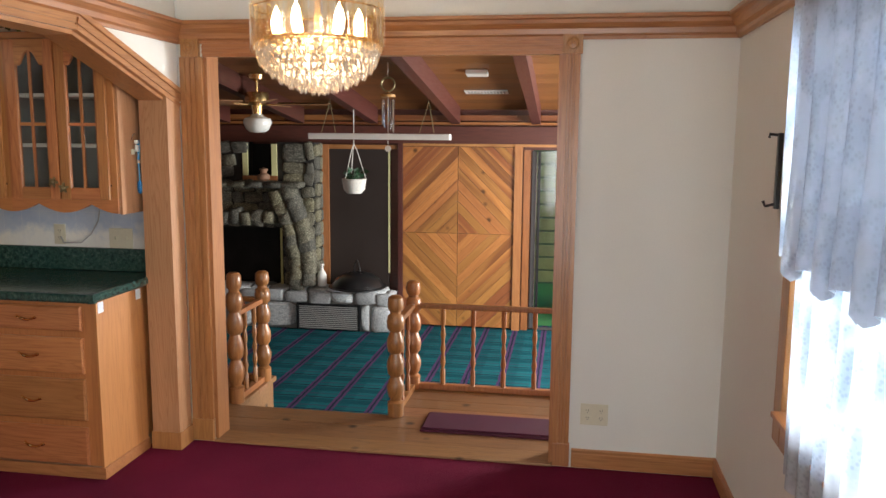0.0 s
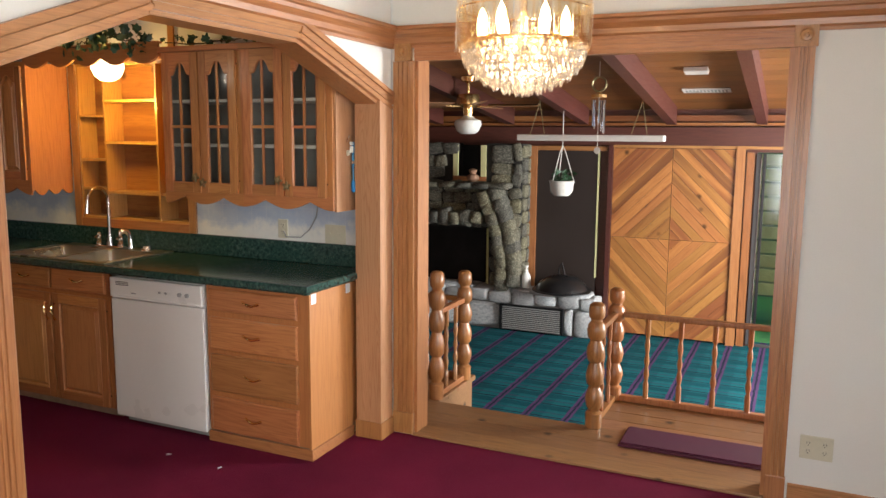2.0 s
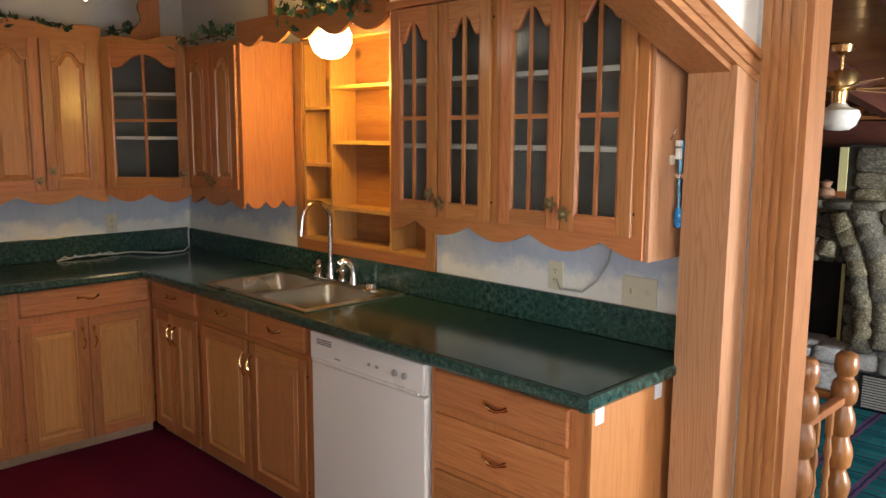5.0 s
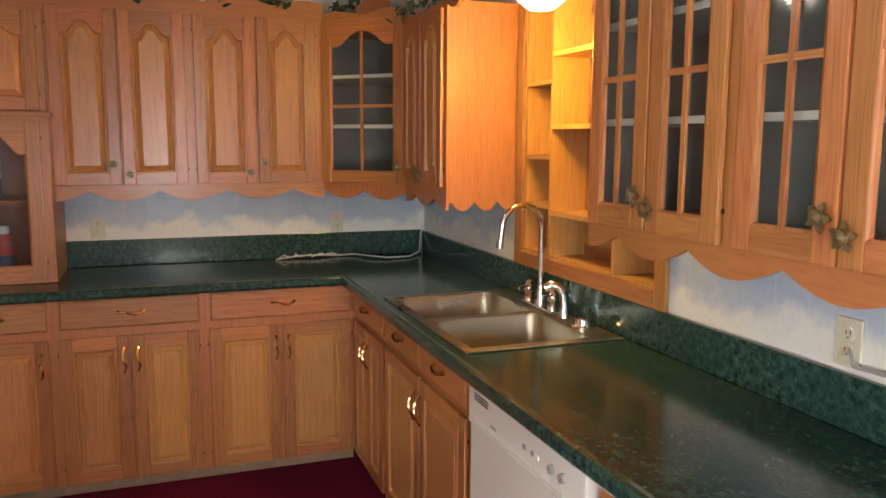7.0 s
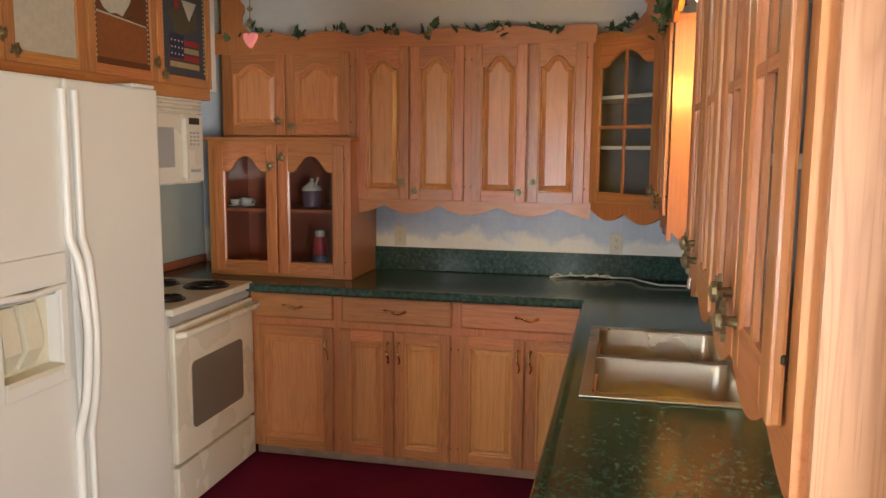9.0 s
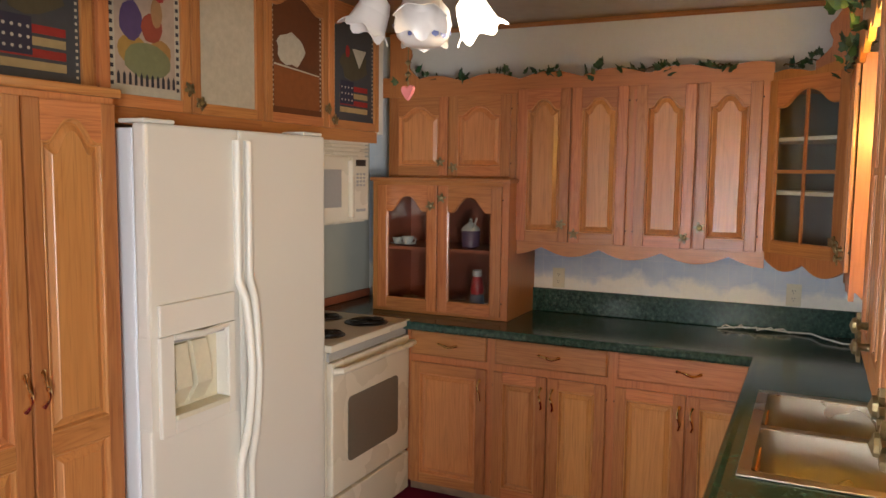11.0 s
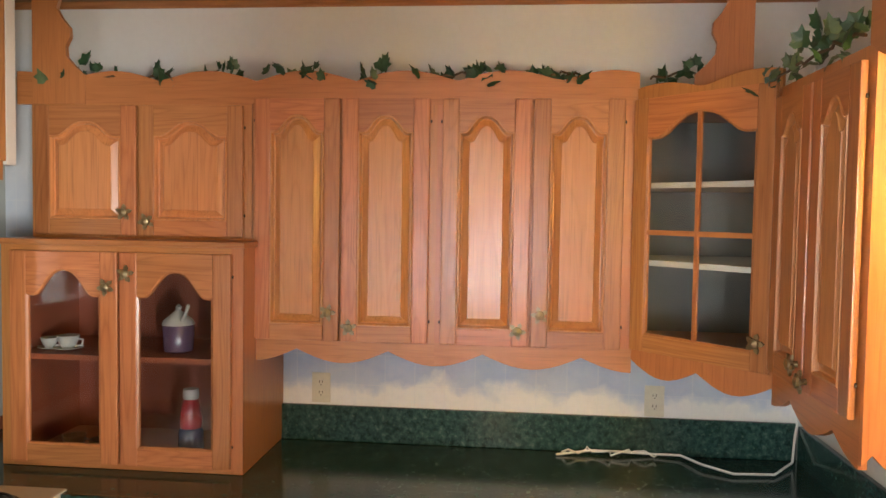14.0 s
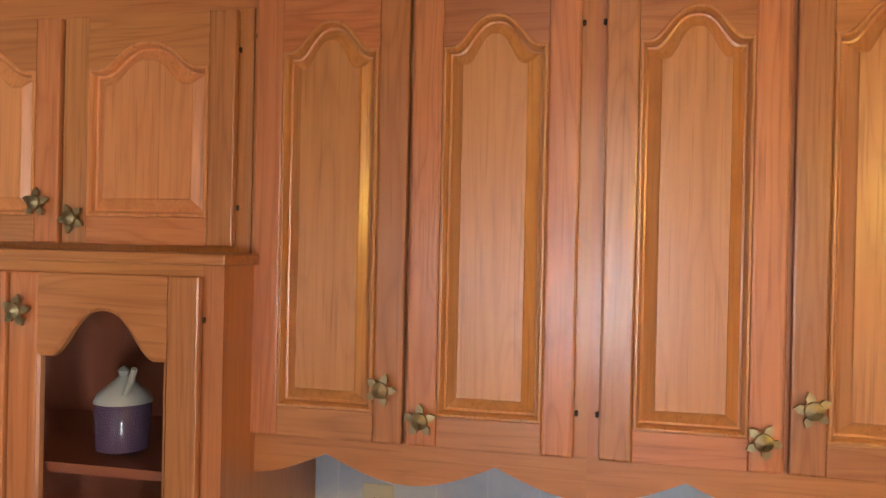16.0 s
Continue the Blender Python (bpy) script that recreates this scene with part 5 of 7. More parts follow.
        art_shape(owner, [(cx - w * 0.05, z0 + h * 0.70), (cx + w * 0.3, z0 + h * 0.70), (cx + w * 0.12, z0 + h * 0.52)], "chalk", (0.45, 0.43, 0.38), y - 0.002)
        art_shape(owner, blob(cx - w * 0.17, z0 + h * 0.66, w * 0.05, h * 0.06, seed=12), "red", (0.28, 0.02, 0.02), y - 0.003)


UZ, UHH = 1.88, 0.715
layout = ((-2.586, 0.90, ("cream", "night")), (-3.486, 0.90, ("grain", "cream")), (-4.386, 1.014, ("brown", "night")))
for x0, wdt, styles in layout:
    c = thing("overhead_cabinet", pose(x0, 1.345, UZ, 0, 0, 180), "oak overhead cabinet with painted picture doors", "cabinet", "overhead cabinets")
    dwd = (wdt - 0.035) / 2
    part("body", boxes((0, wdt, 0, 0.37, 0, UHH)), M_FACEX, c)
    for i, st in enumerate(styles):
        dx = 0.012 + i * (dwd + 0.011)
        stl = 0.045
        dd = part("door", boxes((dx, dx + stl, -0.02, -0.001, 0.06, UHH - 0.02), bevel=0.003), M_OAK, c)
        part("stile", boxes((dx + dwd - stl, dx + dwd, -0.02, -0.001, 0.06, UHH - 0.02), bevel=0.003), M_OAK, dd)
        part("rail", boxes((dx + stl, dx + dwd - stl, -0.0195, -0.001, 0.06, 0.06 + stl), bevel=0.002), M_OAKX, dd)
        a, b2, zt, z1 = dx + stl, dx + dwd - stl, UHH - 0.07, UHH - 0.021
        pts = [(b2, z1), (a, z1)] + [(a + (b2 - a) * k / 22, bell(a + (b2 - a) * k / 22, a, b2, zt, 0.06)) for k in range(23)]
        part("rail", prism(bmesh.new(), pts, -0.0195, -0.001), M_OAKX, dd)
        picture_panel(dd, a, 0.06 + stl, b2 - a, zt - 0.06 - stl, st)
        knob(dd, dx + (dwd - 0.025 if i == 0 else 0.025), 0.15 if i == 0 else 0.10)
single("corner_post", boxes((-5.47, -5.42, 1.30, 1.345, 1.93, ZC - 0.01), bevel=0.004), M_WALL, "cream painted corner post beside overhead cabinets", "post")

# ---- lights of the kitchen ----
M_GLOBE = glow("lit_white_globe", (1.0, 0.82, 0.55), 9.0)
g = thing("sink_light", pose(-4.07, 3.84, 2.02), "lit white globe lamp over the kitchen sink", "lamp")
part("globe", lathe(bmesh.new(), [(0.0, 0.0), (0.045, 0.008), (0.08, 0.035), (0.1, 0.08), (0.1, 0.115), (0.085, 0.15), (0.06, 0.17)], None, 24), M_GLOBE, g, "glowing white glass globe", True)
part("holder", lathe(bmesh.new(), [(0.065, 0.168), (0.065, 0.19), (0.03, 0.2), (0.012, 0.22), (0.012, ZC - 2.02)], None, 16), M_BRASS, g, "", True)

M_SHADE = glow("opal_glass_shade", (1.0, 0.88, 0.76), 0.03, (0.62, 0.585, 0.56))
M_SHADELIT = glow("lit_opal_shade", (1.0, 0.9, 0.72), 5.0)
M_BLUEFLOWER = plain("blue_flower_paint", (0.10, 0.13, 0.32), 0.3)
CHX, CHY, CHZ = -3.70, 2.50, 2.095
k = thing("pendant_chandelier", pose(CHX, CHY, CHZ), "brass chandelier with opal flower-painted glass shades", "chandelier")
TULIP = [(0.022, 0.0), (0.04, 0.012), (0.05, 0.04), (0.052, 0.07), (0.058, 0.092), (0.078, 0.112), (0.076, 0.114), (0.06, 0.094), (0.052, 0.05), (0.02, 0.01)]
part("bowl", lathe(bmesh.new(), [(0.02, 0.0), (0.055, 0.006), (0.078, 0.03), (0.088, 0.07), (0.08, 0.11), (0.055, 0.14), (0.045, 0.15)], None, 24), M_SHADE, k, "opal glass centre bowl with blue flowers", True)
part("column", lathe(bmesh.new(), [(0.012, 0.15), (0.03, 0.17), (0.03, 0.22), (0.012, 0.25), (0.012, ZC - CHZ - 0.03), (0.06, ZC - CHZ - 0.025), (0.06, ZC - CHZ - 0.004)], None, 14), M_BRASS, k, "", True)
for i in range(4):
    a = radians(25 + 90 * i)
    ca2, sa = math.cos(a), math.sin(a)
    part("arm", tube(bmesh.new(), [(0.02 * ca2, 0.02 * sa, 0.2), (0.07 * ca2, 0.07 * sa, 0.24), (0.11 * ca2, 0.11 * sa, 0.22), (0.13 * ca2, 0.13 * sa, 0.155)], 0.007, 8), M_BRASS, k, "", True)
    m = Matrix.Translation((0.13 * ca2, 0.13 * sa, 0.15)) @ Matrix.Rotation(a, 4, "Z") @ Matrix.Rotation(radians(155), 4, "Y")
    bm = lathe(bmesh.new(), TULIP, None, 36)
    for v in bm.verts:
        if v.co.z > 0.085:
            wave = math.cos(6 * math.atan2(v.co.y, v.co.x)) * (v.co.z - 0.085) / 0.03
            v.co.z += 0.012 * wave
            v.co.x, v.co.y = v.co.x * (1 + 0.10 * wave), v.co.y * (1 + 0.10 * wave)
    bmesh.ops.transform(bm, matrix=m, verts=bm.verts)
    sh = part("shade", bm, M_SHADELIT if i == 1 else M_SHADE, k, "lit opal tulip shade" if i == 1 else "opal tulip shade with blue flowers", True)
for i in range(14):
    a, z = i * 2.4, 0.03 + 0.05 * ((i * 0.37) % 1)
    r = 0.0895 if z > 0.05 else 0.084
    m = Matrix.Translation((r * math.cos(a), r * math.sin(a), z)) @ Matrix.Rotation(a, 4, "Z") @ Matrix.Rotation(radians(90), 4, "Y")
    part("painted_flower", lathe(bmesh.new(), [(0.008 + 0.006 * (i % 2), 0), (0.004, 0.002), (0, 0.002)], m, 6), M_BLUEFLOWER, k)
lamp("kitchen_bulb", "POINT", pose(CHX - 0.05, CHY + 0.26, CHZ + 0.0), 2.2, (1, 0.86, 0.68), 0.05)
lamp("sink_bulb", "POINT", pose(-4.07, 3.80, 1.90), 21, (1, 0.62, 0.12), 0.05)

# pink heart on its thread
h = thing("hanging_heart", pose(-4.0, 2.29, 2.0, 0, 0, 70), "pink heart ornament hanging on a thin chain", "ornament")
pts = [(0.030 * math.sin(t) ** 3, 0.024 * math.cos(t) - 0.010 * math.cos(2 * t) - 0.004 * math.cos(3 * t)) for t in [2 * math.pi * i / 24 for i in range(24)]]
bm = bmesh.new()
prism(bm, pts, -0.006, 0.006)
part("heart", bm, plain("pink_paint", (0.70, 0.22, 0.22), 0.5), h)
part("chain", tube(bmesh.new(), [(0, 0, 0.02), (0, 0, 0.2), (0, 0, 0.59)], 0.002, 5), M_ANTIQUE, h)
for z in (0.06, 0.10):
    part("bead", lathe(bmesh.new(), [(0, z - 0.012), (0.012, z), (0, z + 0.012)], None, 8), M_ANTIQUE, h)

# ---- shelf niche over the sink ----
n = thing("niche_shelf", pose(0, YN, 0), "open pine shelf set in a former window", "shelf")
ND = 0.19
part("back", boxes((NX0, NX1, ND - 0.01, ND, NZ0, NZ1)), plain("cream_board", (0.62, 0.55, 0.38), 0.6), n)
part("side", boxes((NX0, NX0 + 0.015, 0.0, ND - 0.01, NZ0, NZ1)), M_PINE, n)
part("side", boxes((NX1 - 0.015, NX1, 0.0, ND - 0.01, NZ0, NZ1)), M_PINE, n)
part("sill", boxes((NX0 + 0.015, NX1 - 0.015, 0.0, ND - 0.01, NZ0, NZ0 + 0.015)), M_PINE, n)
part("head", boxes((NX0 + 0.015, NX1 - 0.015, 0.0, ND - 0.01, NZ1 - 0.015, NZ1)), M_PINE, n)
C1, C2 = NX0 + 0.26, NX1 - 0.25
part("divider", boxes((C1, C1 + 0.015, -0.02, ND - 0.01, NZ0 + 0.015, NZ1 - 0.015)), M_PINE, n)
part("divider", boxes((C2, C2 + 0.015, -0.02, ND - 0.01, NZ0 + 0.015, NZ1 - 0.015)), M_PINE, n)
part("column_back", boxes((NX0 + 0.016, C1, ND - 0.016, ND - 0.0105, NZ0 + 0.3, NZ1 - 0.02)), M_PINE, n)
for z in (1.30, 1.50, 1.80):
    part("shelf", boxes((NX0 + 0.015, C1, -0.01, ND - 0.012, z, z + 0.016)), M_PINE, n)
for z in (1.28, 1.62, 1.90):
    part("shelf", boxes((C1 + 0.015, C2, -0.02, ND - 0.012, z, z + 0.018)), M_PINE, n)
for z in (1.28,):
    part("shelf", boxes((C2 + 0.015, NX1 - 0.015, -0.01, ND - 0.012, z, z + 0.016)), M_PINE, n)
for x0, x1, z0, z1 in ((NX0 - 0.06, NX0 + 0.002, NZ0 - 0.06, NZ1), (NX1 - 0.002, NX1 + 0.06, NZ0 - 0.06, NZ1), (NX0 + 0.002, NX1 - 0.002, NZ0 - 0.06, NZ0 + 0.002), (NX0 + 0.002, NX1 - 0.002, NZ1 - 0.002, NZ1 + 0.05)):
    part("frame", boxes((x0, x1, -0.018, -0.001, z0, z1), bevel=0.004), M_TRIM if x1 - x0 < 0.2 else M_TRIMX, n)

for x in (-3.72, -4.88):
    structure("trim_strip", boxes((x - 0.025, x + 0.025, YN - 0.016, YN - 0.001, 2.22, ZC - 0.07), bevel=0.003), M_TRIM, "upright oak strip on the kitchen wall", "trim")

# faucet on the rim of the sink
fx, fy = -4.26, 3.962
q = thing("faucet", pose(fx, fy, CT + 0.007), "chrome gooseneck faucet with two levers and a side spray", "faucet")
part("base_plate", boxes((-0.13, 0.13, -0.027, 0.027, 0, 0.014), bevel=0.006), M_CHROME, q)
neck = [(0, 0, 0.012), (0, 0, 0.10), (0, 0, 0.31)] + [(0, -0.085 + 0.085 * math.cos(t), 0.325 + 0.085 * math.sin(t)) for t in [math.pi * i / 12 for i in range(13)]] + [(0, -0.174, 0.29), (0, -0.178, 0.265)]
part("spout", tube(bmesh.new(), neck, 0.0115, 12), M_CHROME, q, "", True)
part("aerator", tube(bmesh.new(), [(0, -0.177, 0.275), (0, -0.179, 0.245)], 0.0145, 12), M_CHROME, q, "", True)
part("spout_base", lathe(bmesh.new(), [(0.026, 0.012), (0.026, 0.028), (0.018, 0.045), (0.021, 0.06), (0.015, 0.075), (0.014, 0.09)], None, 16), M_CHROME, q, "", True)
for x in (-0.10, 0.10):
    hb2 = part("valve", lathe(bmesh.new(), [(0.024, 0.012), (0.022, 0.03), (0.013, 0.042), (0.021, 0.058), (0.021, 0.07), (0.012, 0.082), (0.014, 0.092), (0, 0.10)], Matrix.Translation((x, 0, 0)), 14), M_CHROME, q, "", True)
    part("lever", tube(bmesh.new(), [(x, 0, 0.066), (x + 0.02, -0.03, 0.078), (x + 0.03, -0.06, 0.07)], 0.006, 8), M_CHROME, hb2, "", True)
part("spray", tube(bmesh.new(), [(0.19, 0, 0.004), (0.19, 0, 0.05), (0.188, -0.004, 0.09), (0.18, -0.02, 0.118), (0.168, -0.044, 0.124), (0.158, -0.066, 0.112)], 0.017, 12, [1.3, 0.9, 0.85, 1.0, 1.15, 0.9]), M_CHROME, q, "curved chrome side spray", True)
q2 = single("drain_stopper", lathe(bmesh.new(), [(0.04, 0), (0.04, 0.006), (0.03, 0.012), (0.026, 0.03), (0.01, 0.034), (0, 0.034)], None, 18), M_CHROME, "round chrome sink strainer beside the faucet", "stopper", smooth=True, m=pose(-3.92, 3.955, CT + 0.0075))

# ---- outlets, switches, cords, stickers ----


def outlet(m, label, gang=1, sockets=True):
    o = thing("outlet", m, label, "outlet", "wall outlets")
    w2 = 0.036 * gang
    pl = part("plate", boxes((-w2, w2, -0.006, 0, -0.058, 0.058), bevel=0.003), M_PLATE, o)
    for g2 in range(gang):
        cx = -w2 + 0.036 + g2 * 0.072 if gang > 1 else 0
        for dz2 in (-0.02, 0.02):
            if sockets:
                f2 = part("socket", lathe(bmesh.new(), [(0.0165, 0), (0.0165, 0.002), (0, 0.002)], pose(cx, -0.006, dz2, 90), 16), M_PLATE, pl)
                for sx in (-0.006, 0.006):
                    part("slot", boxes((cx + sx - 0.0012, cx + sx + 0.0012, -0.0086, -0.0078, dz2 - 0.001, dz2 + 0.008)), M_BLACK, pl)
                part("slot", boxes((cx - 0.002, cx + 0.002, -0.0086, -0.0078, dz2 - 0.010, dz2 - 0.006)), M_BLACK, pl)
            elif dz2 > 0:
                part("toggle", boxes((cx - 0.005, cx + 0.005, -0.016, -0.005, -0.008, 0.012), bevel=0.002), M_PLATE, pl)
    return o


outlet(pose(-2.88, YN, 1.115), "almond duplex outlet on tiled wall")
outlet(pose(-2.50, YN, 1.10), "almond double switch plate on tiled wall", 2, False)
outlet(pose(XW, 2.26, 1.115, 0, 0, 90), "almond duplex outlet above green upstand")
outlet(pose(XW, 3.52, 1.11, 0, 0, 90), "almond duplex outlet above green upstand")
outlet(pose(0.17, YN, 0.235), "almond double outlet above oak baseboard", 2)
cord = [(-2.87, YN - 0.01, 1.10), (-2.84, YN - 0.03, 1.07), (-2.74, YN - 0.02, 1.07), (-2.68, YN - 0.012, 1.12), (-2.63, YN - 0.012, 1.2), (-2.61, YN - 0.012, 1.30)]
single("lamp_cord", tube(bmesh.new(), cord, 0.004, 6), M_GASKET, "grey lamp cord plugged into the wall outlet", "cord", smooth=True)
route = [(-5.87, 3.16), (-5.905, 3.29), (-5.90, 3.39), (-5.915, 3.51), (-5.90, 3.61), (-5.79, 3.66), (-5.72, 3.75), (-5.735, 3.89), (-5.86, 3.99)]
pts = [(x, y, CT + 0.006 + 0.012 * abs(math.sin(4.1 * i))) for i, (x, y) in enumerate(route)] + [(-5.915, 4.015, CT + 0.10), (-5.93, 4.03, CT + 0.16)]
smooth_run = [p for a, b in zip(pts, pts[1:]) for p in [tuple(a[k] + (b[k] - a[k]) * u / 4 for k in range(3)) for u in range(4)]] + [pts[-1]]
single("extension_cord", tube(bmesh.new(), smooth_run, 0.0042, 6), M_CORD, "loose white extension cord lying on the worktop", "cord", smooth=True)
pts = [(-5.885 + 0.02 * math.sin(i * 0.9), 3.17 + 0.022 * i + 0.012 * math.cos(i * 1.7), CT + 0.012 + 0.008 * (i % 3)) for i in range(17)]
single("extension_cord", tube(bmesh.new(), pts, 0.0038, 6), M_CORD, "bundled white extension cord on the worktop", "cord", smooth=True)
for y, z in ((3.475, 0.80), (3.82, 0.80)):
    single("sticker", boxes((-2.293, -2.2905, y, y + 0.045, z, z + 0.055), bevel=0.0004), M_PAPER, "pale blue lot sticker on the cabinet end", "sticker")
# ladle hung on the end of the wall cabinet
u = thing("hanging_brush", pose(-2.290, 3.882, 1.37), "blue dish brush hanging in a holder on the cabinet end", "brush")
M_BLUEGRIP = plain("blue_rubber", (0.02, 0.20, 0.48), 0.35)
M_BLUECLEAR = plain("slate_blue_plastic", (0.03, 0.17, 0.30), 0.2)
gr = part("grip", lathe(bmesh.new(), [(0, 0), (0.008, 0.003), (0.012, 0.014), (0.013, 0.04), (0.011, 0.058), (0.007, 0.07), (0, 0.07)], Matrix.Translation((0.018, 0, 0)), 14), M_BLUEGRIP, u, "blue ribbed rubber grip", True)
for i in range(5):
    part("rib", lathe(bmesh.new(), [(0.0125, 0), (0.0155, 0.0025), (0.0125, 0.005)], Matrix.Translation((0.018, 0, 0.010 + 0.010 * i)), 14), M_BLUEGRIP, gr)
part("neck", tube(bmesh.new(), [(0.018, 0, 0.065), (0.017, -0.001, 0.12), (0.018, -0.003, 0.17), (0.02, -0.004, 0.285)], 0.006, 8, [0.8, 0.7, 1.1, 1.5]), M_BLUECLEAR, u, "", True)
part("collar", boxes((0.006, 0.030, -0.014, 0.012, 0.162, 0.18), bevel=0.004), M_CHROME, u)
part("bristles", boxes((0.012, 0.028, -0.028, -0.012, 0.225, 0.26), (0.012, 0.028, -0.03, -0.012, 0.266, 0.285), bevel=0.003), M_SHELFW, u, "short white bristles")
part("holder", boxes((0.001, 0.014, -0.048, -0.026, 0.208, 0.238), bevel=0.006), M_PLATE, u, "almond plastic holder")
part("hook", tube(bmesh.new(), [(0.004, -0.045, 0.285), (0.012, -0.046, 0.305), (0.014, -0.035, 0.318), (0.012, -0.022, 0.322)], 0.0025, 6), M_CHROME, u)

# ---- things in the hutch ----
M_CUP = plain("dull_silver_glaze", (0.50, 0.49, 0.47), 0.3)
M_GILT = plain("gilt_china", (0.42, 0.24, 0.13), 0.3, grain=0.4, scale=50)
hz = 0.914 + 0.36 + 0.02
j = thing("sugar_jar", pose(-5.62, 1.835, hz), "glass sugar jar with a pointed lid and spoon", "jar")
part("jar", lathe(bmesh.new(), [(0.03, 0), (0.05, 0.01), (0.055, 0.09), (0.05, 0.10)], None, 16), plain("purple_glass", (0.10, 0.06, 0.12), 0.12), j, "", True)
part("lid", lathe(bmesh.new(), [(0.056, 0.10), (0.05, 0.115), (0.02, 0.14), (0.008, 0.15), (0.012, 0.16), (0, 0.172)], None, 16), M_CUP, j, "", True)
part("spoon", tube(bmesh.new(), [(0.03, 0.02, 0.11), (0.05, 0.05, 0.15), (0.055, 0.06, 0.175)], 0.006, 6), M_CUP, j)
for y, z, sc in ((1.43, hz, 1.0), (1.36, hz, 0.8), (1.45, 0.934, 1.1), (1.54, 0.934, 0.9)):
    t2 = thing("teacup", pose(-5.62, y, z), "small patterned china teacup on the hutch shelf", "cup", "hutch cups")
    cu = part("cup", lathe(bmesh.new(), [(0.018 * sc, 0), (0.03 * sc, 0.02), (0.038 * sc, 0.05 * sc), (0.035 * sc, 0.05 * sc), (0.02 * sc, 0.012)], None, 14), M_CUP if z > 1 else M_GILT, t2, "", True)
    part("handle", tube(bmesh.new(), [(0, 0.034 * sc, 0.04 * sc), (0, 0.055 * sc, 0.035 * sc), (0, 0.05 * sc, 0.015), (0, 0.028 * sc, 0.012)], 0.004, 6), M_CUP, t2)
    part("saucer", lathe(bmesh.new(), [(0.02, 0.0), (0.05 * sc, 0.006), (0.052 * sc, 0.009), (0.02, 0.004), (0, 0.004)], None, 16), M_CUP, t2, "", True)
j = thing("bottle", pose(-5.62, 1.88, 0.934), "red and navy bottle with a white cap in the hutch", "bottle")
part("base", lathe(bmesh.new(), [(0.042, 0), (0.045, 0.01), (0.042, 0.09), (0.036, 0.1)], None, 16), plain("navy_glaze", (0.02, 0.03, 0.09), 0.25), j, "", True)
part("body", lathe(bmesh.new(), [(0.036, 0.1), (0.04, 0.12), (0.03, 0.18), (0.022, 0.2)], None, 16), plain("red_glaze", (0.35, 0.02, 0.03), 0.25), j, "", True)
part("cap", lathe(bmesh.new(), [(0.024, 0.2), (0.028, 0.21), (0.026, 0.235), (0, 0.24)], None, 16), M_CUP, j, "", True)

# ---- ivy ----
bm = bmesh.new()
LEAF = [(0, 0), (0.018, -0.006), (0.034, 0.008), (0.026, 0.022), (0.030, 0.042), (0.012, 0.044), (0, 0.066), (-0.012, 0.044), (-0.030, 0.042), (-0.026, 0.022), (-0.034, 0.008), (-0.018, -0.006)]
vs = [bm.verts.new((x, y, -abs(x) * 0.35 - 0.1 * y * y * 10)) for x, y in LEAF]
cv = bm.verts.new((0, 0.022, 0.004))
for i in range(len(vs)):
    bm.faces.new((vs[i], vs[(i + 1) % len(vs)], cv))
leaf_mesh = part("leaf", bm, M_LEAF)
leaf2 = part("leaf", bmesh.new(), M_LEAFP)
leaf2.data = leaf_mesh.data.copy()
leaf2.data.materials[0] = M_LEAFP
rng = random.Random(5)


def ivy(points, spread, count, label, hang=0.0, pale=0.2):
    v = thing("ivy_garland", Matrix.Translation(points[0]), label, "ivy", "ivy garlands")
    base = Vector(points[0])
    pp = [Vector(p) - base for p in points]
    fine = []
    for a, b2 in zip(pp, pp[1:]):
        for i in range(6):
            fine.append(a.lerp(b2, i / 6) + Vector((rng.uniform(-1, 1), rng.uniform(-1, 1), rng.uniform(-0.5, 1))) * spread * 0.35)
    fine.append(pp[-1])
    part("stem", tube(bmesh.new(), fine, 0.004, 5), M_STEM, v)
    for i in range(count):
        p2 = rng.choice(fine) + Vector((rng.uniform(-1, 1), rng.uniform(-1, 1), rng.uniform(-0.4 - hang, 0.8))) * spread
        s = rng.uniform(0.5, 0.95)
        m = Matrix.Translation(p2) @ Euler((rng.uniform(0.3, 2.2), rng.uniform(-0.8, 0.8), rng.uniform(0, 6.28))).to_matrix().to_4x4() @ Matrix.Scale(s, 4)
        share("leaf", leaf2 if rng.random() < pale else leaf_mesh, m, v)
    return v


TOPW = UB + UH + 0.088
for y0, y1, n2 in ((1.30, 1.62, 8), (1.72, 1.80, 3), (1.95, 2.0, 3), (2.18, 2.36, 5), (2.5, 2.58, 3), (2.68, 2.95, 12), (3.05, 3.22, 7), (3.42, 3.66, 6)):
    ivy([(WF - 0.01, y0, TOPW + 0.0), (WF - 0.02, (y0 + y1) / 2, TOPW + 0.02), (WF - 0.01, y1, TOPW)], 0.035, n2 + 5, "dark green ivy sprig along the cabinet tops", 0.5, 0.1)
ivy([(-5.28, 3.71, 2.165), (-5.0, 3.71, 2.185), (-4.72, 3.71, 2.175)], 0.04, 34, "variegated ivy garland along the cabinet tops", 0.3, 0.5)
ivy([(-4.20, 3.685, 2.22), (-4.0, 3.67, 2.27), (-3.78, 3.67, 2.26), (-3.58, 3.68, 2.20)], 0.065, 84, "full ivy garland trailing over the sink lamp", 0.8, 0.25)
ivy([(-3.5, 3.76, 2.22), (-3.1, 3.8, 2.23), (-2.7, 3.78, 2.23), (-2.35, 3.78, 2.22)], 0.045, 30, "dark ivy garland along the glazed cabinet tops", 0, 0.1)
bpy.data.objects.remove(leaf_mesh), bpy.data.objects.remove(leaf2)

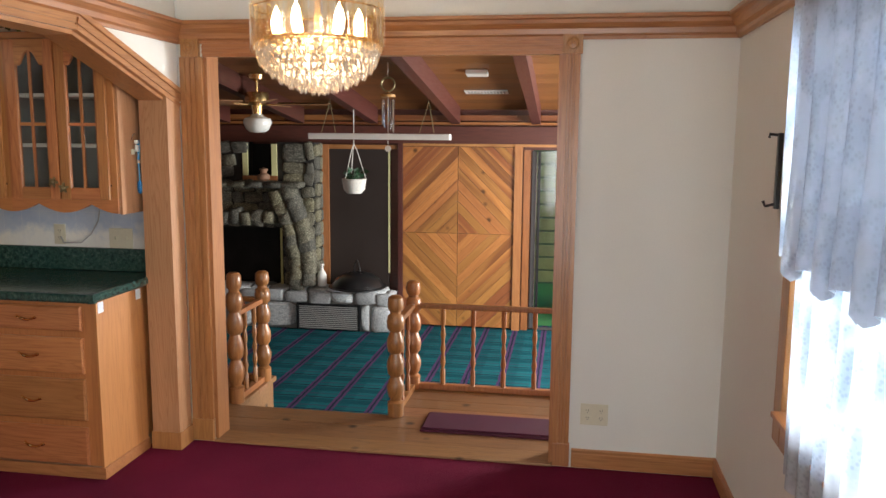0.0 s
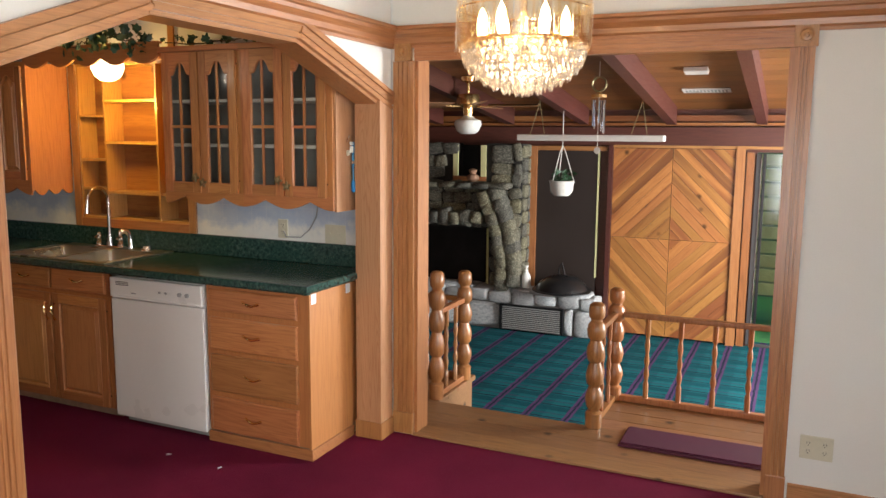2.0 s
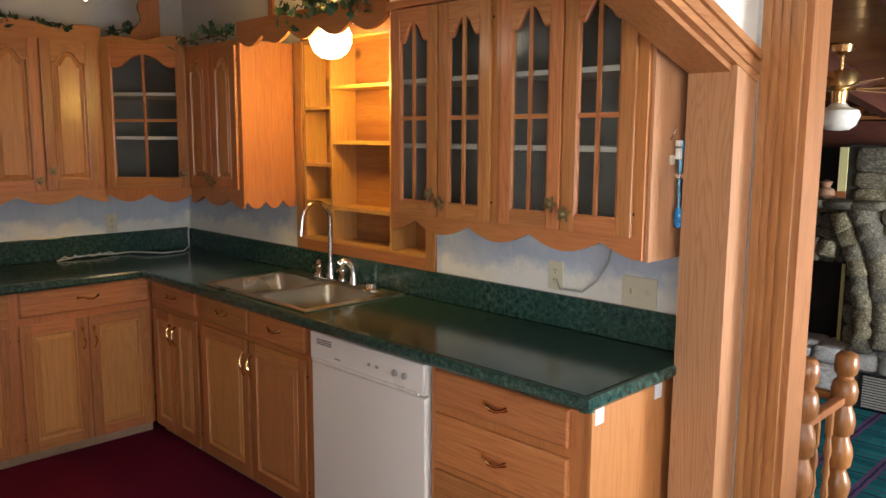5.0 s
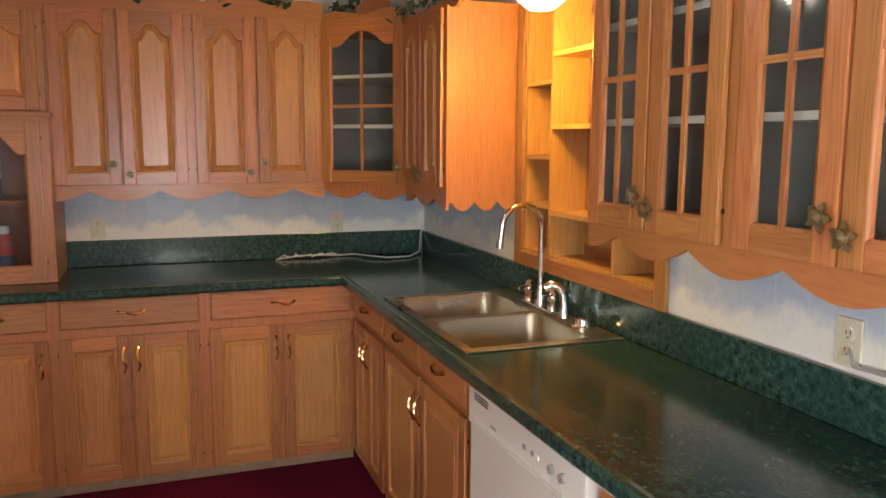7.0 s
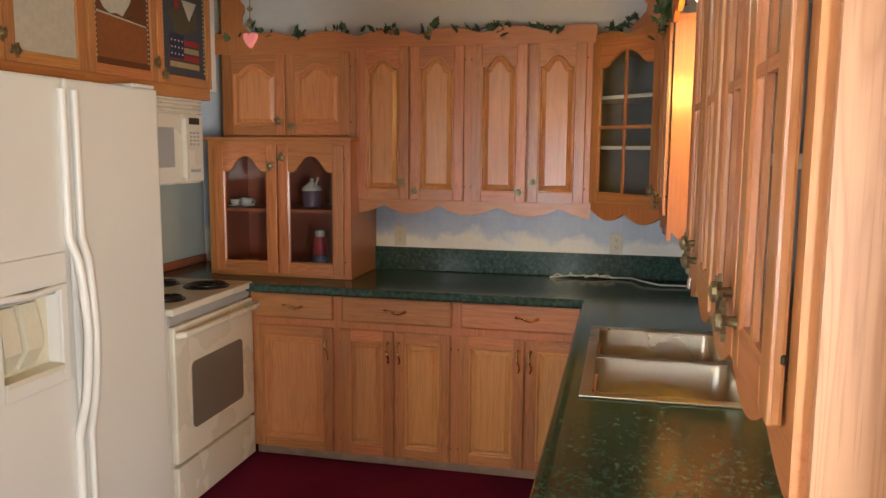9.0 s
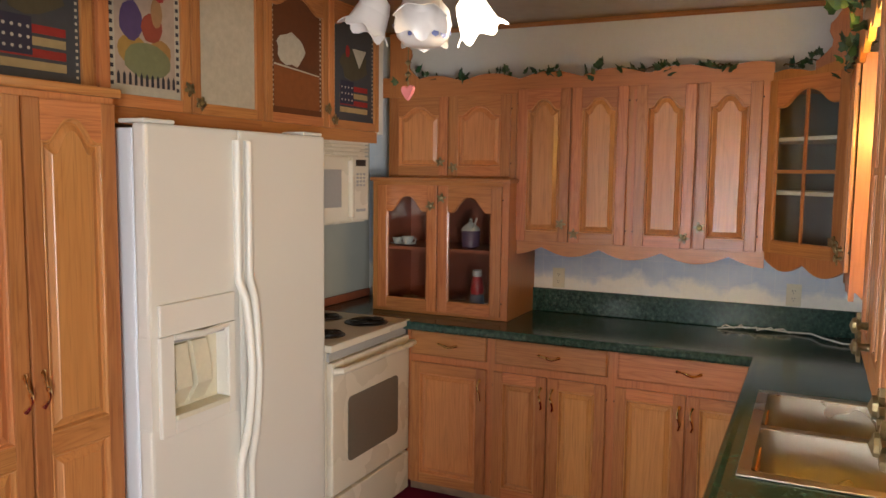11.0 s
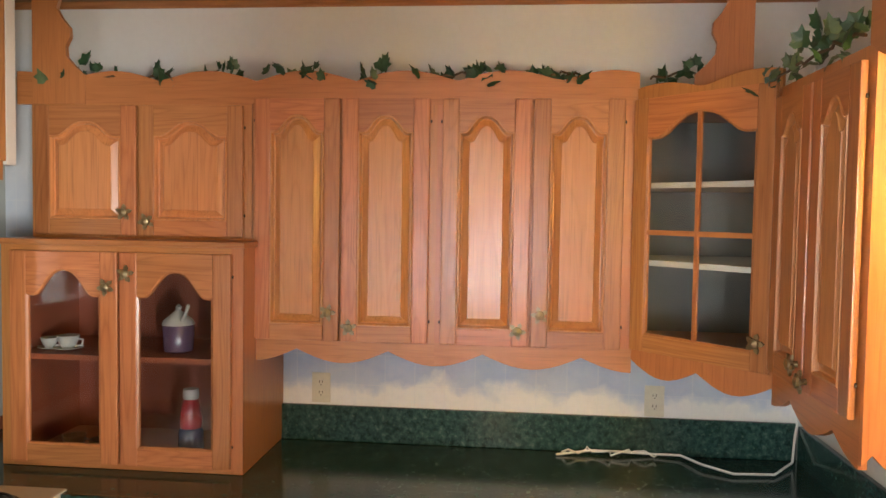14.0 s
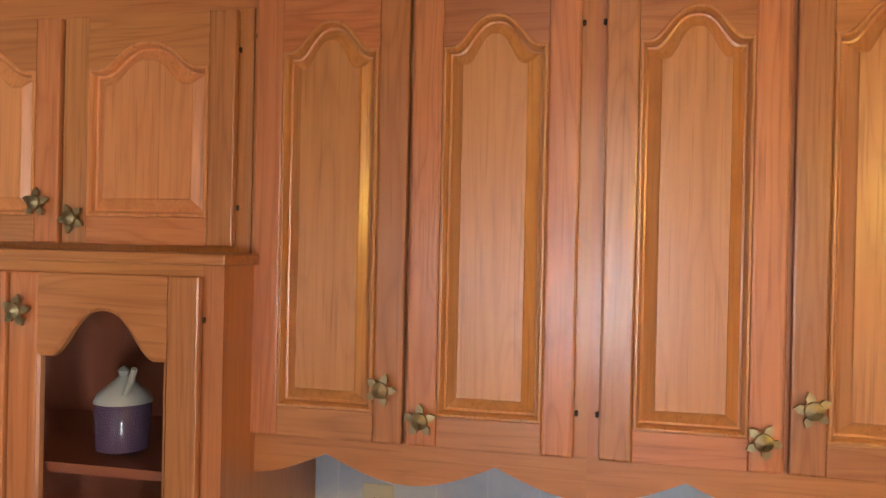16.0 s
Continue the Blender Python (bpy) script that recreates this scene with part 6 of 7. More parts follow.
structure("splash_trim", boxes((XW + 0.02, -4.4, YS + 0.001, YS + 0.018, CT + 0.002, CT + 0.05), bevel=0.004), M_DARKIN, "dark wooden strip along the wall behind the stove", "trim")

# ---- stair railing ----
NEWEL = [(0.05, 0.0), (0.05, 0.10), (0.034, 0.115), (0.034, 0.125), (0.044, 0.14), (0.054, 0.19), (0.054, 0.22), (0.040, 0.265), (0.034, 0.275), (0.034, 0.29), (0.048, 0.305), (0.055, 0.36),
         (0.050, 0.40), (0.036, 0.44), (0.034, 0.455), (0.048, 0.47), (0.055, 0.52), (0.050, 0.56), (0.036, 0.60), (0.036, 0.61), (0.052, 0.63), (0.056, 0.68), (0.048, 0.72), (0.034, 0.735), (0.034, 0.75), (0.046, 0.765), (0.050, 0.80), (0.046, 0.845), (0.03, 0.862), (0, 0.865)]
SPINDLE = [(0.017, 0.0), (0.017, 0.10), (0.010, 0.115), (0.012, 0.125), (0.019, 0.16), (0.012, 0.20), (0.010, 0.21), (0.018, 0.25), (0.010, 0.30), (0.018, 0.35), (0.012, 0.40), (0.010, 0.41), (0.017, 0.425), (0.017, 0.53)]
ZB = FL + 0.012
for x, y, tall in ((-2.11, 4.66, 1.0), (-2.11, 5.13, 0.92), (-1.03, 4.60, 0.89), (-1.03, 5.16, 0.88)):
    nw = single("newel_post", lathe(bmesh.new(), [(r, z * tall) for r, z in NEWEL], None, 18), M_TURNED, "turned oak newel post of the stair railing", "post", "", "newel posts", True, m=pose(x, y, ZB, 0, 0, 15))


def railing(a, b, label, count):
    """A low railing with turned spindles from a to b."""
    va, vb = Vector((*a, ZB)), Vector((*b, ZB))
    d = vb - va
    L = d.length
    r = thing("railing", Matrix.Translation(va) @ Matrix.Rotation(math.atan2(d.y, d.x), 4, "Z"), label, "railing", "stair railings")
    part("top_rail", boxes((0.045, L - 0.045, -0.022, 0.022, 0.57, 0.605), bevel=0.008), M_TURNED, r)
    part("foot_rail", boxes((0.045, L - 0.045, -0.022, 0.022, 0.0, 0.04), bevel=0.005), M_TURNED, r)
    first = None
    for i in range(count):
        x = L * (i + 1) / (count + 1)
        if first is None:
            first = part("spindle", lathe(bmesh.new(), SPINDLE, None, 8), M_TURNED, r, "", True)
            first.matrix_basis = small(Matrix.Translation((x, 0, 0.04)), True)
        else:
            share("spindle", first, Matrix.Translation((x, 0, 0.04)), r)
    return r


railing((-2.11, 4.66), (-2.11, 5.13), "short oak railing between two newel posts", 2)
railing((-1.03, 4.60), (-1.03, 5.16), "short oak railing between two newel posts", 2)
railing((-1.03, 5.16), (0.85, 5.16), "long oak railing along the landing edge", 8)
railing((-2.85, 5.13), (-2.11, 5.13), "oak railing along the landing edge", 4)
m = thing("door_mat", pose(0, 0, FL + 0.0105), "folded burgundy mat lying on the wooden landing", "mat")
part("mat", boxes((-0.83, 0.15, 4.36, 4.66, 0, 0.012), bevel=0.004), M_MAT, m)
part("fold", boxes((-0.82, 0.14, 4.38, 4.65, 0.0125, 0.022), bevel=0.004), M_MAT, m)

# ---- paper scraps on the carpet ----
for x, y, a in ((-3.05, 3.19, 20), (-2.68, 3.17, 75)):
    single("paper_scrap", prism(bmesh.new(), [(-0.013, -0.005), (0.008, -0.007), (0.014, 0.003), (-0.007, 0.006)], 0.001, 0.004, lambda q3, y3, z3: (q3, z3, y3)), M_PAPER, "small white paper scrap on the burgundy carpet", "scrap", "", "paper scraps", m=pose(x, y, FL, 0, 0, a))

# ---- living room: chevron plank doors ----
CX0, CX1, CZ0, CZ1, CZM, CY = -1.77, -0.57, ZL + 0.02, 1.585, 0.66, YF - 0.06


def clip(poly, nx, nz, lim):
    """Keeps the part of an outline where nx*x + nz*z <= lim."""
    out = []
    for i in range(len(poly)):
        p2, q2 = poly[i], poly[(i + 1) % len(poly)]
        a, b2 = nx * p2[0] + nz * p2[1] - lim, nx * q2[0] + nz * q2[1] - lim
        if a <= 0:
            out.append(p2)
        if (a < 0 < b2) or (b2 < 0 < a):
            t = a / (a - b2)
            out.append((p2[0] + (q2[0] - p2[0]) * t, p2[1] + (q2[1] - p2[1]) * t))
    return out


cd = thing("chevron_door", pose((CX0 + CX1) / 2, CY, CZM), "closed pine plank double door in a diamond pattern", "door", kind="structure")
hw = (CX1 - CX0) / 2
for sx in (-1, 1):
    for zt in (CZ1 - CZM, CZ0 - CZM):
        rect = [(0.002 * sx, 0.0015 * (1 if zt > 0 else -1)), (hw * sx, 0.0015 * (1 if zt > 0 else -1)), (hw * sx, zt), (0.002 * sx, zt)]
        sz = 1 if zt > 0 else -1
        k2 = 0
        while k2 * 0.118 < hw + abs(zt):
            lo, hi = k2 * 0.118 + 0.0015, (k2 + 1) * 0.118 - 0.0015
            poly = clip(clip(rect, sx, sz, hi), -sx, -sz, -lo)
            k2 += 1
            if len(poly) < 3:
                continue
            # the plank lies along its own x axis, so that its grain runs lengthwise
            rot = Matrix.Rotation(radians(45 * sx * sz), 4, "Y")
            cx, cz = sum(q2[0] for q2 in poly) / len(poly), sum(q2[1] for q2 in poly) / len(poly)
            inv = rot.inverted()
            loc = [inv @ Vector((q2[0] - cx, 0, q2[1] - cz)) for q2 in poly]
            bm = bmesh.new()
            prism(bm, [(v.x, v.z) for v in loc], -0.012, 0.012)
            o = part("plank", bm, M_PLANK, cd)
            o.matrix_basis = small(Matrix.Translation((cx, (k2 % 3) * 0.001, cz)) @ rot, True)
part("backing", boxes((-hw, hw, 0.013, 0.03, CZ0 - CZM, CZ1 - CZM)), M_BEAMX, cd)
fr3 = thing("door_frame", pose(0, 0, 0), "pine frame of the chevron door", "door frame", kind="structure")
part("jamb", boxes((CX1 + 0.003, CX1 + 0.085, CY - 0.03, YF - 0.003, ZL, 1.60)), M_TRIM, fr3)
part("jamb", boxes((CX0 - 0.05, CX0 - 0.003, CY - 0.04, YF - 0.003, ZL, 1.615)), M_BEAM, fr3, "dark red-brown post")
part("head", boxes((CX0, 0.7, CY - 0.025, YF - 0.003, 1.592, 1.619)), M_TRIMX, fr3)

# glazed door to the garden, half hidden by the opening
gd = thing("glass_door", pose(0, YF - 0.02, 0), "grey framed glass door to the garden", "door", kind="structure")
M_ALU = plain("dark_weathered_paint", (0.05, 0.045, 0.045), 0.6)
part("frame", boxes((-0.47, -0.40, -0.03, 0.03, ZL, 1.56)), M_TURNED, gd)
part("stile", boxes((-0.385, -0.34, -0.01, 0.03, ZL + 0.02, 1.55), bevel=0.003), M_ALU, gd)
part("stile", boxes((0.5, 0.55, -0.01, 0.03, ZL + 0.02, 1.55), bevel=0.003), M_ALU, gd)
part("rail", boxes((-0.34, 0.5, -0.01, 0.03, ZL + 0.004, ZL + 0.03), bevel=0.003), M_ALU, gd)
pn = part("pane", boxes((-0.34, 0.5, 0.008, 0.012, ZL + 0.03, 1.55)), M_GLASS, gd)
pn.visible_shadow = False
part("edge_strip", boxes((-0.342, -0.334, -0.014, -0.0105, ZL + 0.2, 1.5)), M_WHITE, gd, "pale weather strip")
part("blind", boxes((-0.325, -0.295, -0.03, -0.015, ZL + 0.2, 1.55), bevel=0.004), M_BLACK, gd, "dark drawn-back blind")

# ---- fireplace ----
fp = thing("fireplace", pose(0, 0, 0), "grey field-stone fireplace with a raised hearth", "fireplace", kind="structure")
FX0, FX1, FYF = -5.5, -2.70, YF - 0.28
OXA, OXB, OZA, OZB = -4.25, -3.07, 0.03, 0.69
NXA, NXB, NZA, NZB = -3.50, -3.11, 1.26, 1.60
cols = [(FX0, OXA, ZL, 1.62), (OXA, OXB, OZB, NZA), (OXA, NXA, NZA, 1.62), (NXB, OXB + 0.04, NZA, 1.62), (OXB, FX1, ZL, NZA), (OXB + 0.04, FX1, NZA, 1.62), (OXA, OXB, ZL, OZA)]
for x0, x1, z0, z1 in cols:
    part("mortar", boxes((x0, x1, FYF, YF - 0.004, z0, z1)), M_MORTAR, fp)
part("firebox", boxes((OXA, OXB, YF - 0.03, YF - 0.006, OZA, OZB)), M_SOOT, fp, "black firebox")
part("firebox_side", boxes((OXB - 0.03, OXB - 0.001, FYF + 0.01, YF - 0.035, OZA, OZB)), plain("yellow_brick", (0.55, 0.5, 0.2), 0.7), fp)
part("niche_back", boxes((NXA, NXB, YF - 0.02, YF - 0.006, NZA, NZB)), M_SOOT, fp)
M_NICHE = plain("pale_yellow_board_and_daylight", (0.7, 0.68, 0.35), 0.6)
part("niche_side", boxes((NXA, NXA + 0.06, FYF - 0.02, FYF - 0.004, NZA, NZB)), M_NICHE, fp)
# flat black sheet on the stone front, with no recess behind it
part("niche_back", boxes((-4.3, -3.95, FYF - 0.012, FYF - 0.003, NZA + 0.02, NZB)), M_SOOT, fp)
part("niche_side", boxes((-3.95, -3.89, FYF - 0.02, FYF - 0.003, NZA, NZB)), M_NICHE, fp)
part("niche_sill", boxes((NXA, NXB, FYF - 0.025, FYF - 0.004, NZA - 0.05, NZA - 0.002)), M_TRIMX, fp)
part("niche_side", boxes((NXB - 0.06, NXB, FYF - 0.02, FYF - 0.004, NZA, NZB)), M_NICHE, fp)
STONES, PALES = [], []
for sd in range(7):
    bm = bmesh.new()
    bmesh.ops.create_icosphere(bm, subdivisions=2, radius=1)
    for v in bm.verts:
        n3 = noise.noise_vector(v.co * 0.9 + Vector((sd * 7.3, 0, 0)))
        v.co = Vector([math.copysign(abs(c2) ** 0.42, c2) for c2 in v.co]) + n3 * 0.22
    STONES.append(part("stone", bm, M_STONE, None, "", True))
    pale = STONES[-1].data.copy()
    pale.materials[0] = M_PALE
    PALES.append(new("stone", pale))
rs = random.Random(11)


def stones(owner, x0, x1, z0, z1, y, size, skip=lambda x, z: False, depth=0.05, kinds=None):
    """Rows of uneven stones, fitted side by side on a front at y."""
    z = z0
    while z < z1 - 0.02:
        hgt = min(size * rs.uniform(0.75, 1.25), z1 - z)
        if z1 - z - hgt < size * 0.4:
            hgt = z1 - z
        x = x0 - rs.uniform(0, size * 0.4)
        while x < x1:
            wdt = size * rs.uniform(0.9, 2.1)
            a, b2 = max(x, x0), min(x + wdt, x1)
            cx, cz = (a + b2) / 2, z + hgt / 2
            if b2 - a > 0.03 and not skip(cx, cz):
                m2 = Matrix.Translation((cx, y, cz + rs.uniform(-0.012, 0.012))) @ Matrix.Rotation(rs.uniform(-0.16, 0.16), 4, "Y") @ Matrix.Diagonal(((b2 - a) * 0.5, depth * rs.uniform(0.5, 0.9), hgt * 0.49, 1))
                share("stone", rs.choice(kinds or STONES), m2, owner)
            x += wdt
        z += hgt


inside = lambda x, z: (OXA - 0.02 < x < OXB + 0.02 and OZA < z < OZB) or (NXA - 0.02 < x < NXB + 0.02 and NZA - 0.01 < z < NZB)
stones(fp, FX0 + 0.9, OXA, 0.05, 1.62, FYF, 0.17, inside)
stones(fp, OXA, OXB, OZB + 0.02, 1.62, FYF, 0.14, inside)
stones(fp, OXB + 0.02, FX1, 0.05, 1.62, FYF, 0.15, inside)
# the flank of the chimney breast
for i in range(11):
    for q2 in range(2):
        m2 = Matrix.Translation((FX1 + 0.005, FYF + 0.06 + 0.13 * q2 + 0.02 * (i % 2), 0.12 + i * 0.142)) @ Matrix.Diagonal((0.03, 0.065, 0.068, 1))
        share("stone", STONES[(i * 3 + q2) % 7], m2, fp)
# bulging pillar of upright stones beside the firebox
for i in range(9):
    z = 0.12 + i * 0.115
    lean = -0.28 * (i / 9) ** 2.2
    for q2 in range(2):
        m2 = Matrix.Translation((-2.86 + q2 * 0.13 + lean, FYF - 0.10, z + 0.05 * q2)) @ Matrix.Rotation(-0.12 - 0.35 * (i / 9) ** 2, 4, "Y") @ Matrix.Diagonal((0.075, 0.10, 0.085, 1))
        share("stone", STONES[(i * 2 + q2) % 7], m2, fp)
for i in range(9):
    m2 = Matrix.Translation((-4.2 + i * 0.13, FYF - 0.09, 0.80 + 0.012 * (i % 3))) @ Matrix.Diagonal((0.072, 0.10, 0.075 + 0.02 * (i % 2), 1))
    share("stone", STONES[i % 7], m2, fp)
for i in range(8):
    m2 = Matrix.Translation((-4.3 + i * 0.2, FYF - 0.10, 1.17)) @ Matrix.Diagonal((0.11, 0.13, 0.035, 1))
    share("stone", STONES[(i * 3) % 7], m2, fp)
M_PALEMORTAR = plain("pale_mortar", (0.28, 0.28, 0.27), 0.95, grain=0.3, scale=30, relief=0.4)
# raised hearth
he = thing("hearth", pose(0, 0, 0), "raised pale stone hearth with a dark air grille", "hearth", kind="structure")
HX1, HYF, HZ = -1.82, YF - 0.46, 0.05
part("core", boxes((-5.4, HX1 - 0.02, HYF + 0.03, YF - 0.285, ZL, HZ - 0.03)), M_PALEMORTAR, he)
VX0, VX1, VZ0, VZ1 = -2.83, -2.16, ZL + 0.02, -0.10
rows = [(-2.14, -2.05, ZL + 0.01, -0.09), (-2.04, HX1, ZL + 0.0, -0.10), (-3.36, -2.86, ZL + 0.02, -0.10), (-3.66, -3.37, ZL + 0.01, -0.14), (-4.0, -3.67, ZL + 0.02, -0.1), (-4.4, -4.01, ZL, -0.12), (-4.85, -4.41, ZL, -0.1)]
x = HX1
for i, wdt in enumerate((0.16, 0.25, 0.24, 0.27, 0.26, 0.22, 0.30, 0.25, 0.28, 0.3, 0.26, 0.3)):
    rows.append((x - wdt + 0.008, x, -0.10 + 0.012 * (i % 3), HZ - 0.01 + 0.012 * (i % 2)))
    x -= wdt
for i, (x0, x1, z0, z1) in enumerate(rows):
    m2 = Matrix.Translation(((x0 + x1) / 2, HYF + 0.035, (z0 + z1) / 2)) @ Matrix.Rotation(0.05 * math.sin(i * 2.1), 4, "Y") @ Matrix.Diagonal(((x1 - x0) * 0.5, 0.055, (z1 - z0) * 0.5, 1))
    share("stone", PALES[(i * 3) % 7], m2, he)
for i in range(14):
    m2 = Matrix.Translation((-4.8 + i * 0.215, HYF + 0.19, HZ - 0.015)) @ Matrix.Diagonal((0.11, 0.15, 0.035, 1))
    share("stone", PALES[(i * 5) % 7], m2, he)
for z in (-0.26, -0.06):
    m2 = Matrix.Translation((HX1 - 0.04, HYF + 0.16, z)) @ Matrix.Diagonal((0.05, 0.13, 0.1, 1))
    share("stone", PALES[3], m2, he)
part("grille_frame", boxes((VX0 - 0.015, VX0, HYF - 0.045, HYF - 0.01, VZ0, VZ1), (VX1, VX1 + 0.015, HYF - 0.045, HYF - 0.01, VZ0, VZ1), (VX0 - 0.015, VX1 + 0.015, HYF - 0.045, HYF - 0.01, VZ1, VZ1 + 0.015)), M_BLACK, he)
gr = part("grille", boxes((VX0, VX1, HYF - 0.03, HYF - 0.02, VZ0, VZ1)), M_BLACK, he)
for i in range(12):
    z = VZ0 + 0.015 + i * (VZ1 - VZ0 - 0.03) / 11
    part("slat", boxes((VX0 + 0.015, VX1 - 0.015, HYF - 0.045, HYF - 0.028, z - 0.005, z + 0.004)), M_GASKET, gr)
for o in STONES + PALES:
    bpy.data.objects.remove(o)

# dark panel door beside the fireplace
pd = thing("panel_door", pose(0, YF - 0.05, 0), "dark brown screen door with a pine frame", "door", kind="structure")
part("leaf", boxes((-2.60, -1.93, -0.01, 0.03, HZ - 0.3, 1.55)), plain("dark_brown_mesh", (0.024, 0.015, 0.012), 0.6, grain=0.2, scale=300), pd)
part("stile", boxes((-2.68, -2.60, -0.03, 0.04, HZ - 0.3, 1.60)), M_TRIM, pd)
part("head", boxes((-2.68, -1.84, -0.025, 0.04, 1.555, 1.60)), M_TRIMX, pd)
# daylight through the crack beside the door, painted as a pale strip
part("daylight_strip", boxes((-1.935, -1.92, -0.015, 0.03, 0.2, 1.54)), M_NICHE, pd)

# things on the hearth
bt = thing("soap_bottle", pose(-2.60, HYF + 0.1, HZ + 0.035), "white plastic pump bottle standing on the hearth", "bottle")
part("body", lathe(bmesh.new(), [(0.045, 0), (0.05, 0.02), (0.05, 0.12), (0.03, 0.16), (0.018, 0.17), (0.018, 0.19)], None, 14), M_WHITE, bt, "", True)
part("pump", lathe(bmesh.new(), [(0.012, 0.19), (0.012, 0.22), (0.025, 0.225), (0.025, 0.24), (0, 0.245)], None, 10), M_WHITE, bt)
gl2 = thing("kettle_grill", pose(-2.20, HYF + 0.08, HZ + 0.035), "black domed grill lid lying on the hearth", "grill")
part("dome", lathe(bmesh.new(), [(0.27, 0.0), (0.275, 0.02), (0.24, 0.09), (0.15, 0.15), (0.05, 0.175), (0, 0.178)], None, 28), M_BLACK, gl2, "", True)
part("handle", tube(bmesh.new(), [(-0.04, 0, 0.17), (-0.03, 0, 0.25), (0.0, 0, 0.30), (0.012, 0, 0.25), (0.03, 0, 0.17)], 0.009, 8), M_BLACK, gl2)
part("rim", lathe(bmesh.new(), [(0.27, 0.0), (0.31, 0.01), (0.31, 0.02), (0.27, 0.022)], None, 28), M_BLACK, gl2)
pt = thing("mantel_pot", pose(-3.22, FYF - 0.12, 1.205), "small clay ornament on the stone mantel", "ornament")
part("pot", lathe(bmesh.new(), [(0.03, 0), (0.07, 0.03), (0.06, 0.07), (0.03, 0.09), (0.05, 0.13), (0, 0.15)], None, 12), plain("clay", (0.32, 0.18, 0.11), 0.7), pt, "", True)

# ---- hung from the living room ceiling ----
lt = thing("hanging_tube_light", pose(-1.72, 7.0, 1.66), "long white fluorescent shop light hung on chains", "lamp")
part("housing", boxes((-0.66, 0.66, -0.05, 0.05, 0, 0.055), bevel=0.01), M_WHITE, lt)
for x in (-0.46, 0.46):
    z1 = ceil_z(7.0) - 1.66 - (0.0)
    for q2 in (-1, 1):
        part("chain", tube(bmesh.new(), [(x + q2 * 0.07 - 0.02, 0, 0.05), (x, 0, z1 - 0.16), (x, 0, z1)], 0.004, 5), M_ANTIQUE, lt)
fx2, fy2 = -2.72, 6.6
fz = ceil_z(fy2)
fan = thing("ceiling_fan", pose(fx2, fy2, fz), "brass ceiling fan with dark blades and a white globe", "ceiling fan")
part("canopy", lathe(bmesh.new(), [(0.07, 0), (0.06, -0.04), (0.015, -0.06), (0.012, -0.15)], None, 16), M_BRASS, fan, "", True)
part("motor", lathe(bmesh.new(), [(0.02, -0.145), (0.095, -0.155), (0.105, -0.18), (0.105, -0.24), (0.05, -0.27), (0.042, -0.35)], None, 20), M_BRASS, fan, "", True)
part("globe", lathe(bmesh.new(), [(0.042, -0.34), (0.06, -0.362), (0.115, -0.382), (0.125, -0.415), (0.10, -0.475), (0.065, -0.50), (0, -0.505)], None, 20), plain("white_schoolhouse_glass", (0.7, 0.7, 0.66), 0.25), fan, "", True)
for i in range(5):
    m2 = Matrix.Rotation(radians(10 + 72 * i), 4, "Z")
    bm = bmesh.new()
    box(bm, 0.17, 0.62, -0.06, 0.06, -0.255, -0.247, 0.003)
    bmesh.ops.transform(bm, matrix=m2 @ Matrix.Rotation(radians(10), 4, "X"), verts=bm.verts)
    bl = part("blade", bm, M_STEP, fan)
    bm = boxes((0.09, 0.22, -0.015, 0.015, -0.264, -0.256))
    bmesh.ops.transform(bm, matrix=m2, verts=bm.verts)
    part("bracket", bm, M_BRASS, fan)
bk = thing("hanging_planter", pose(-2.07, 7.4, 1.135), "white wicker planter hung on cords with a small plant", "planter")
part("pot", lathe(bmesh.new(), [(0.07, 0), (0.105, 0.04), (0.118, 0.13), (0.124, 0.14), (0.118, 0.145), (0.1, 0.13), (0, 0.12)], None, 20), plain("white_wicker", (0.62, 0.6, 0.55), 0.7, grain=0.3, scale=90, relief=0.5), bk, "", True)
for i in range(3):
    a = 2.1 * i
    part("cord", tube(bmesh.new(), [(0.12 * math.cos(a), 0.12 * math.sin(a), 0.14), (0.03 * math.cos(a), 0.03 * math.sin(a), 0.42), (0, 0, 0.48), (0, 0, ceil_z(7.4) - 1.10)], 0.004, 5), M_CORD, bk)
bm = bmesh.new()
for i in range(40):
    m2 = Matrix.Translation((rs.uniform(-0.09, 0.09), rs.uniform(-0.09, 0.09), rs.uniform(0.13, 0.24))) @ Euler((rs.uniform(0, 3), rs.uniform(0, 3), rs.uniform(0, 6))).to_matrix().to_4x4()
    vs2 = [bm.verts.new(m2 @ Vector(p2)) for p2 in ((0, 0, 0), (0.022, 0.03, 0.004), (0, 0.075, 0), (-0.022, 0.03, 0.004))]
    bm.faces.new(vs2)
part("plant", bm, M_LEAF, bk, "small green leafy plant")
ch = thing("wind_chime", pose(-1.45, 6.2, 1.70), "metal wind chime with a round top hung from the ceiling", "wind chime")
part("disc", tube(bmesh.new(), [(0.055 * math.cos(t), 0, 0.40 + 0.055 * math.sin(t)) for t in [2 * math.pi * i / 16 for i in range(17)]], 0.008, 6), M_ANTIQUE, ch, "", True)
part("cord", tube(bmesh.new(), [(0, 0, 0.45), (0, 0, ceil_z(6.2) - 1.70)], 0.003, 5), M_CORD, ch)
part("plate", lathe(bmesh.new(), [(0.06, 0.30), (0.06, 0.32), (0.02, 0.33), (0.0, 0.345)], None, 14), M_PINE, ch)
for i in range(5):
    a = 2 * math.pi * i / 5
    x, y = 0.045 * math.cos(a), 0.045 * math.sin(a)
    part("pipe", tube(bmesh.new(), [(x, y, 0.28), (x, y, 0.02 + 0.02 * i)], 0.009, 8), M_CHROME, ch, "", True)
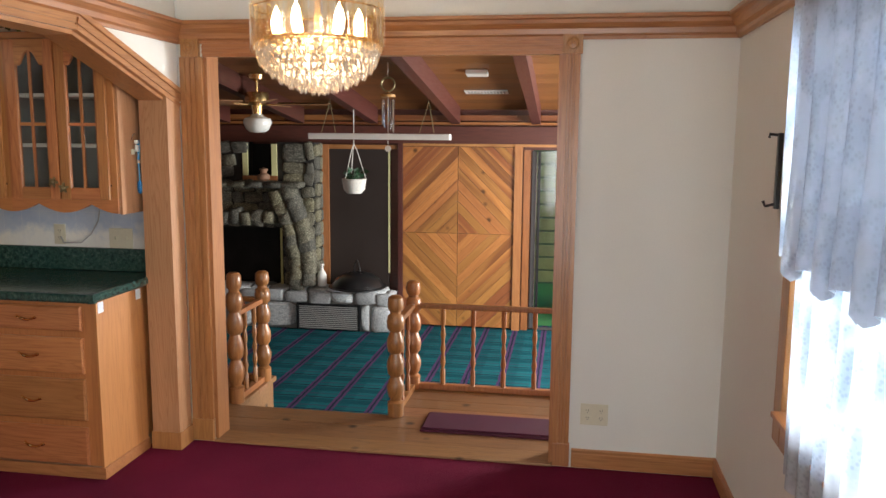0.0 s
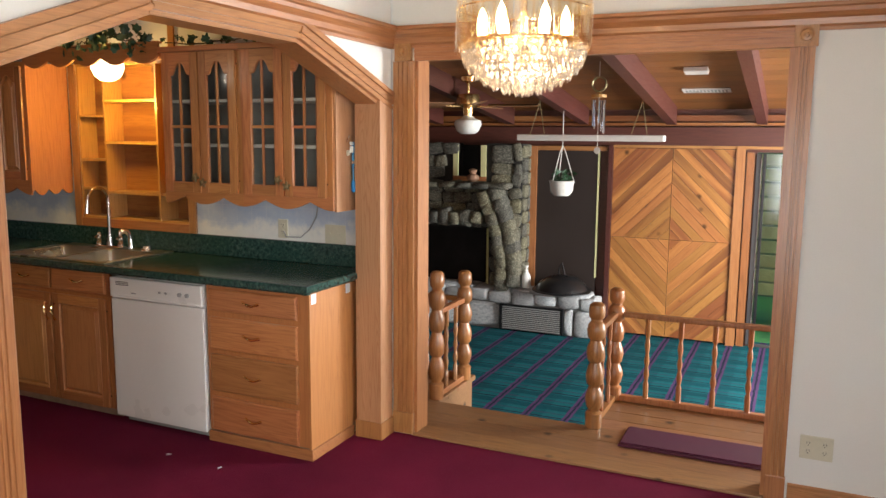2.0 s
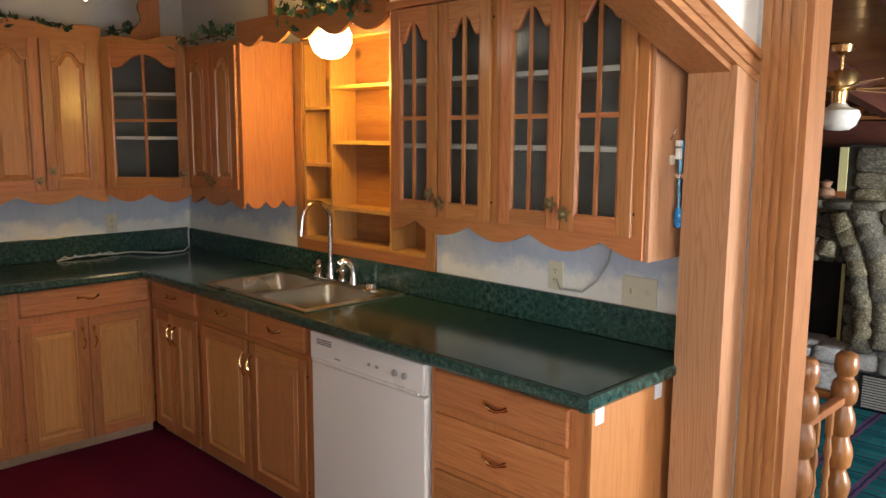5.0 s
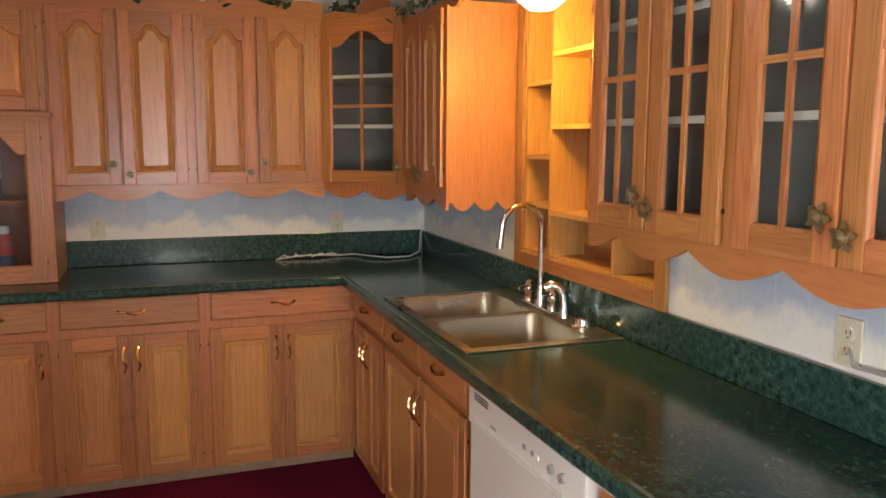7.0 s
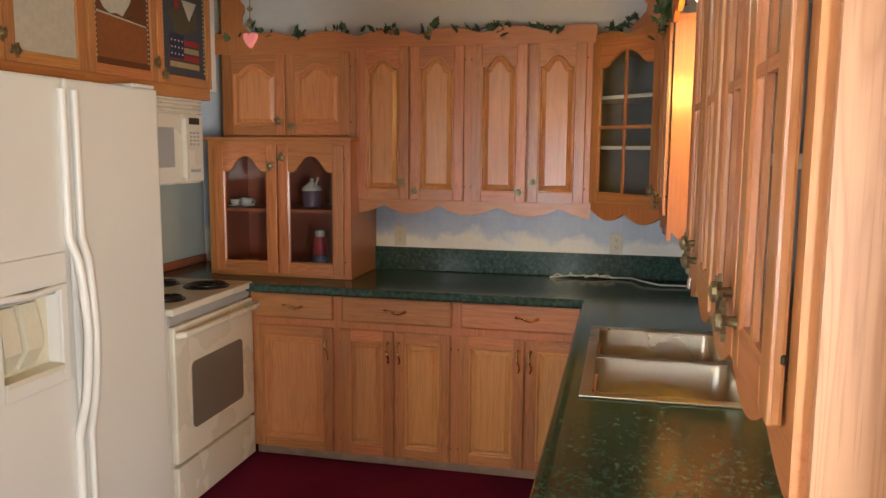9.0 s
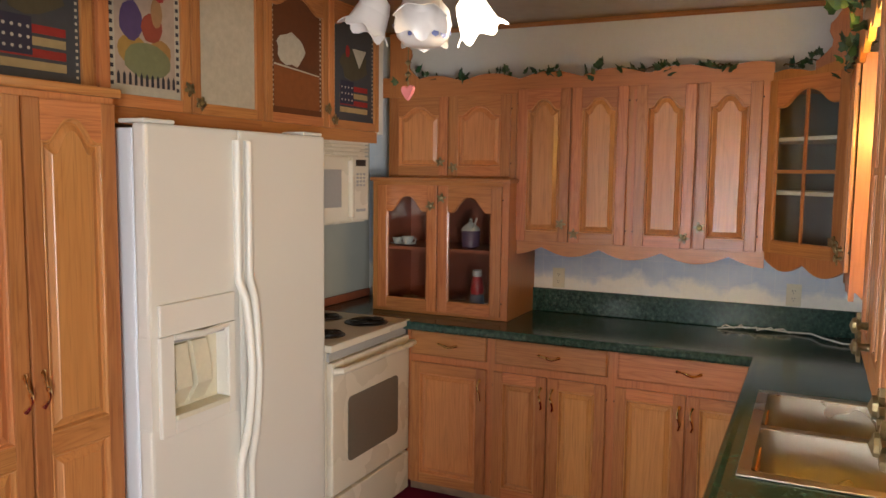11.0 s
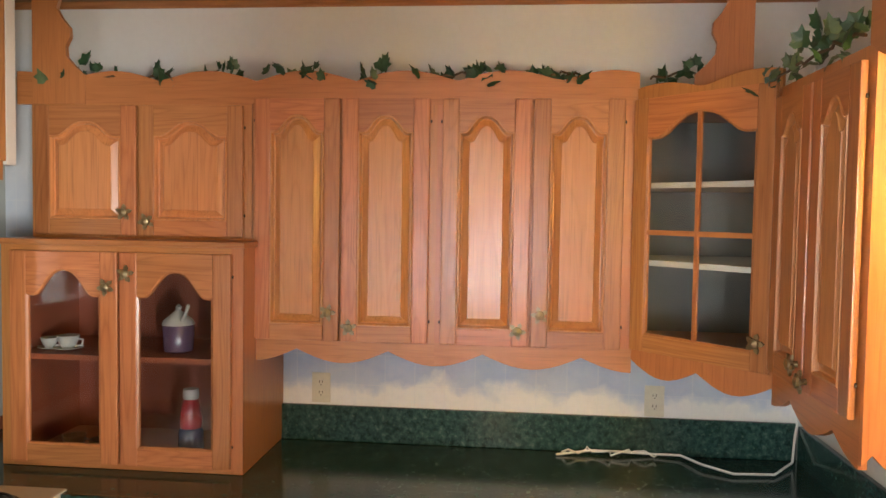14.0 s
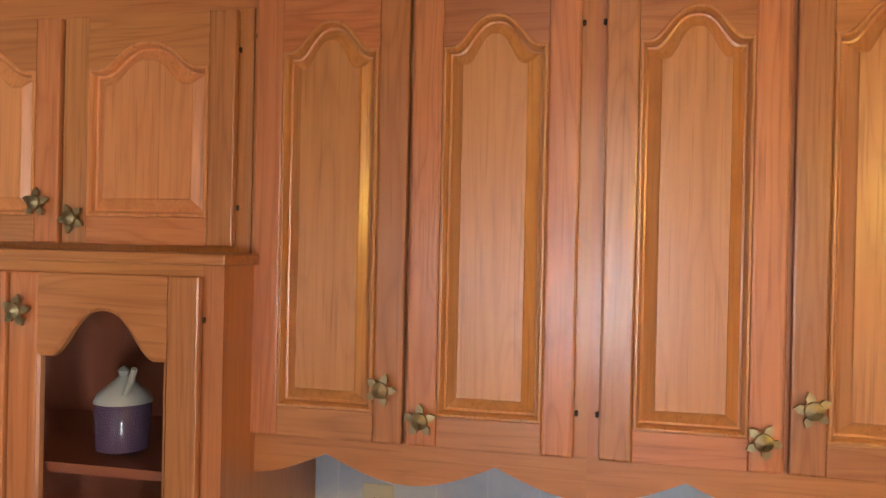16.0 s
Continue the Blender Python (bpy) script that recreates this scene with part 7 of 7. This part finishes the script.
part("clapper", tube(bmesh.new(), [(0, 0, 0.31), (0, 0, -0.08)], 0.002, 5), M_CORD, ch)
part("sail", lathe(bmesh.new(), [(0.026, -0.002), (0.026, 0.002), (0, 0.002)], pose(0, 0, -0.11, 90), 14), M_WHITE, ch)
sl = math.degrees(math.atan(SLOPE))
v = thing("ceiling_vent", pose(-0.78, 7.35, ceil_z(7.35) - 0.004, -sl), "white slotted air vent in the board ceiling", "vent")
part("frame", boxes((-0.2, 0.2, -0.07, 0.07, -0.012, 0)), M_WHITE, v)
for i in range(12):
    part("slat", boxes((-0.17 + i * 0.03, -0.155 + i * 0.03, -0.05, 0.05, -0.016, -0.0125)), M_GASKET, v)
v = single("smoke_alarm", boxes((-0.09, 0.09, -0.06, 0.06, -0.04, 0), bevel=0.01), M_WHITE, "white smoke alarm on the board ceiling", "smoke alarm", m=pose(-0.77, 6.5, ceil_z(6.5) - 0.002, -sl))

# ---- dining room ----
M_CRYSTAL, nt, b = shader("amber_crystal")
b.inputs["Base Color"].default_value = (1.0, 0.94, 0.85, 1)
b.inputs["Transmission Weight"].default_value, b.inputs["IOR"].default_value, b.inputs["Roughness"].default_value = 0.82, 1.45, 0.08
M_BULB = glow("lit_bulb", (1.0, 0.84, 0.62), 40.0)
DX, DY, DZ = -0.93, 2.85, 1.89
c = thing("crystal_chandelier", pose(DX, DY, DZ), "round tiered chandelier of amber glass prisms on a brass rod", "chandelier")
part("rod", lathe(bmesh.new(), [(0.012, 0.10), (0.012, ZC - DZ - 0.03), (0.06, ZC - DZ - 0.025), (0.06, ZC - DZ - 0.003)], None, 14), M_BRASS, c, "", True)
part("hub", lathe(bmesh.new(), [(0.0, 0.13), (0.2, 0.135), (0.205, 0.145), (0.0, 0.15)], None, 20), M_BRASS, c)
bm = prism(bmesh.new(), [(-0.019, -0.15), (0.0, -0.16), (0.019, -0.15), (0.019, 0.0), (0.008, 0.012), (0.0, 0.03), (-0.008, 0.012), (-0.019, 0.0)], -0.004, 0.004)
prism(bm, [(-0.004, -0.14), (0.004, -0.14), (0.004, 0.0), (-0.004, 0.0)], -0.009, -0.0042)
slabp = part("glass_bar", bm, glass("amber_clear_glass", (1.0, 0.93, 0.80), 0.5, 0.1), c)
bm = lathe(bmesh.new(), [(0.0, -0.062), (0.005, -0.05), (0.0155, -0.016), (0.013, -0.005), (0.005, 0.002), (0, 0.002)], None, 5)
drop = part("glass_drop", bm, M_CRYSTAL, c)
slabp.matrix_basis = small(pose(0.238, 0, 0.255, 0, 0, 90), True)
drop.matrix_basis = small(pose(0.0, 0, 0.0), True)
for i in range(1, 34):
    a = 2 * math.pi * i / 34
    share("glass_bar", slabp, Matrix.Translation((0.238 * math.cos(a), 0.238 * math.sin(a), 0.255 + 0.012 * (i % 2))) @ Matrix.Rotation(a + radians(90), 4, "Z") @ Matrix.Rotation(radians(3 * (i % 3 - 1)), 4, "X"), c)
for tier, (r, z, n3) in enumerate(((0.218, 0.128, 44), (0.212, 0.104, 44), (0.196, 0.082, 40), (0.172, 0.060, 36), (0.142, 0.040, 30), (0.108, 0.024, 22), (0.068, 0.010, 14), (0.025, 0.002, 5))):
    for i in range(n3):
        a = 2 * math.pi * (i + 0.5 * (tier % 2)) / n3
        share("glass_drop", drop, Matrix.Translation((r * math.cos(a), r * math.sin(a), z)) @ Matrix.Rotation(a, 4, "Z"), c)
for r, z in ((0.235, 0.252), (0.224, 0.128), (0.188, 0.078), (0.125, 0.036)):
    part("ring", tube(bmesh.new(), [(r * math.cos(t), r * math.sin(t), z) for t in [2 * math.pi * i / 32 for i in range(33)]], 0.003, 5), M_BRASS, c)
for i in range(6):
    a = 2 * math.pi * (i + 0.3) / 6
    x, y = 0.15 * math.cos(a), 0.15 * math.sin(a)
    part("bulb", lathe(bmesh.new(), [(0.010, 0.15), (0.016, 0.17), (0.021, 0.20), (0.014, 0.235), (0, 0.265)], Matrix.Translation((x, y, 0)), 10), M_BULB, c, "glowing candle bulb", True)
lamp("chandelier_bulb", "POINT", pose(DX, DY, DZ + 0.20), 13, (1, 0.80, 0.58), 0.04)
# lower bulbs and point lamp, added only to brighten the glass drops
for i in range(5):
    a = 2 * math.pi * i / 5
    part("bulb", lathe(bmesh.new(), [(0.0, 0.045), (0.013, 0.055), (0.018, 0.075), (0.012, 0.10), (0.008, 0.12)], Matrix.Translation((0.10 * math.cos(a), 0.10 * math.sin(a), 0)), 10), M_BULB, c, "glowing candle bulb", True)
lamp("chandelier_bulb", "POINT", pose(DX, DY, DZ + 0.08), 10, (1, 0.80, 0.58), 0.04)

# window with lace curtains
wd = thing("window_1", pose(XE, 0, 0), "oak-framed dining room window", "window", kind="structure")
for y0, y1, z0, z1 in ((WY1, WY1 + 0.10, WZ0 - 0.12, WZ1 + 0.09), (WY0 - 0.10, WY0, WZ0 - 0.12, WZ1 + 0.09), (WY0, WY1, WZ1, WZ1 + 0.09), (WY0, WY1, WZ0 - 0.12, WZ0)):
    part("casing", boxes((-0.024, -0.001, y0, y1, z0, z1), bevel=0.005), M_TRIM, wd)
part("window_sill", boxes((-0.06, 0.13, WY0 + 0.002, WY1 - 0.002, WZ0 - 0.0, WZ0 + 0.02), bevel=0.005), M_TRIMY, wd)
for y0, y1, z0, z1 in ((WY0, WY0 + 0.05, WZ0 + 0.02, WZ1), (WY1 - 0.05, WY1, WZ0 + 0.02, WZ1), (WY0 + 0.05, WY1 - 0.05, WZ0 + 0.02, WZ0 + 0.07), (WY0 + 0.05, WY1 - 0.05, WZ1 - 0.05, WZ1), (WY0 + 0.05, WY1 - 0.05, 1.36, 1.40)):
    part("window_frame", boxes((0.05, 0.09, y0, y1, z0, z1)), M_WHITE, wd)
gp = part("pane", boxes((0.068, 0.072, WY0 + 0.05, WY1 - 0.05, WZ0 + 0.07, WZ1 - 0.05)), M_GLASS, wd)
gp.visible_shadow = False
M_LACE, nt, b = shader("blue_white_lace")
v2 = place(nt, vary=False)
n1 = node(nt, "TexNoise", Vector=v2, Scale=9.0, Detail=3.0).outputs[0]
vo = node(nt, "TexVoronoi", Vector=v2, Scale=70.0).outputs["Distance"]
holes = node(nt, "Math", {"operation": "MULTIPLY"}, i0=ramp(nt, n1, (0.45, (0.22, 0.22, 0.22)), (0.55, (0.03, 0.03, 0.03))), i1=ramp(nt, vo, (0.2, (1, 1, 1)), (0.5, (0.25, 0.25, 0.25)))).outputs[0]
df = node(nt, "BsdfDiffuse", Color=(0.72, 0.76, 0.82, 1))
tl = node(nt, "BsdfTranslucent", Color=mix(nt, ramp(nt, n1, (0.42, (0, 0, 0)), (0.56, (1, 1, 1))), (0.08, 0.12, 0.18), (0.24, 0.28, 0.34)))
tp = node(nt, "BsdfTransparent")
s1, s2 = nt.nodes.new("ShaderNodeMixShader"), nt.nodes.new("ShaderNodeMixShader")
s1.inputs[0].default_value = 0.5
nt.links.new(df.outputs[0], s1.inputs[1]), nt.links.new(tl.outputs[0], s1.inputs[2])
nt.links.new(holes, s2.inputs[0]), nt.links.new(s1.outputs[0], s2.inputs[1]), nt.links.new(tp.outputs[0], s2.inputs[2])
nt.links.new(s2.outputs[0], nt.nodes["Material Output"].inputs[0])


def curtain(owner, name, y0, y1, z0, z1, off, folds, amp, hem=0.03):
    """A gathered sheet of lace in front of the window."""
    bm = bmesh.new()
    nu, nv = folds * 8, 14
    grid = []
    for j in range(nv + 1):
        row = []
        w2 = j / nv
        for i in range(nu + 1):
            u2 = i / nu
            drop2 = hem * abs(math.sin(math.pi * u2 * folds * 0.5))
            z = z0 + drop2 * (1 - w2) + (z1 - z0) * w2
            row.append(bm.verts.new((off - amp * math.sin(2 * math.pi * u2 * folds + 0.6 * math.sin(3 * w2)) * (1 - 0.5 * w2), y0 + (y1 - y0) * u2 + 0.01 * math.sin(5 * w2 + 3 * u2), z)))
        grid.append(row)
    for j in range(nv):
        for i in range(nu):
            bm.faces.new((grid[j][i], grid[j][i + 1], grid[j + 1][i + 1], grid[j + 1][i]))
    return part(name, bm, M_LACE, owner, "", True)


cu = thing("lace_curtain", pose(XE, 0, 0), "white and pale blue lace curtains with a valance", "curtain")
part("rod", tube(bmesh.new(), [(-0.10, 1.28, 2.17), (-0.10, 2.78, 2.17)], 0.008, 8), M_WHITE, cu)
for y in (1.30, 2.76):
    part("bracket", boxes((-0.10, 0.0, y - 0.006, y + 0.006, 2.165, 2.175)), M_WHITE, cu)
curtain(cu, "valance", 1.30, 2.72, 1.24, 2.19, -0.10, 9, 0.022, 0.06)
curtain(cu, "panel", 1.30, 2.62, 0.56, 2.17, -0.065, 11, 0.018, 0.02)
br = thing("wall_bracket", pose(XE, 3.16, 1.42), "narrow black iron bracket on the wall", "bracket")
part("bar", boxes((-0.02, 0, -0.012, 0.012, 0, 0.29), bevel=0.004), M_BLACK, br)
part("hook", tube(bmesh.new(), [(-0.01, 0, 0.28), (-0.05, 0, 0.285), (-0.05, 0, 0.27)], 0.006, 6), M_BLACK, br)
part("hook", tube(bmesh.new(), [(-0.01, 0, 0.02), (-0.05, 0, 0.01), (-0.06, 0, 0.03)], 0.006, 6), M_BLACK, br)

# ---- garden ----
structure("ground", boxes((-300, 300, -300, 300, -0.72, -0.62)), plain("lawn", (0.06, 0.12, 0.03), 0.9, grain=0.4, scale=3), "green lawn round the house", "ground")
fe = thing("garden_fence", pose(0, 11.2, -0.62), "horizontal board fence outside the glass door, green light in its colour", "fence")
# the green light that falls on the boards is mixed into their base colour
M_GREENLIT = plain("green_lit_board", (0.58, 0.62, 0.30), 0.8, grain=0.3, scale=12)
for x in (-1.5, 0.5, 2.5):
    part("post", boxes((x - 0.05, x + 0.05, 0.03, 0.12, 0, 4.6)), M_GREENLIT, fe)
for i in range(24):
    part("board", boxes((-1.6, 2.6, -0.02, 0.028, 0.06 + i * 0.19, 0.06 + i * 0.19 + 0.155), bevel=0.004), M_GREENLIT, fe)
structure("porch", boxes((-1.6, 2.6, YF + 0.11, 11.15, -0.6, ZL - 0.01)), plain("green_turf", (0.05, 0.22, 0.05), 0.95, grain=0.35, scale=200, relief=0.4), "green turf porch outside the glass door", "porch")
